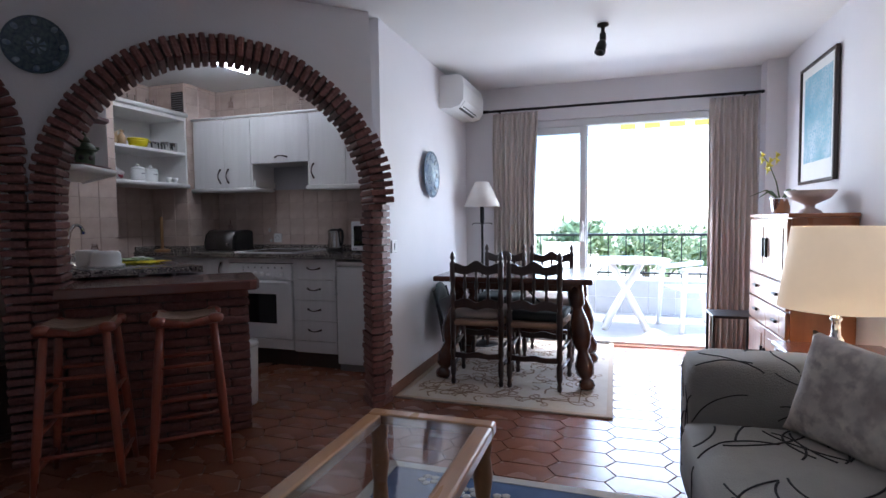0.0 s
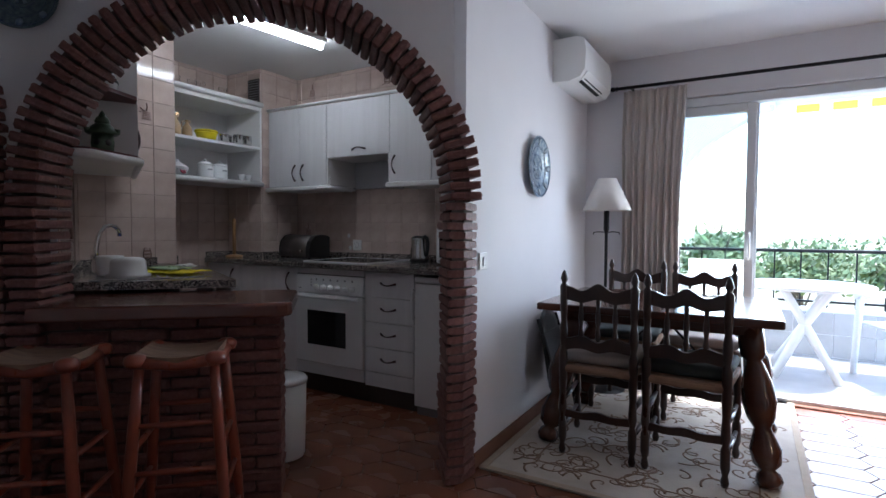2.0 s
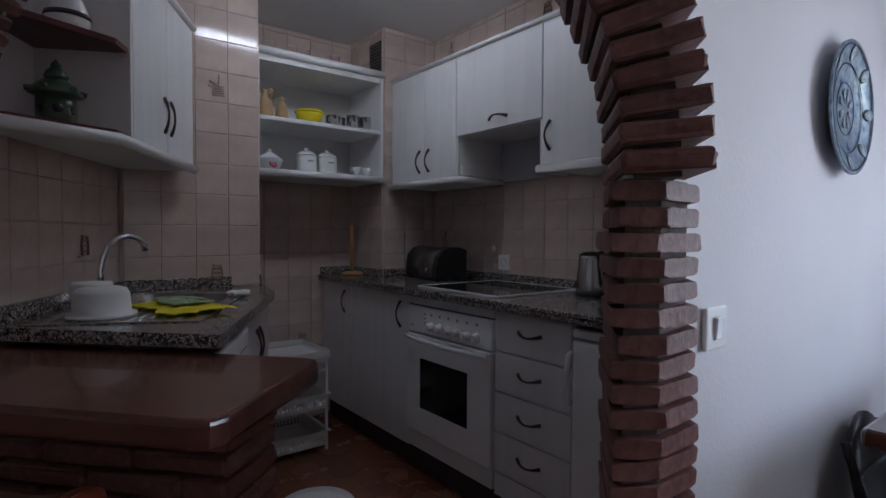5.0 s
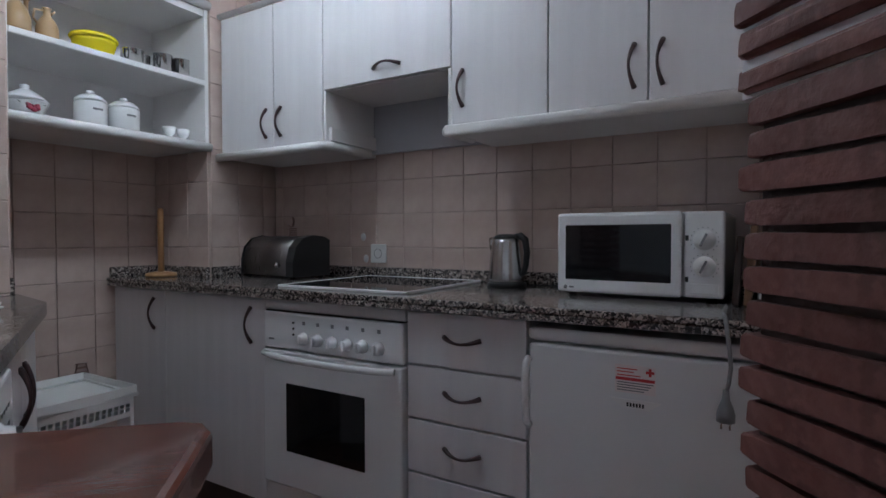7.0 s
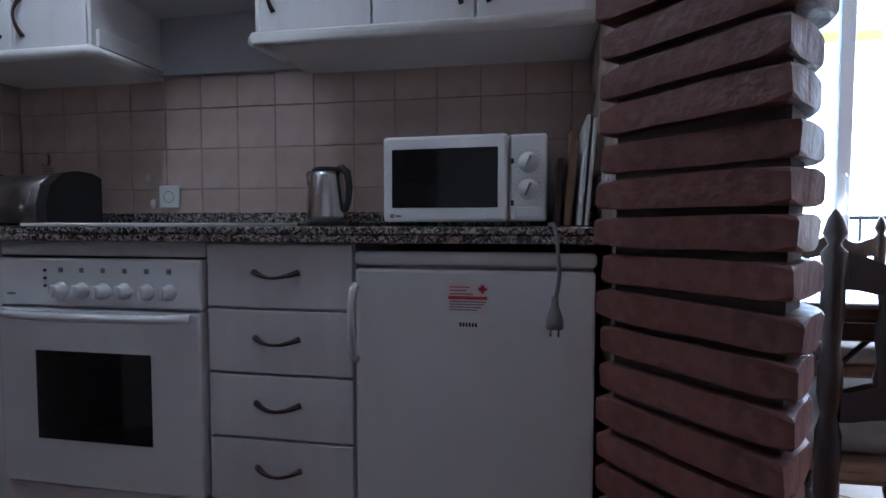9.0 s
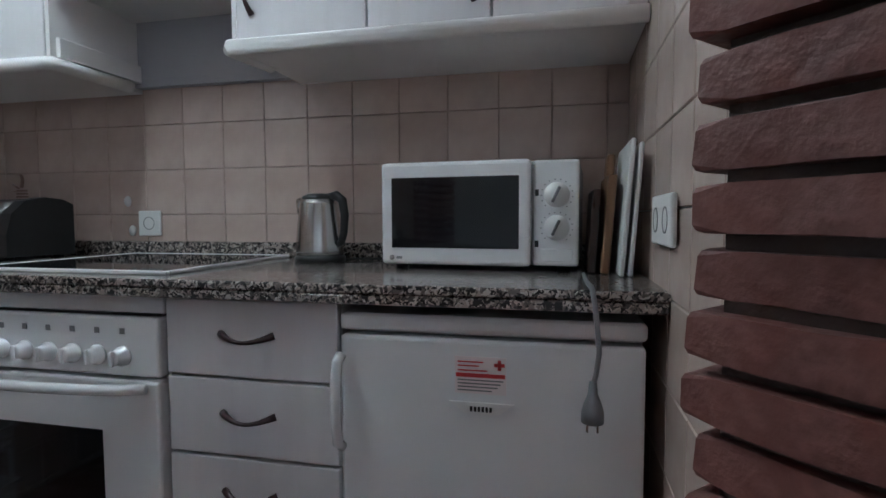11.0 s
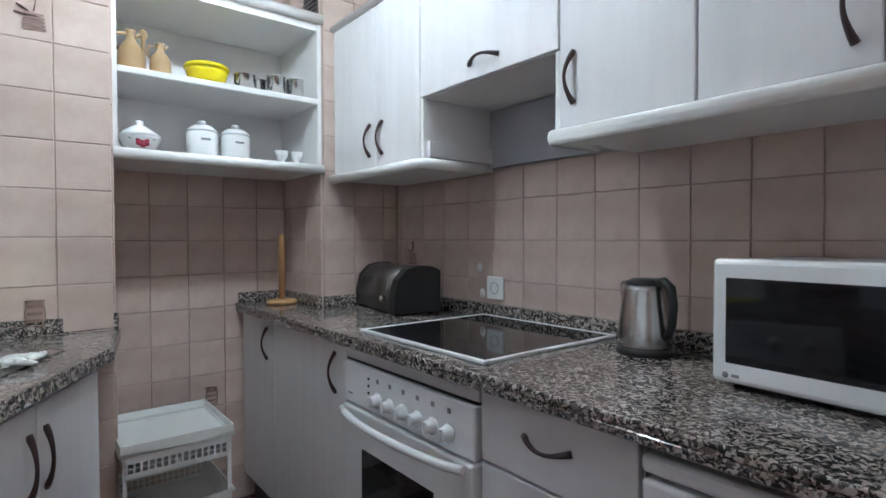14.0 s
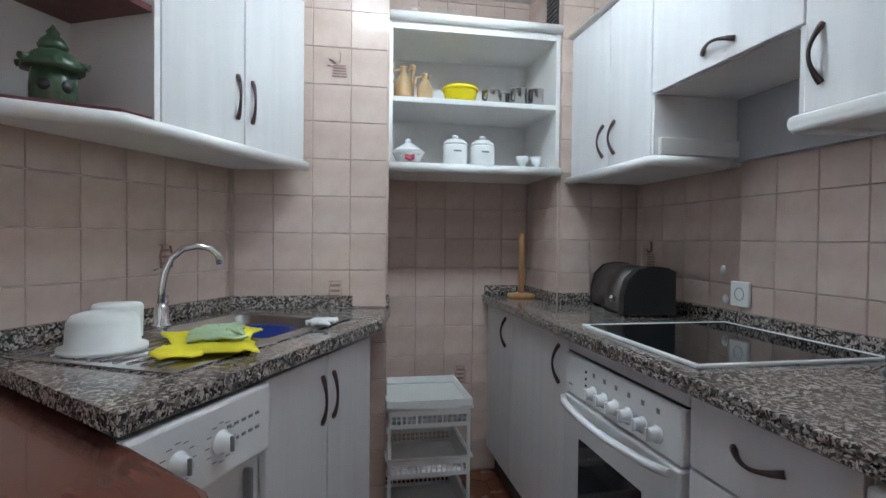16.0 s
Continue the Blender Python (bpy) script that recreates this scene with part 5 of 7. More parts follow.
def curtain(x0, x1, label, seed, gather):
    bm = bmesh.new()
    nx, nz = 120, 30
    rnd = random.Random(seed)
    folds = [rnd.uniform(0.7, 1.3) for _ in range(20)]
    g = []
    for j in range(nz + 1):
        v = j / nz
        for i in range(nx + 1):
            u = i / nx
            ph = u * 9 * 2 * math.pi + 0.7 * math.sin(3 * u + seed)
            amp = 0.030 * folds[int(u * 9.99)] * (0.55 + 0.45 * v) + 0.012 * noise.noise(Vector((u * 7, v * 2, seed)))
            w = 1 - gather * math.sin(math.pi * min(1, v * 1.1)) * 0.6
            xm = x0 + (x1 - x0) * (u if gather >= 0 else u)
            xx = x0 + (xm - x0) * w + 0.012 * noise.noise(Vector((u * 5, v * 3, seed + 3)))
            g.append(bm.verts.new((xx, 1.30 + amp * math.sin(ph), 2.10 - v * 2.06)))
    for j in range(nz):
        for i in range(nx):
            k = j * (nx + 1) + i
            f = bm.faces.new((g[k], g[k + 1], g[k + nx + 2], g[k + nx + 1]))
            f.smooth = True
    ob = solid("curtain", bm, M_CURTAIN, label, "curtain", None, "curtains at the balcony door")
    ob.modifiers.new("thickness", "SOLIDIFY").thickness = 0.003


curtain(1.90, 2.31, "long beige linen curtain hanging in folds", 3, 0.12)
curtain(3.70, 4.05, "long beige linen curtain drawn beside the column", 7, 0.0)

ac = thing("air_conditioner", pose(1.616, 0.915, 2.165), "white wall-mounted air conditioner unit", "air conditioner")
prof = [(0.0, -0.13), (0.10, -0.135), (0.17, -0.115), (0.20, -0.07), (0.205, 0.05), (0.19, 0.115), (0.15, 0.13), (0.0, 0.13)]
b = bmesh.new()
lo = [b.verts.new((x, -0.33, z)) for x, z in prof]
hi = [b.verts.new((x, 0.33, z)) for x, z in prof]
b.faces.new(lo), b.faces.new(hi[::-1])
for i in range(len(prof)):
    j = (i + 1) % len(prof)
    b.faces.new((lo[j], lo[i], hi[i], hi[j]))
part("casing", b, M_WHITEPL, ac)
part("outlet", bm_turn(bm_box(-0.022, 0.022, -0.25, 0.17, -0.004, 0.004, 0.002), pose(0.160, 0, -0.118, 0, -20, 0)), M_BLACKPL, ac, "dark air outlet")
part("flap", bm_turn(bm_box(-0.03, 0.03, -0.29, 0.29, -0.003, 0.003), pose(0.185, 0, -0.10, 0, -50, 0)), M_WHITEPL, ac)


def wall_plate(m, r, label, glaze, pale):
    ob = thing("decorative_plate", m, label, "plate")
    part("dish", bm_lathe([(r * 0.5, 0.0), (r * 0.62, 0.006), (r * 0.70, 0.012), (r, 0.026), (r, 0.032), (r * 0.97, 0.032), (r * 0.68, 0.018), (r * 0.58, 0.012), (0, 0.012)], 48), glaze, ob)
    for k, rr, w in ((0, 0.95, 0.025), (1, 0.68, 0.02), (2, 0.40, 0.018)):
        z = 0.0325 if k == 0 else 0.0195 if k == 1 else 0.0128
        part("painted_ring", bm_lathe([(r * rr, z), (r * rr, z + 0.001), (r * (rr - w), z + 0.001), (r * (rr - w), z), (r * rr, z)], 48), M_PLATEINK, ob, "dark blue painted ring")
    for k in range(8):
        a = k * math.pi / 4
        p = bm_lathe([(r * 0.125, 0), (r * 0.10, 0.003), (0, 0.004)], 14, None, (0, 0, 0), 1.0, 0.8)
        part("petal", bm_turn(p, Matrix.Rotation(a, 4, "Z") @ pose(r * 0.82, 0, 0.026, 0, -18, 0)), pale, ob, "pale painted petal")
        q = bm_tube([(r * 0.10, 0, 0.014), (r * 0.30, 0.01 * r, 0.014)], [r * 0.02, r * 0.06], 8, None, 0.15)
        part("petal", bm_turn(q, Matrix.Rotation(a + 0.4, 4, "Z")), pale, ob, "pale painted petal")


M_PLATE = mat("plate_glaze", (0.10, 0.16, 0.26), 0.3, spot=(0.34, 0.41, 0.48), scale=45, amount=0.9, bump=0.3, bscale=70, coat=0.3)
M_PLATE_DARK = mat("dark_plate_glaze", (0.035, 0.065, 0.09), 0.3, spot=(0.10, 0.15, 0.17), scale=60, amount=0.9, bump=0.3, bscale=70, coat=0.3)
M_PLATEINK = mat("plate_ink", (0.04, 0.07, 0.13), 0.3, scale=60)
M_PLATEPALE = mat("plate_pale", (0.40, 0.46, 0.50), 0.3, spot=(0.12, 0.17, 0.25), scale=90, amount=0.9)
wall_plate(pose(1.618, 0.292, 1.480, 0, 90, 0), 0.175, "large blue and white glazed pottery plate on the white wall", M_PLATE, M_PLATEPALE)
wall_plate(ARCH @ pose(-1.585, 0.0165, 1.955, 90, 0, 0), 0.130, "dark blue patterned pottery plate over the arches", M_PLATE_DARK, M_PLATE)

# floor lamp
lampo = thing("floor_lamp", pose(1.838, 1.10, 0), "dark iron floor lamp with a cream fabric shade", "lamp")
part("base", bm_lathe([(0.14, 0), (0.14, 0.012), (0.05, 0.025), (0.02, 0.05), (0, 0.05)], 24), M_IRON, lampo)
part("pole", bm_lathe([(0.011, 0.03), (0.011, 0.60), (0.018, 0.62), (0.011, 0.64), (0.011, 1.10), (0.020, 1.12), (0.020, 1.25), (0, 1.25)], 12), M_IRON, lampo)
for s in (-1, 1):
    part("arm", bm_tube([(0, 0, 1.10), (s * 0.05, 0, 1.105), (s * 0.085, 0, 1.10), (s * 0.09, 0, 1.085)], 0.004, 6), M_IRON, lampo)
    part("scroll", bm_tube([(0, 0, 0.60), (s * 0.03, 0, 0.56), (s * 0.055, 0, 0.58), (s * 0.045, 0, 0.61), (s * 0.025, 0, 0.60)], 0.004, 6), M_IRON, lampo)
sd = bm_lathe([(0.165, 1.25), (0.062, 1.470), (0.060, 1.470), (0.163, 1.25)], 36)
part("shade", sd, M_SHADE, lampo, "cream fabric shade")

# dining table, rug and chairs
M_RUGD = mat("rug_cream", (0.44, 0.385, 0.335), 0.95, spot=(0.37, 0.32, 0.275), scale=14, amount=0.5, bump=0.6, bscale=220)
M_RUGI = mat("rug_brown", (0.20, 0.13, 0.09), 0.95, scale=30, bump=0.5, bscale=200)
M_RUGB = mat("rug_border", (0.40, 0.32, 0.24), 0.95, scale=20, bump=0.6, bscale=220)
rug = thing("rug", pose(2.30, 0.52, 0), "cream rug with a curling brown leaf pattern under the table", "rug")
part("weave", bm_box(-0.665, 0.665, -0.97, 0.97, 0.0, 0.010, 0.003), M_RUGD, rug)
for x0, x1, y0, y1 in ((-0.665, 0.665, -0.97, -0.935), (-0.665, 0.665, 0.935, 0.97), (-0.665, -0.63, -0.935, 0.935), (0.63, 0.665, -0.935, 0.935)):
    part("border", bm_box(x0, x1, y0, y1, 0.0102, 0.0125), M_RUGB, rug, "tan woven border")
for x0, x1, y0, y1 in ((-0.47, 0.47, -0.77, -0.762), (-0.47, 0.47, 0.762, 0.77), (-0.47, -0.462, -0.762, 0.762), (0.462, 0.47, -0.762, 0.762)):
    part("border", bm_box(x0, x1, y0, y1, 0.0102, 0.0120), M_RUGI, rug, "brown woven line")
rr = random.Random(5)
vine = bmesh.new()


def curl(cx, cy, a, s, hand):
    pts = []
    for k in range(15):
        t = k / 14
        q = a + hand * (t ** 1.6) * 5.2
        cx += s * 0.022 * (1 - 0.62 * t) * math.cos(q)
        cy += s * 0.022 * (1 - 0.62 * t) * math.sin(q)
        pts.append((cx, cy, 0.0105))
    if all(abs(p[0]) < 0.61 and abs(p[1]) < 0.91 for p in pts):
        bm_tube(pts, [0.006 * (1 - 0.5 * i / 14) for i in range(15)], 5, vine, 0.3)


for i in range(250):
    curl(rr.uniform(-0.6, 0.6), rr.uniform(-0.92, 0.92), rr.uniform(0, 6.28), rr.uniform(0.7, 1.2), rr.choice((-1, 1)))
tagged(part("leaf_pattern", vine, M_RUGI, rug, "curling brown leaf scrolls"), kind="stuff")

tb = thing("dining_table", pose(2.305, 0.37, 0.010), "dark wooden dining table with splayed turned legs", "table")
part("tabletop", bm_box(-0.535, 0.535, -0.445, 0.41, 0.700, 0.738, 0.010, 2), M_TABLEWOOD, tb)
part("apron", bm_box(-0.44, 0.44, -0.26, 0.26, 0.63, 0.699, 0.004), M_TABLEWOOD, tb)
leg_prof = [(0.000, 0.0), (0.043, 0.004), (0.055, 0.03), (0.046, 0.06), (0.029, 0.075), (0.056, 0.10), (0.063, 0.16), (0.044, 0.22), (0.034, 0.25), (0.055, 0.29), (0.071, 0.36), (0.061, 0.45), (0.039, 0.52), (0.032, 0.54), (0.051, 0.56), (0.055, 0.62), (0.055, 0.70), (0, 0.70)]
for sx_ in (-1, 1):
    for sy_ in (-1, 1):
        l = bm_lathe(leg_prof, 16)
        part("leg", bm_turn(l, pose(sx_ * 0.50, sy_ * 0.36, 0.0, sy_ * 13, -sx_ * 8, 0)), M_TABLEWOOD, tb)
part("stretcher", bm_tube([(-0.44, 0, 0.30), (0.44, 0, 0.30)], 0.022, 10), M_TABLEWOOD, tb)
for s in (-1, 1):
    part("iron_brace", bm_tube([(s * 0.44, 0, 0.32), (s * 0.2, 0.0, 0.45), (0, 0, 0.66)], 0.007, 6), M_IRON, tb)


def wavy(x0, x1, z, h, amp, y0, y1):
    """A rail with a scrolled upper and lower edge."""
    bm = bmesh.new()
    n = 24
    rows = []
    for y in (y0, y1):
        top, bot = [], []
        for i in range(n + 1):
            u = i / n
            w = amp * (math.cos((u - 0.5) * 4 * math.pi) * 0.6 + 0.9 * math.exp(-((u - 0.5) * 7) ** 2))
            x = x0 + (x1 - x0) * u
            top.append(bm.verts.new((x, y, z + h / 2 + w)))
            bot.append(bm.verts.new((x, y, z - h / 2 + 0.5 * w)))
        rows.append((top, bot))
    (t0, b0), (t1, b1) = rows
    for i in range(n):
        for a, b in ((t0, t1), (b1, b0), (b0, t0), (t1, b1)):
            bm.faces.new((a[i], a[i + 1], b[i + 1], b[i]))
    bm.faces.new((t0[0], t1[0], b1[0], b0[0])), bm.faces.new((t0[n], b0[n], b1[n], t1[n]))
    return bm


M_CUSH = mat("cushion_cream", (0.46, 0.40, 0.36), 0.9, spot=(0.40, 0.34, 0.30), scale=12, amount=0.5, bump=0.4, bscale=200)
M_CUSHD = mat("cushion_green", (0.035, 0.045, 0.045), 0.9, spot=(0.06, 0.07, 0.07), scale=14, amount=0.8, bump=0.4, bscale=200)


def dining_chair(m, cushion, label):
    """Faces +y; the back stands at y = 0."""
    ob = thing("dining_chair", m, label, "chair", "chairs round the table")
    turn = [(0.013, 0), (0.018, 0.02), (0.012, 0.05), (0.020, 0.08), (0.020, 0.16), (0.013, 0.18), (0.021, 0.22), (0.016, 0.30), (0.020, 0.36), (0.021, 0.46), (0.021, 0.50), (0.013, 0.53), (0.020, 0.57), (0.020, 0.62), (0.014, 0.66), (0.019, 0.72), (0.020, 0.80), (0.021, 0.83), (0.010, 0.845), (0.019, 0.865), (0.013, 0.89), (0.005, 0.905), (0, 0.91)]
    for x in (-0.165, 0.165):
        part("back_post", bm_lathe(turn, 10, None, (x, 0, 0)), M_DARKWOOD, ob)
        part("leg", bm_lathe([r for r in turn if r[1] <= 0.42] + [(0.02, 0.43), (0, 0.43)], 10, None, (x * 1.12, 0.37, 0)), M_DARKWOOD, ob)
        for z in (0.13, 0.26):
            part("stretcher", bm_tube([(x, 0, z), (x * 1.06, 0.19, z), (x * 1.12, 0.37, z)], [0.009, 0.014, 0.009], 8), M_DARKWOOD, ob)
    part("crest_rail", wavy(-0.152, 0.152, 0.790, 0.062, 0.018, -0.012, 0.012), M_DARKWOOD, ob)
    part("lower_rail", wavy(-0.152, 0.152, 0.555, 0.058, -0.014, -0.012, 0.012), M_DARKWOOD, ob)
    for i in range(3):
        x = -0.080 + i * 0.080
        part("spindle", bm_lathe([(0.009, 0.57), (0.014, 0.60), (0.008, 0.63), (0.014, 0.68), (0.008, 0.73), (0.012, 0.76), (0.008, 0.78), (0, 0.78)], 8, None, (x, 0, 0)), M_DARKWOOD, ob)
    part("front_stretcher", wavy(-0.16, 0.16, 0.28, 0.040, 0.008, 0.361, 0.379), M_DARKWOOD, ob)
    part("rear_stretcher", wavy(-0.152, 0.152, 0.20, 0.035, 0.006, -0.008, 0.008), M_DARKWOOD, ob)
    part("seat", bm_prism([(-0.172, -0.015), (0.172, -0.015), (0.20, 0.39), (-0.20, 0.39)], 0.405, 0.445, 0.014, 2), M_RUSH, ob, "woven rush seat")
    cu = bm_prism([(-0.168, 0.025), (0.168, 0.025), (0.192, 0.385), (-0.192, 0.385)], 0.446, 0.505, 0.024, 3)
    part("cushion", cu, cushion, ob, "tied seat cushion", None, True)
    return ob


LB = "dark turned-wood dining chair with spindle back and "
dining_chair(pose(2.085, -0.085, 0.012, 0, 0, 2), M_CUSH, LB + "a cream cushion")
dining_chair(pose(2.47, -0.075, 0.012, 0, 0, -2), M_CUSHD, LB + "a dark cushion")
dining_chair(pose(2.06, 1.03, 0.012, 0, 0, 178), M_CUSHD, LB + "a dark cushion")
dining_chair(pose(2.46, 1.03, 0.012, 0, 0, 182), M_CUSH, LB + "a pale cushion")
hl = thing("folded_chair", pose(1.70, 0.42, 0.0, 0, 0, 0), "black folded metal chair leaning on the white wall", "chair")
for k, y in enumerate((-0.15, 0.15)):
    part("leg", bm_tube([(0.10, y, 0.012), (0.02, y, 0.40), (-0.045, y, 0.60)], 0.012, 8), M_IRON, hl)
part("seat", bm_turn(bm_box(-0.012, 0.012, -0.16, 0.16, 0.18, 0.50, 0.008, 2), pose(0.07, 0, 0.03, 0, -10, 0)), M_BLACKPL, hl)
part("backrest", bm_turn(bm_lathe([(0.15, 0), (0.15, 0.012), (0.10, 0.016), (0, 0.016)], 24), pose(-0.03, 0, 0.50, 0, 80, 0)), M_BLACKPL, hl)

# bar stools
def stool(m):
    ob = thing("bar_stool", m, "red-stained wooden bar stool with a woven rush seat", "stool", "stools at the bar")
    H = 0.688
    tops = [(-0.111, -0.098), (0.111, -0.098), (0.111, 0.098), (-0.111, 0.098)]
    feet = [(-0.162, -0.150), (0.162, -0.150), (0.162, 0.150), (-0.162, 0.150)]
    for (a, b), (c, d) in zip(tops, feet):
        pts = [(c + (a - c) * t, d + (b - d) * t, H * t) for t in (0, 0.25, 0.5, 0.75, 1)]
        part("leg", bm_tube(pts, [0.012, 0.018, 0.019, 0.018, 0.015], 10), M_STOOL, ob)
    for k, zs_ in enumerate(((0.16, 0.33, 0.48), (0.10, 0.25, 0.40), (0.16, 0.33, 0.48), (0.10, 0.25, 0.40))):
        for z in zs_:
            t = z / H
            p, q = k, (k + 1) % 4
            pa = [feet[p][i] + (tops[p][i] - feet[p][i]) * t for i in (0, 1)]
            pb = [feet[q][i] + (tops[q][i] - feet[q][i]) * t for i in (0, 1)]
            mid = ((pa[0] + pb[0]) / 2, (pa[1] + pb[1]) / 2, z)
            part("rung", bm_tube([(*pa, z), mid, (*pb, z)], [0.008, 0.011, 0.008], 8), M_STOOL, ob)
    for k in range(4):
        (a, b), (c, d) = tops[k], tops[(k + 1) % 4]
        part("seat_rail", bm_tube([(a * 1.12, b * 1.15, H), ((a + c) / 2 * 1.02, (b + d) / 2 * 1.02, H - 0.022), (c * 1.12, d * 1.15, H)], [0.021, 0.016, 0.021], 10), M_STOOL, ob)
    for a, b in tops:
        part("seat_corner", bm_turn(bm_lathe([(0.0, -0.022), (0.03, -0.02), (0.036, -0.004), (0.033, 0.010), (0.02, 0.018), (0, 0.020)], 14), pose(a * 1.08, b * 1.10, H + 0.006)), M_STOOL, ob)
    bm = bmesh.new()
    n = 18
    g = []
    for j in range(n + 1):
        for i in range(n + 1):
            u, v = i / n * 2 - 1, j / n * 2 - 1
            z = H + 0.012 + 0.010 * max(abs(u), abs(v)) ** 3 * 1.5 - 0.012 * (1 - u * u) * (1 - v * v) + 0.0015 * math.sin(60 * max(abs(u), abs(v)))
            z -= 0.018 * (1 - u * u) * abs(v) ** 4
            g.append(bm.verts.new((u * 0.124, v * 0.110, z)))
    for j in range(n):
        for i in range(n):
            k = j * (n + 1) + i
            bm.faces.new((g[k], g[k + 1], g[k + n + 2], g[k + n + 1]))
    ex = bmesh.ops.extrude_face_region(bm, geom=list(bm.faces))
    for v in ex["geom"]:
        if isinstance(v, bmesh.types.BMVert):
            v.co.z -= 0.026
    part("seat", bm, M_RUSH, ob, "woven rush seat")
    return ob


s0 = stool(ARCH @ pose(-0.995, -0.235, 0, 0, 0, 2))
copy_thing(s0, ARCH @ pose(-1.415, -0.245, 0, 0, 0, -3))

# coffee table on a blue rug
M_BLUERUG = mat("blue_rug", (0.040, 0.070, 0.15), 0.95, spot=(0.07, 0.11, 0.20), scale=12, amount=0.6, bump=0.5, bscale=220)
M_RUGPALE = mat("rug_pale", (0.40, 0.38, 0.36), 0.95, scale=30, bump=0.5, bscale=200)
br = thing("rug", pose(2.60, -2.15, 0), "dark blue oriental rug with pale flowers under the coffee table", "rug")
part("weave", bm_box(-0.62, 0.62, -0.85, 0.85, 0.0, 0.010, 0.003), M_BLUERUG, br)
fl = bmesh.new()
for i in range(60):
    x, y = rr.uniform(-0.58, 0.58), rr.uniform(-0.8, 0.8)
    for k in range(5):
        a = k * 1.2566 + x
        bm_lathe([(0.020, 0), (0.012, 0.0012), (0, 0.0014)], 7, fl, (x + 0.030 * math.cos(a), y + 0.030 * math.sin(a), 0.0105))
tagged(part("flower_pattern", fl, M_RUGPALE, br, "pale flower pattern"), kind="stuff")
for x0, x1, y0, y1 in ((-0.62, 0.62, -0.85, -0.80), (-0.62, 0.62, 0.80, 0.85), (-0.62, -0.57, -0.80, 0.80), (0.57, 0.62, -0.80, 0.80)):
    part("border", bm_box(x0, x1, y0, y1, 0.0102, 0.0120), M_RUGPALE, br, "pale woven border")
ct = thing("coffee_table", pose(2.36, -2.24, 0.010), "honey pine coffee table with a glass top", "table")
w, d, h = 0.230, 0.46, 0.44
topf = bm_box(-w, w, -d, -d + 0.06, h - 0.045, h, 0.010, 2)
bm_box(-w, w, d - 0.06, d, h - 0.045, h, 0.010, 2, topf)
bm_box(-w, -w + 0.06, -d + 0.06, d - 0.06, h - 0.045, h, 0.010, 2, topf)
bm_box(w - 0.06, w, -d + 0.06, d - 0.06, h - 0.045, h, 0.010, 2, topf)
part("frame", topf, M_PINE, ct)
part("glass_top", bm_box(-w + 0.058, w - 0.058, -d + 0.058, d - 0.058, h - 0.014, h - 0.004), M_CLEARGLASS, ct, "clear glass panel")
for sx_ in (-1, 1):
    for sy_ in (-1, 1):
        part("leg", bm_lathe([(0.022, 0), (0.030, 0.02), (0.020, 0.05), (0.030, 0.10), (0.024, 0.18), (0.034, 0.26), (0.026, 0.33), (0.032, 0.36), (0.032, 0.395), (0, 0.395)], 14, None, (sx_ * (w - 0.04), sy_ * (d - 0.04), 0)), M_PINE, ct)

# sofa with patterned cover
M_SOFA = mat("sofa_fabric", (0.37, 0.345, 0.31), 0.95, spot=(0.31, 0.29, 0.265), scale=10, amount=0.5, bump=0.6, bscale=180)
M_SOFAL = mat("sofa_line", (0.035, 0.033, 0.035), 0.95, scale=30, bump=0.4, bscale=180)


def soft_box(x0, x1, y0, y1, z0, z1, r, puff):
    bm = bm_box(x0, x1, y0, y1, z0, z1)
    bmesh.ops.subdivide_edges(bm, edges=bm.edges, cuts=7, use_grid_fill=True)
    c = Vector(((x0 + x1) / 2, (y0 + y1) / 2, (z0 + z1) / 2))
    hx, hy, hz = (x1 - x0) / 2, (y1 - y0) / 2, (z1 - z0) / 2
    for v in bm.verts:
        p = v.co - c
        q = Vector((max(-hx + r, min(hx - r, p.x)), max(-hy + r, min(hy - r, p.y)), max(-hz + r, min(hz - r, p.z))))
        dlt = p - q
        if dlt.length > 1e-6:
            p = q + dlt.normalized() * r
        k = (1 - (p.x / hx) ** 2) * (1 - (p.y / hy) ** 2)
        p.z += puff * k * (1 if p.z > 0 else 0)
        v.co = c + p
    return bm


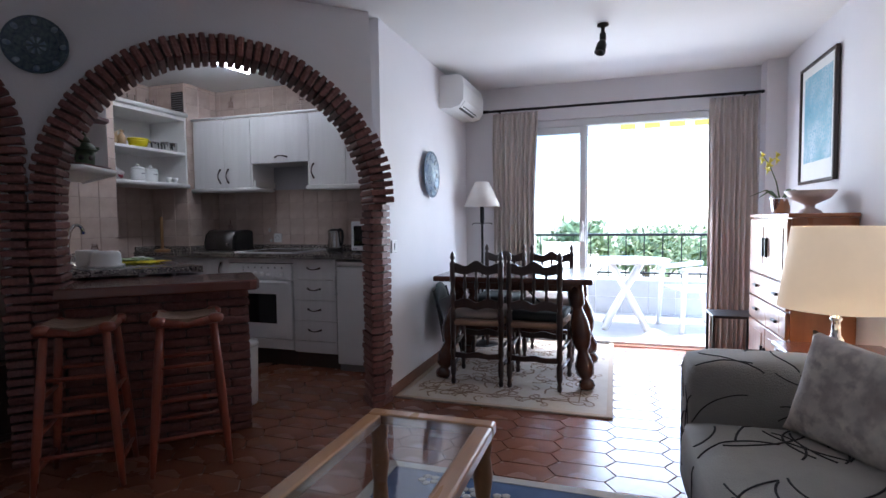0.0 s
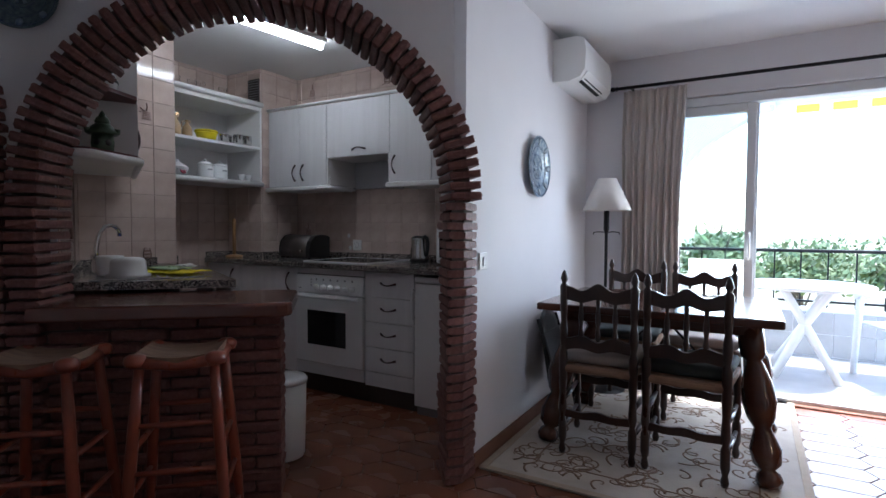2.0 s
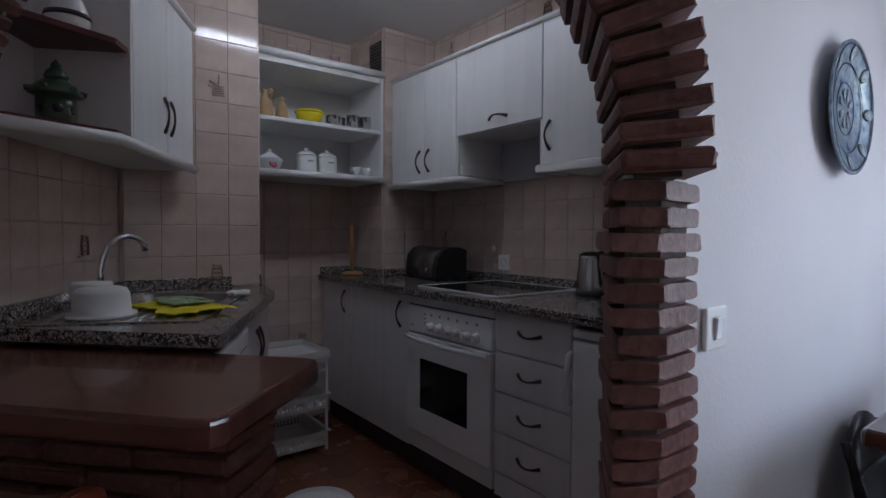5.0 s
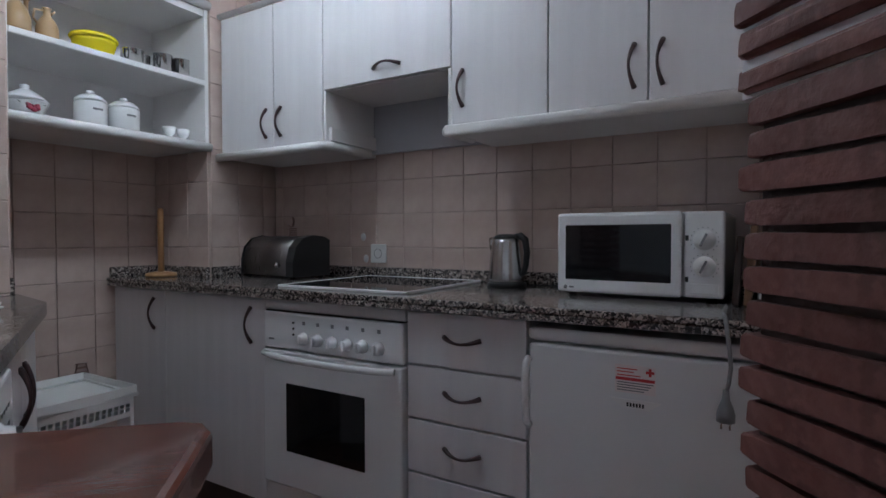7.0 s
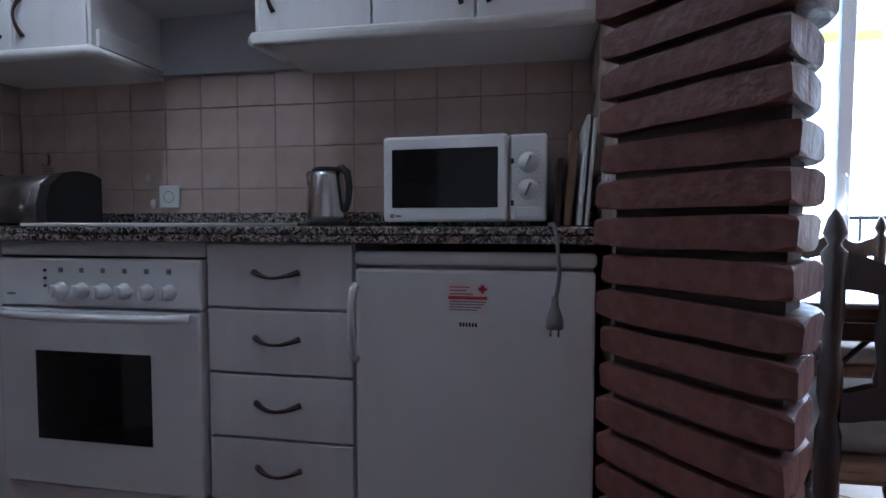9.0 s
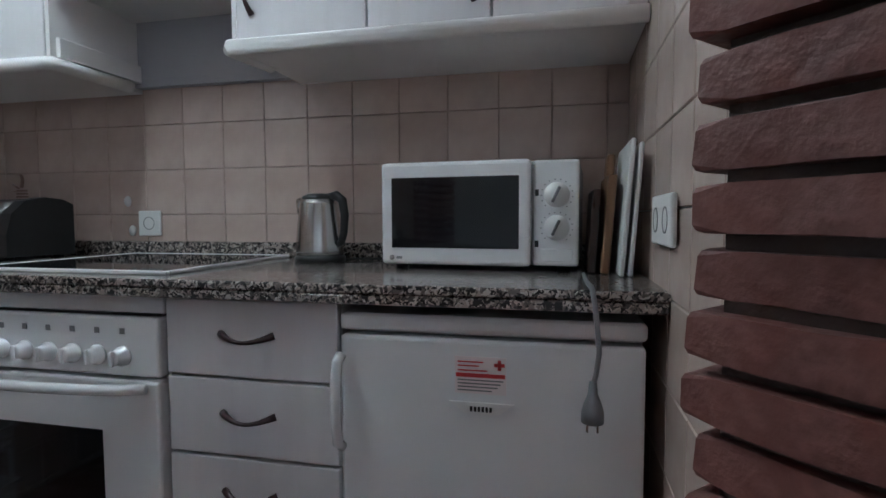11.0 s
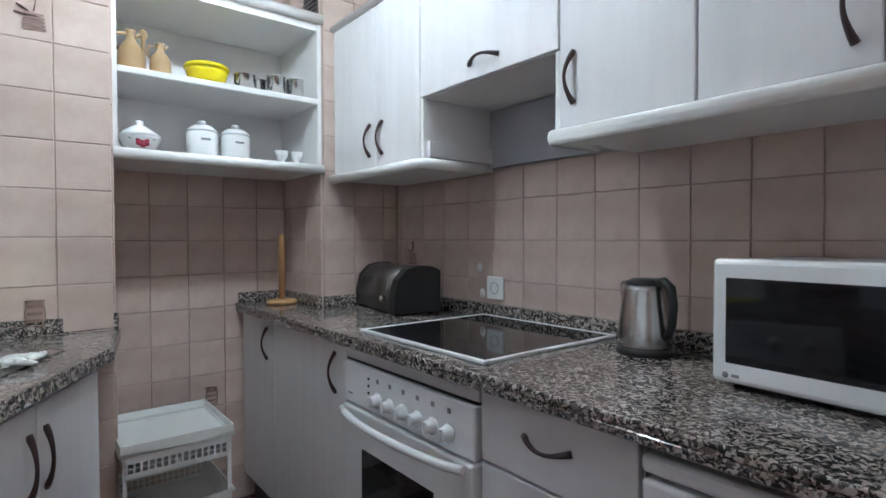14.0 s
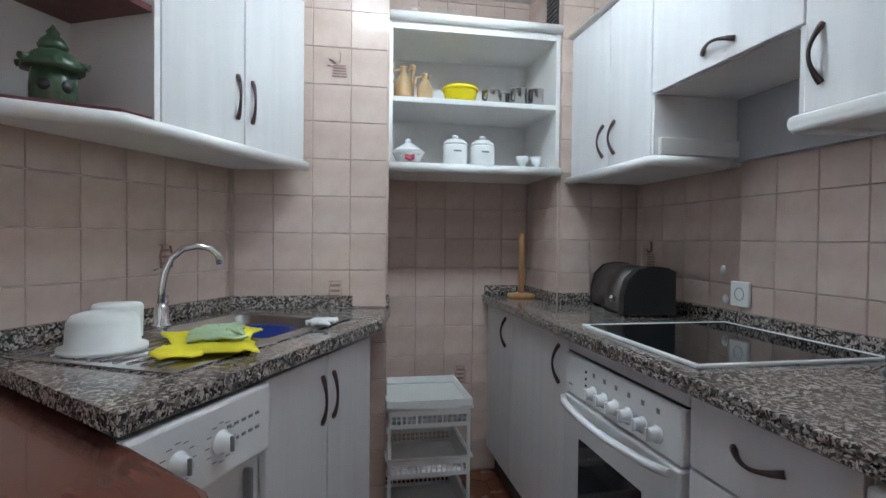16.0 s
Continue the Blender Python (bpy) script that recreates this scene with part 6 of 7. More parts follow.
sofa = thing("sofa", pose(3.22, -2.85, 0), "grey sofa with a dark curved-line pattern", "sofa")
sofa_lines = random.Random(17)
for name, box, r, puff, faces in (
        ("base", (0.02, 0.95, 0.0, 1.62, 0.05, 0.26), 0.04, 0.0, ("x",)),
        ("seat_cushion", (-0.03, 0.72, 0.62, 1.36, 0.25, 0.43), 0.055, 0.03, ("z", "x")),
        ("seat_cushion", (-0.03, 0.72, -0.13, 0.61, 0.25, 0.43), 0.055, 0.03, ("z",)),
        ("arm", (0.0, 0.90, 1.34, 1.64, 0.06, 0.625), 0.065, 0.01, ("y", "z", "x")),
        ("backrest", (0.70, 0.98, 0.0, 1.40, 0.25, 0.80), 0.10, 0.02, ("x",))):
    form = soft_box(*box, r, puff)
    skin = BVHTree.FromBMesh(form)
    cover = part(name, form, M_SOFA, sofa, "", None, True)
    x0, x1, y0, y1, z0, z1 = box
    for f in faces:
        (u0, u1), (v0, v1), way = {"z": ((x0, x1), (y0, y1), (0, 0, -1)), "x": ((y0, y1), (z0, z1), (1, 0, 0)), "y": ((x0, x1), (z0, z1), (0, 1, 0))}[f]
        for _ in range(max(3, int((u1 - u0) * (v1 - v0) * 62))):
            u, v, a = sofa_lines.uniform(u0, u1), sofa_lines.uniform(v0, v1), sofa_lines.uniform(0, 6.28)
            bend, pts = sofa_lines.choice((-1, 1)) * sofa_lines.uniform(0.03, 0.13), []
            for _ in range(sofa_lines.randint(14, 22)):
                a += bend
                u, v = u + 0.017 * math.cos(a), v + 0.017 * math.sin(a)
                if not (u0 + 0.012 < u < u1 - 0.012 and v0 + 0.012 < v < v1 - 0.012):
                    break
                eye = {"z": (u, v, z1 + 0.3), "x": (x0 - 0.3, u, v), "y": (u, y0 - 0.3, v)}[f]
                spot, normal, _, _ = skin.ray_cast(Vector(eye), Vector(way))
                if spot is None:
                    break
                pts.append(tuple(spot + normal * 0.0012))
            if len(pts) > 8:
                part("pattern_line", bm_tube(pts, 0.0034, 6, None, 0.6), M_SOFAL, cover, "dark woven line")
M_PILLOW = mat("floral_pillow", (0.80, 0.73, 0.64), 0.95, spot=(0.34, 0.30, 0.30), scale=9, amount=0.75, bump=0.3, bscale=24, fine=(0.44, 0.38, 0.35))


def pillow(w, h, t):
    """A stuffed square cushion with drawn-out corners, upright in the x-z plane."""
    bm = bmesh.new()
    n = 20
    sides = []
    for side in (-1, 1):
        g = {}
        for j in range(n + 1):
            for i in range(n + 1):
                u, v = i / n * 2 - 1, j / n * 2 - 1
                pinch = 1 - 0.07 * (1 - u * u) * (1 if abs(v) > 0.99 else v * v), 1 - 0.07 * (1 - v * v) * (1 if abs(u) > 0.99 else u * u)
                fat = t * ((1 - u ** 4) * (1 - v ** 4)) ** 0.55 * (1 + 0.12 * noise.noise(Vector((u * 2, v * 2, side))))
                g[i, j] = bm.verts.new((u * w * pinch[1], side * fat, v * h * pinch[0]))
        for j in range(n):
            for i in range(n):
                bm.faces.new((g[i, j], g[i + 1, j], g[i + 1, j + 1], g[i, j + 1]))
        sides.append(g)
    bmesh.ops.remove_doubles(bm, verts=bm.verts, dist=1e-4)
    return bm


solid("cushion", bm_turn(pillow(0.225, 0.165, 0.065), pose(3.660, -1.760, 0.590, -14, 6, -54)), M_PILLOW, "cream cushion with a faded grey flower print on the sofa", "cushion", None, "", True)

# side table and lit lamp beside the sofa
stb = thing("side_table", pose(3.90, -0.88, 0), "dark wooden side table behind the sofa arm", "table")
part("tabletop", bm_box(-0.22, 0.22, -0.22, 0.22, 0.52, 0.545, 0.006), M_TABLEWOOD, stb)
for x in (-0.19, 0.19):
    for y in (-0.19, 0.19):
        part("leg", bm_box(x - 0.018, x + 0.018, y - 0.018, y + 0.018, 0, 0.519), M_TABLEWOOD, stb)
tl = thing("table_lamp", pose(3.86, -0.90, 0.545), "lit table lamp with a cream shade and glass base", "lamp")
part("base", bm_lathe([(0.065, 0), (0.065, 0.01), (0.03, 0.02), (0.018, 0.04), (0.032, 0.06), (0.018, 0.085), (0.015, 0.14), (0.024, 0.155), (0.010, 0.17), (0.008, 0.26), (0, 0.26)], 20), M_CHROME, tl)
M_LSHADE = mat("glowing_shade", (0.85, 0.74, 0.60), 0.9, scale=30, amount=0.1)
ls = M_LSHADE.node_tree.nodes["Principled BSDF"]
ls.inputs["Transmission Weight"].default_value = 0.0
ls.inputs["Subsurface Weight"].default_value = 0.0
part("shade", bm_lathe([(0.215, 0.20), (0.168, 0.545), (0.166, 0.545), (0.213, 0.20)], 40), M_LSHADE, tl, "cream fabric shade with a glow of its own")
M_BULB = glow("bulb_glow", (1.0, 0.72, 0.42), 400.0 * WARM)
part("bulb", bm_lathe([(0.012, 0.255), (0.030, 0.30), (0.032, 0.33), (0.02, 0.355), (0, 0.362)], 14), M_BULB, tl, "glowing bulb")
# opaque shade emits by itself, in place of bulb light through the cloth
ls.inputs["Emission Color"].default_value = (1.0, 0.72, 0.45, 1)
ls.inputs["Emission Strength"].default_value = 0.75 * WARM

# cabinet with doors and drawers by the right wall
cb = thing("drawer_cabinet", pose(3.89, 0.28, 0), "cherry wood cabinet with doors and drawers", "cabinet")
part("body", bm_box(0.012, 0.322, -0.42, 0.42, 0.02, 1.125), M_CHERRY, cb)
part("top", bm_box(-0.012, 0.325, -0.435, 0.435, 1.126, 1.150, 0.006, 2), M_CHERRY, cb)
for z0, z1, two in ((0.76, 1.12, True), (0.60, 0.75, False), (0.44, 0.59, False), (0.06, 0.43, True)):
    for a, b in (((-0.415, -0.003), (0.003, 0.415)) if two else ((-0.415, 0.415),)):
        f = part("door" if two else "drawer", bm_box(-0.010, 0.011, a, b, z0, z1, 0.004), M_CHERRY, cb)
        if two:
            part("panel", bm_box(-0.014, -0.010, a + 0.07, b - 0.07, z0 + 0.07, z1 - 0.05, 0.002), M_CHERRY, f)
            part("knob", bm_box(-0.030, -0.014, (b - 0.04) if a < 0 else (a + 0.02), (b - 0.02) if a < 0 else (a + 0.04), (z0 + z1) / 2 - 0.06, (z0 + z1) / 2 + 0.06, 0.003), M_IRON, f, "dark iron pull")
        else:
            for y in (-0.22, 0.22):
                part("pull", bm_box(-0.028, -0.010, y - 0.04, y + 0.04, (z0 + z1) / 2 - 0.008, (z0 + z1) / 2 + 0.008, 0.003), M_IRON, f, "dark iron pull")
op = thing("orchid", pose(3.98, 0.38, 1.152), "yellow orchid in a glass pot on the cabinet", "plant")
part("pot", bm_lathe([(0.045, 0), (0.05, 0.01), (0.06, 0.09), (0.064, 0.10), (0.056, 0.10), (0.046, 0.015), (0, 0.012)], 20), M_CHROME, op)
M_STEM = mat("stem_green", (0.06, 0.10, 0.03), 0.6, scale=20)
part("stem", bm_tube([(0, 0, 0.05), (-0.02, 0.03, 0.20), (-0.05, 0.08, 0.32), (-0.08, 0.10, 0.38)], [0.005, 0.004, 0.003, 0.002], 6), M_STEM, op)
for a, l in ((0.3, 0.16), (2.0, 0.20), (3.6, 0.22), (5.0, 0.15)):
    part("leaf", bm_tube([(0, 0, 0.08), (l * 0.5 * math.cos(a), l * 0.5 * math.sin(a), 0.15), (l * math.cos(a), l * math.sin(a), 0.11)], [0.006, 0.016, 0.002], 6, None, 0.2), M_STEM, op)
M_ORCH = mat("orchid_yellow", (0.72, 0.62, 0.06), 0.6, scale=30, amount=0.4)
for x, y, z in ((-0.05, 0.08, 0.33), (-0.09, 0.11, 0.37), (-0.02, 0.05, 0.36), (-0.07, 0.06, 0.30)):
    pet = bmesh.new()
    for k in range(5):
        a = k * 1.2566
        bm_tube([(x, y, z), (x + 0.006, y + 0.03 * math.cos(a), z + 0.03 * math.sin(a)), (x, y + 0.045 * math.cos(a), z + 0.045 * math.sin(a))], [0.004, 0.016, 0.003], 6, pet, 0.3)
    part("flower", pet, M_ORCH, op)
bw = thing("footed_bowl", pose(4.06, 0.12, 1.152), "pale pink footed ceramic bowl on the cabinet", "bowl")
M_PINKC = mat("pink_ceramic", (0.62, 0.50, 0.46), 0.35, scale=14, amount=0.4)
part("body", bm_lathe([(0.065, 0), (0.06, 0.01), (0.025, 0.03), (0.03, 0.05), (0.10, 0.085), (0.135, 0.13), (0.130, 0.132), (0.09, 0.092), (0, 0.075)], 28), M_PINKC, bw)
bt_ = thing("side_table", pose(3.80, 0.86, 0), "small black metal side table by the curtain", "table")
part("tabletop", bm_box(-0.15, 0.15, -0.15, 0.15, 0.40, 0.42, 0.004), M_BLACKPL, bt_)
for x in (-0.14, 0.14):
    for y in (-0.14, 0.14):
        part("leg", bm_box(x - 0.009, x + 0.009, y - 0.009, y + 0.009, 0, 0.40), M_IRON, bt_)

pc = thing("framed_picture", pose(4.216, 0.50, 1.745, 0, 0, -90), "framed blue and white seascape painting", "painting")
M_SEA = mat("sea_paint", (0.10, 0.32, 0.42), 0.5, spot=(0.55, 0.62, 0.66), scale=4, amount=0.95, fine=(0.20, 0.42, 0.52))
M_MAT = mat("mount_board", (0.78, 0.77, 0.74), 0.7, scale=6, amount=0.2)
fw, fh = 0.315, 0.395
fb = bm_box(-fw, fw, -0.025, 0, -fh, -fh + 0.02, 0.003)
bm_box(-fw, fw, -0.025, 0, fh - 0.02, fh, 0.003, 1, fb)
bm_box(-fw, -fw + 0.02, -0.025, 0, -fh + 0.02, fh - 0.02, 0.003, 1, fb)
bm_box(fw - 0.02, fw, -0.025, 0, -fh + 0.02, fh - 0.02, 0.003, 1, fb)
part("frame", fb, M_DARKWOOD, pc)
part("mount", bm_box(-fw + 0.02, fw - 0.02, -0.012, 0, -fh + 0.02, fh - 0.02), M_MAT, pc)
part("canvas", bm_box(-fw + 0.075, fw - 0.075, -0.014, -0.0122, -fh + 0.14, fh - 0.08), M_SEA, pc, "blue and white seascape")

spt = thing("spotlight", pose(2.89, 0.0, CEIL), "small dark adjustable ceiling spotlight", "spotlight")
part("rose", bm_lathe([(0.02, -0.10), (0.02, -0.06), (0.012, -0.05), (0.012, -0.02), (0.035, -0.012), (0.035, 0), (0, 0)], 16), M_IRON, spt)
part("head", bm_turn(bm_lathe([(0.018, 0), (0.030, 0.03), (0.034, 0.09), (0.028, 0.09), (0, 0.03)], 18), pose(0, 0, -0.10, 160, 12, 0)), M_IRON, spt)

# hallway: chest and candle holder
CH = SINK @ pose(-0.30, -0.14, 0) @ pose(0, 0, 0, 0, 0, 180)
chest = thing("wooden_chest", CH, "dark stained wooden chest against the hallway wall", "chest")
part("body", bm_box(-0.95, 0.55, 0.004, 0.36, 0.03, 0.40, 0.006), M_DARKWOOD, chest)
part("lid", bm_box(-0.97, 0.57, 0.002, 0.38, 0.401, 0.43, 0.008, 2), M_DARKWOOD, chest)
part("foot_rail", bm_box(-0.95, 0.55, 0.02, 0.34, 0.0, 0.03), M_DARKWOOD, chest)
for x in (-0.7, -0.2, 0.3):
    part("panel", bm_box(x - 0.18, x + 0.18, 0.361, 0.370, 0.10, 0.34, 0.004), M_DARKWOOD, chest)
cand = thing("candle_holder", CH @ pose(-0.33, 0.19, 0.43), "black carved candle holder with a cream candle", "candle holder")
part("base", bm_lathe([(0.085, 0), (0.085, 0.03), (0.065, 0.045), (0.06, 0.09), (0.04, 0.11), (0, 0.11)], 20), M_BLACKPL, cand)
for s in (0, 1):
    part("twist", bm_tube([(0.032 * math.cos(t * 0.7 + s * 3.14), 0.032 * math.sin(t * 0.7 + s * 3.14), 0.10 + 0.016 * t) for t in range(15)], 0.016, 8), M_BLACKPL, cand)
part("cup", bm_lathe([(0.04, 0.32), (0.055, 0.34), (0.055, 0.39), (0.065, 0.40), (0.065, 0.425), (0, 0.425)], 20), M_BLACKPL, cand)
M_WAX = mat("candle_wax", (0.62, 0.50, 0.32), 0.5, scale=10, amount=0.3)
part("candle", bm_lathe([(0.040, 0.425), (0.040, 0.55), (0.034, 0.555), (0, 0.553)], 18), M_WAX, cand, "cream pillar candle")
dp = thing("dried_flowers", CH @ pose(-0.15, 0.18, 0.43), "dark dried flower stems beside the candle", "plant")
for k in range(7):
    a = k * 0.9
    x, y = 0.16 * math.cos(a), 0.10 * math.sin(a)
    part("stem", bm_tube([(0, 0, 0), (x * 0.5, y * 0.5, 0.18), (x, y, 0.26 + 0.02 * k)], 0.003, 5), M_BLACKPL, dp)
    part("bloom", bm_lathe([(0.004, 0), (0.022, 0.015), (0.012, 0.035), (0, 0.04)], 7, None, (x, y, 0.25 + 0.02 * k)), M_BLACKPL, dp)

hs = thing("wall_spotlight", SINK @ pose(-1.500, -0.130, 2.160), "small lit spotlight on the white hallway wall", "spotlight")
part("rose", bm_turn(bm_lathe([(0.030, 0), (0.030, 0.010), (0.010, 0.018), (0.008, 0.045), (0, 0.045)], 16), pose(0, 0, 0, 90, 0, 0)), M_WHITEPL, hs)
part("head", bm_turn(bm_lathe([(0.016, 0.0), (0.024, 0.02), (0.032, 0.07), (0.029, 0.07), (0.020, 0.022), (0, 0.020)], 18), pose(0, -0.050, 0.012, 165, 0, 0)), M_WHITEPL, hs)
part("bulb", bm_lathe([(0.0, -0.078), (0.018, -0.070), (0.026, -0.055), (0.022, -0.040), (0, -0.036)], 14, None, (0, -0.062, 0.012)), glow("spot_glow", (1.0, 0.86, 0.68), 14.0), hs, "glowing spot bulb")

# skirting
M_SKIRT = mat("skirting_tile", (0.20, 0.085, 0.05), 0.35, scale=8, amount=0.6)
setting("baseboard", bm_box(1.6155, 1.626, -0.47, 1.378, 0.0, 0.075, 0.003), M_SKIRT, "terracotta tile skirting")
setting("baseboard_window", bm_box(1.627, 2.02, 1.368, 1.3795, 0.0, 0.075, 0.003), M_SKIRT, "terracotta tile skirting")
setting("baseboard_right", bm_box(4.208, 4.2195, -6.1, 1.19, 0.0, 0.075, 0.003), M_SKIRT, "terracotta tile skirting")


# ---- bricks ----
def brick_mesh(name, w, d, h, seed, material):
    """A hand-made brick, rounded and a little uneven: w along x, d along y, h up."""
    rnd = random.Random(seed)
    bm = bm_box(-w / 2, w / 2, -d / 2, d / 2, -h / 2, h / 2, min(h * 0.24, 0.011), 2)
    for v in bm.verts:
        v.co += Vector((rnd.uniform(-1, 1), rnd.uniform(-1, 1), rnd.uniform(-1, 1))) * 0.003
    return mesh_of(name, bm, material)


def lay(meshes, parent, m, rnd):
    ob = new("brick", rnd.choice(meshes))
    ob.parent = parent
    ob.matrix_basis = m
    return ob


rb = random.Random(4)
ring_bricks = [brick_mesh("brick", 0.106, 0.262, 0.0325, k, M_BRICK) for k in range(6)]
foot_bricks = [brick_mesh("brick", 0.136, 0.262, 0.0325, 10 + k, M_BRICK) for k in range(4)]
ringA = thing("brick_arch", ARCH, "round arch of dark red rough bricks with deep joints", "arch")
N_RING = 58
for i in range(N_RING):
    a = math.pi * (i + 0.5) / N_RING
    r = R_IN + 0.050 + rb.uniform(-0.004, 0.004)
    m = pose(CX + r * math.cos(a), 0.1060 + rb.uniform(-0.006, 0.006), ZS + r * math.sin(a), 0, -math.degrees(a) + rb.uniform(-0.5, 0.5), 0)
    lay(ring_bricks, ringA, m, rb) if i > 8 else lay(foot_bricks, ringA, m @ pose(0.014, 0, 0), rb)
for i in range(29):
    z = (i + 0.5) * ZS / 29
    lay(ring_bricks, ringA, pose(-1.593 + rb.uniform(-0.006, 0.006), 0.1060, z, 0, rb.uniform(-1, 1), rb.uniform(-1.5, 1.5)), rb)
ringB = thing("brick_arch", ARCH, "second arch of dark red rough bricks beside the hallway", "arch")
for i in range(38):
    a = math.pi * (i + 0.5) / 55
    r = 0.75 + rb.uniform(-0.006, 0.006)
    lay(ring_bricks, ringB, pose(-2.445 + r * math.cos(a), 0.1060 + rb.uniform(-0.006, 0.006), 1.45 + r * math.sin(a), 0, -math.degrees(a), 0), rb)
for i in range(34):
    z = (i + 0.5) * 1.45 / 34
    lay(ring_bricks, ringB, pose(-1.703 + rb.uniform(-0.006, 0.006), 0.1060, z, 0, rb.uniform(-1, 1), rb.uniform(-1.5, 1.5)), rb)


def pillar_mesh(seed):
    rnd = random.Random(seed)
    pts = [(1.460, -0.530), (1.598, -0.684), (1.646, -0.622), (1.645, -0.505), (1.555, -0.452)]
    pts = [(x - 1.56 + rnd.uniform(-0.005, 0.005), y + 0.52 + rnd.uniform(-0.005, 0.005)) for x, y in pts]
    line = []
    for i in range(5):
        (xa, ya), (xb, yb) = pts[i], pts[(i + 1) % 5]
        n = 8 if i in (0, 2) else 3
        line += [(xa + (xb - xa) * k / n, ya + (yb - ya) * k / n) for k in range(n)]
    bm = bm_prism(line, -0.0158, 0.0158, 0.0055, 2)
    for v in bm.verts:
        q = Vector((v.co.x * 22, v.co.y * 22, v.co.z * 40 + seed * 7))
        v.co += Vector((noise.noise(q), noise.noise(q + Vector((5, 0, 0))), 0.8 * noise.noise(q + Vector((0, 9, 0))))) * 0.0024
    return mesh_of("brick", bm, M_BRICK)


pillar_bricks = [pillar_mesh(k) for k in range(7)]
pil = thing("brick_pillar", pose(1.56, -0.52, 0), "corner pillar of dark red rough bricks with deep joints", "pillar")
for i in range(30):
    lay(pillar_bricks, pil, pose(rb.uniform(-0.004, 0.004), rb.uniform(-0.004, 0.004), (i + 0.5) * ZS / 30, rb.uniform(-0.8, 0.8), rb.uniform(-0.8, 0.8), rb.uniform(-1, 1)), rb)

bar_bricks = [brick_mesh("brick", 0.205, 0.19, 0.043, 20 + k, M_BRICK) for k in range(5)]
half_bricks = [brick_mesh("brick", 0.10, 0.19, 0.043, 30 + k, M_BRICK) for k in range(3)]
for j in range(16):
    z = (j + 0.5) * 0.778 / 16
    x = -0.700
    if j % 2:
        lay(half_bricks, core, pose(x - 0.05, 0.11, z, 0, rb.uniform(-1, 1), rb.uniform(-1, 1)), rb)
        x -= 0.104
    while x > -1.50:
        lay(bar_bricks, core, pose(x - 0.1025, 0.11 + rb.uniform(-0.004, 0.004), z, rb.uniform(-1, 1), rb.uniform(-0.7, 0.7), 0), rb)
        x -= 0.209

# ---- wall tiles ----
TP = 0.1440
tile_me = mesh_of("tile", bm_turn(bm_box(-0.0711, 0.0711, -0.004, 0.004, -0.0711, 0.0711, 0.002, 1), Matrix()), M_TILE)


def tiles(parent, m, x0, x1, z0, z1, gx, gz):
    """Square tiles in the plane y = 0 of m, facing -y, on a grid through gx and gz; cut ones at the ends get a mesh of their own."""
    cut = {}
    i = math.floor((x0 - gx) / TP)
    while gx + i * TP < x1 - 0.004:
        a, b = max(x0, gx + i * TP), min(x1, gx + (i + 1) * TP)
        k = math.floor((z0 - gz) / TP)
        while gz + k * TP < z1 - 0.004:
            c, d = max(z0, gz + k * TP), min(z1, gz + (k + 1) * TP)
            if b - a > 0.012 and d - c > 0.012:
                key = (round(b - a, 3), round(d - c, 3))
                if key == (round(TP, 3), round(TP, 3)):
                    me = tile_me
                else:
                    if key not in cut:
                        w, h = (b - a) / 2 - 0.0015, (d - c) / 2 - 0.0015
                        cut[key] = mesh_of("tile", bm_box(-w, w, -0.004, 0.004, -h, h, 0.0025, 1), M_TILE)
                    me = cut[key]
                ob = new("tile", me)
                ob.parent = parent
                ob.matrix_basis = m @ pose((a + b) / 2, 0, (c + d) / 2)
            k += 1
        i += 1


GZ = 1.018
own = {o.name: o for o in scene.objects}
tiles(own["wall_oven"], pose(0, 0.574, 0), -0.575, 1.548, 0.88, CEIL, 0.052, GZ)
tiles(own["wall_pilaster"], pose(-0.579, 0, 0, 0, 0, 90), 0.208, 0.57, 0.88, CEIL, 0.208, GZ)
tiles(own["wall_pilaster"], pose(0, 0.201, 0), -0.97, -0.583, 0.0, CEIL, -0.727, GZ)
tiles(own["wall_alcove"], pose(-0.974, 0, 0, 0, 0, 90), -0.54, 0.20, 0.0, CEIL, -0.510, GZ)
tiles(own["wall_pier"], pose(-0.528, -0.84, 0, 0, 0, 89), -0.29, 0.296, 0.0, CEIL, 0.008, GZ + 0.014)
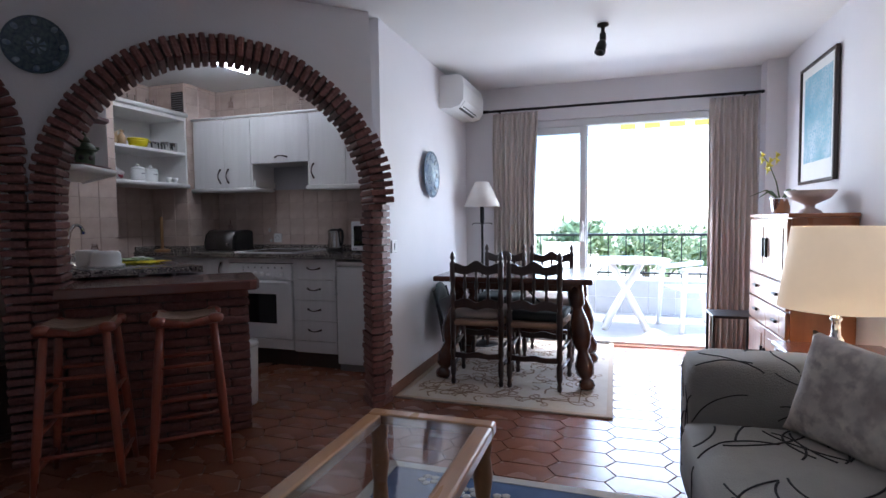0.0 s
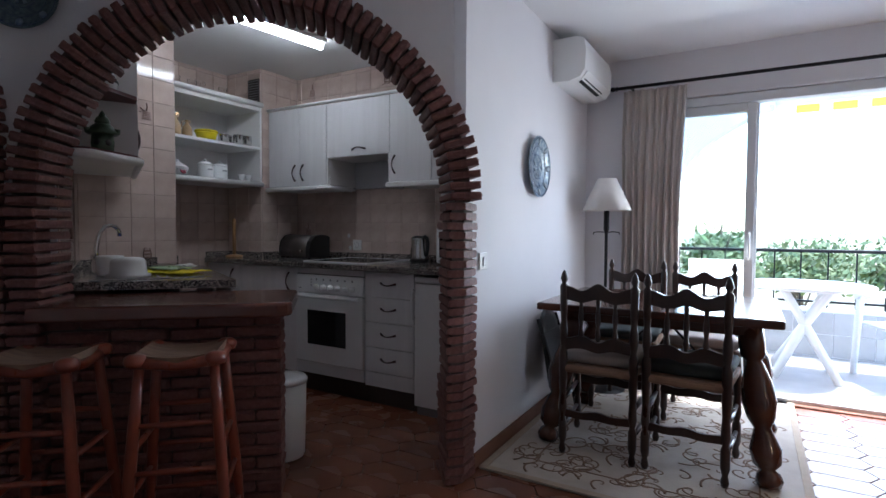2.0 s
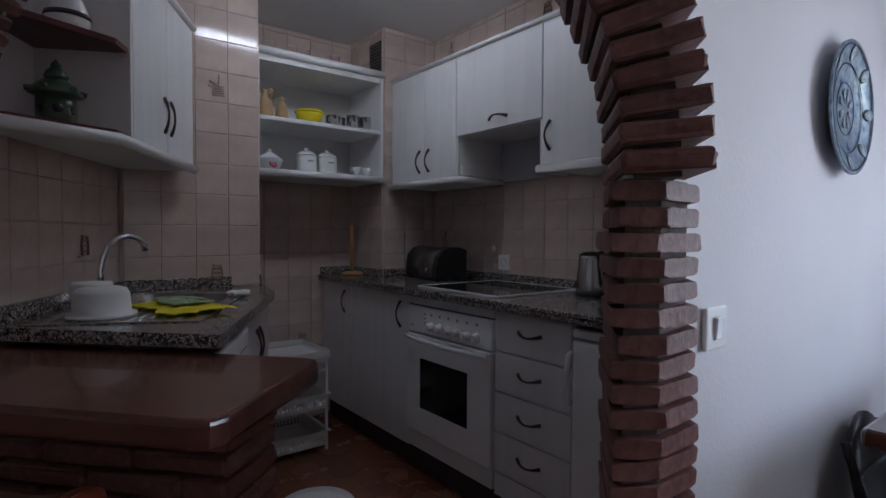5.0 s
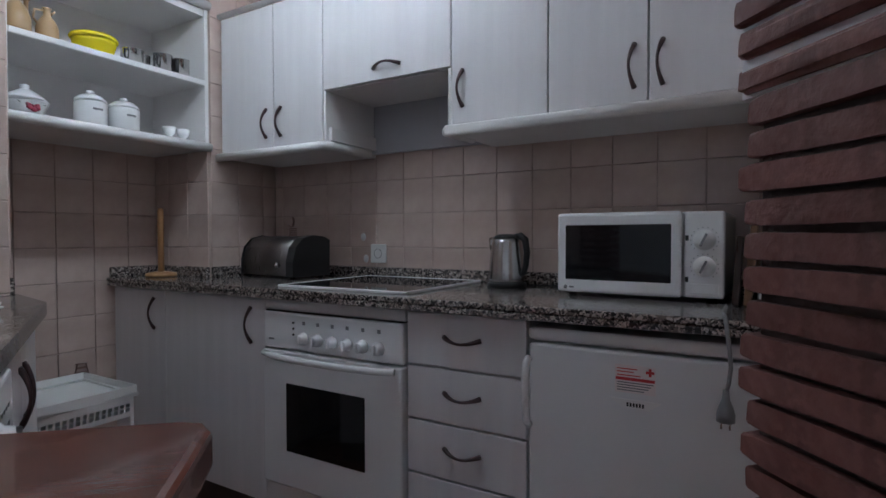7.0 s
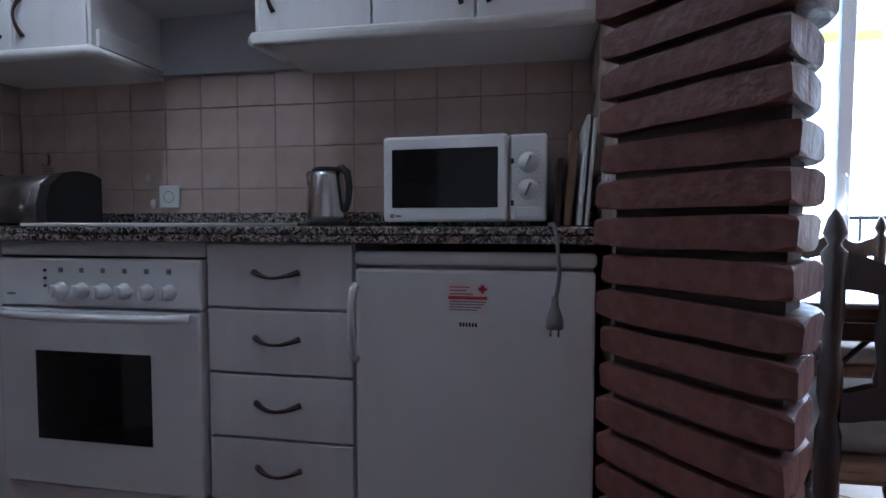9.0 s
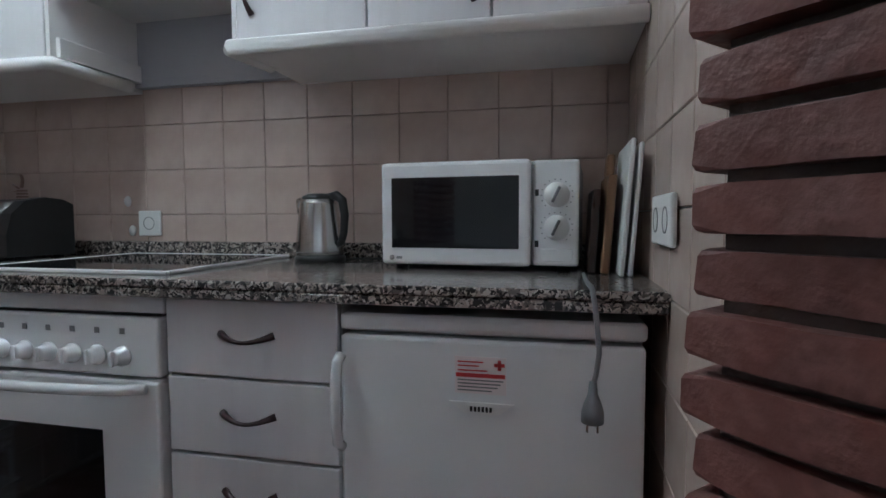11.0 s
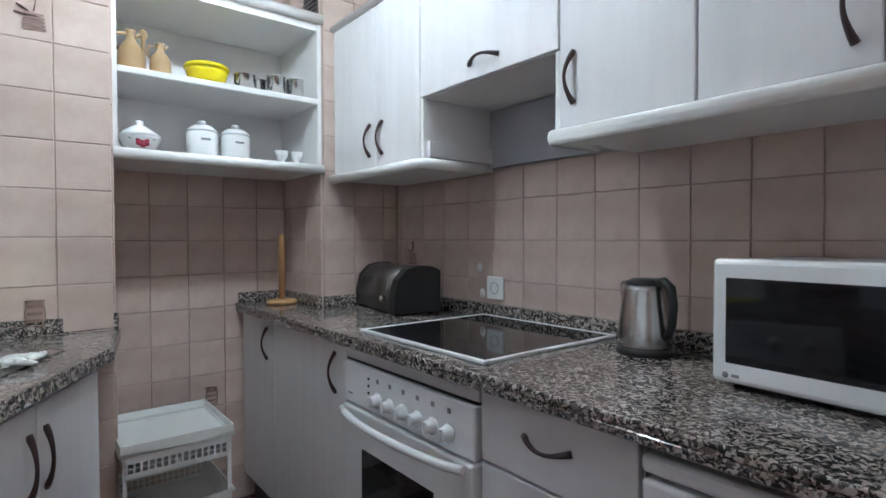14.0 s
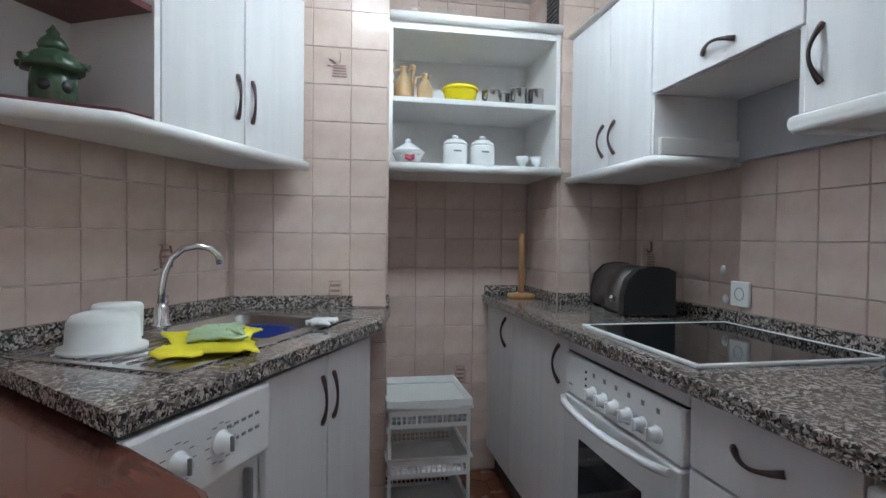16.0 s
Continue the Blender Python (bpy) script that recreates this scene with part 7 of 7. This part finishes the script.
tiles(own["wall_pier"], pose(0, -0.541, 0, 0, 0, 180), 0.53, 0.97, 0.0, CEIL, 0.53, GZ)
tiles(own["wall_sink"], pose(0, -0.006, 0, 0, 0, 180), -1.0, 0.0, 0.0, CEIL, -0.46, GZ + 0.014)
tiles(own["wall_partition"], pose(1.549, 0, 0, 0, 0, -90), -0.57, 0.46, 0.0, CEIL, -0.57, GZ)

# ---- floor tiles: long six-sided terracotta pieces ----
FL, FW, TIP = 0.300, 0.145, 0.045


def hex_tile(g=0.0016):
    a, b = FL / 2 - g, FW / 2 - g
    return [(-a, 0), (-a + TIP, -b), (a - TIP, -b), (a, 0), (a - TIP, b), (-a + TIP, b)]


floor = setting("floor", bm_box(-3.9, 4.35, -6.3, 1.45, -0.03, -0.006), M_FGROUT, "polished terracotta tile floor with pale joints")
floor_me = [mesh_of("tile", bm_prism(hex_tile(), -0.008, 0.0, 0.002, 1), M_TERRA) for _ in range(1)]
rest_v, rest_f = [], []
near = 0
cols = int(8.2 / (FL - TIP)) + 1
rows_n = int(7.7 / FW) + 1
spots = []
for i in range(cols):
    for j in range(rows_n):
        x = -3.8 + i * (FL - TIP)
        y = -6.2 + j * FW + (FW / 2 if i % 2 else 0)
        if y < 1.36 and x < 4.2:
            spots.append((x, y))
spots.sort(key=lambda p: (p[0] - 2.4) ** 2 + ((p[1] + 1.0) * 0.8) ** 2)
for k, (x, y) in enumerate(spots):
    if k < 300:
        o = new("tile", floor_me[0])
        o.parent = floor
        o.matrix_basis = pose(x, y, 0)
    else:
        n0 = len(rest_v)
        h6 = hex_tile()
        rest_v += [(x + a, y + b, -0.008) for a, b in h6] + [(x + a * 0.99, y + b * 0.985, 0.0) for a, b in h6]
        rest_f += [tuple(n0 + 6 + q for q in range(6))] + [(n0 + q, n0 + (q + 1) % 6, n0 + 6 + (q + 1) % 6, n0 + 6 + q) for q in range(6)]
me = bpy.data.meshes.new("tile_field")
me.from_pydata(rest_v, [], rest_f)
me.materials.append(M_TERRA_ISL)
rest = new("tile_field", me)
rest.parent = floor
tagged(rest, "terracotta floor tiles", "", "", "stuff")
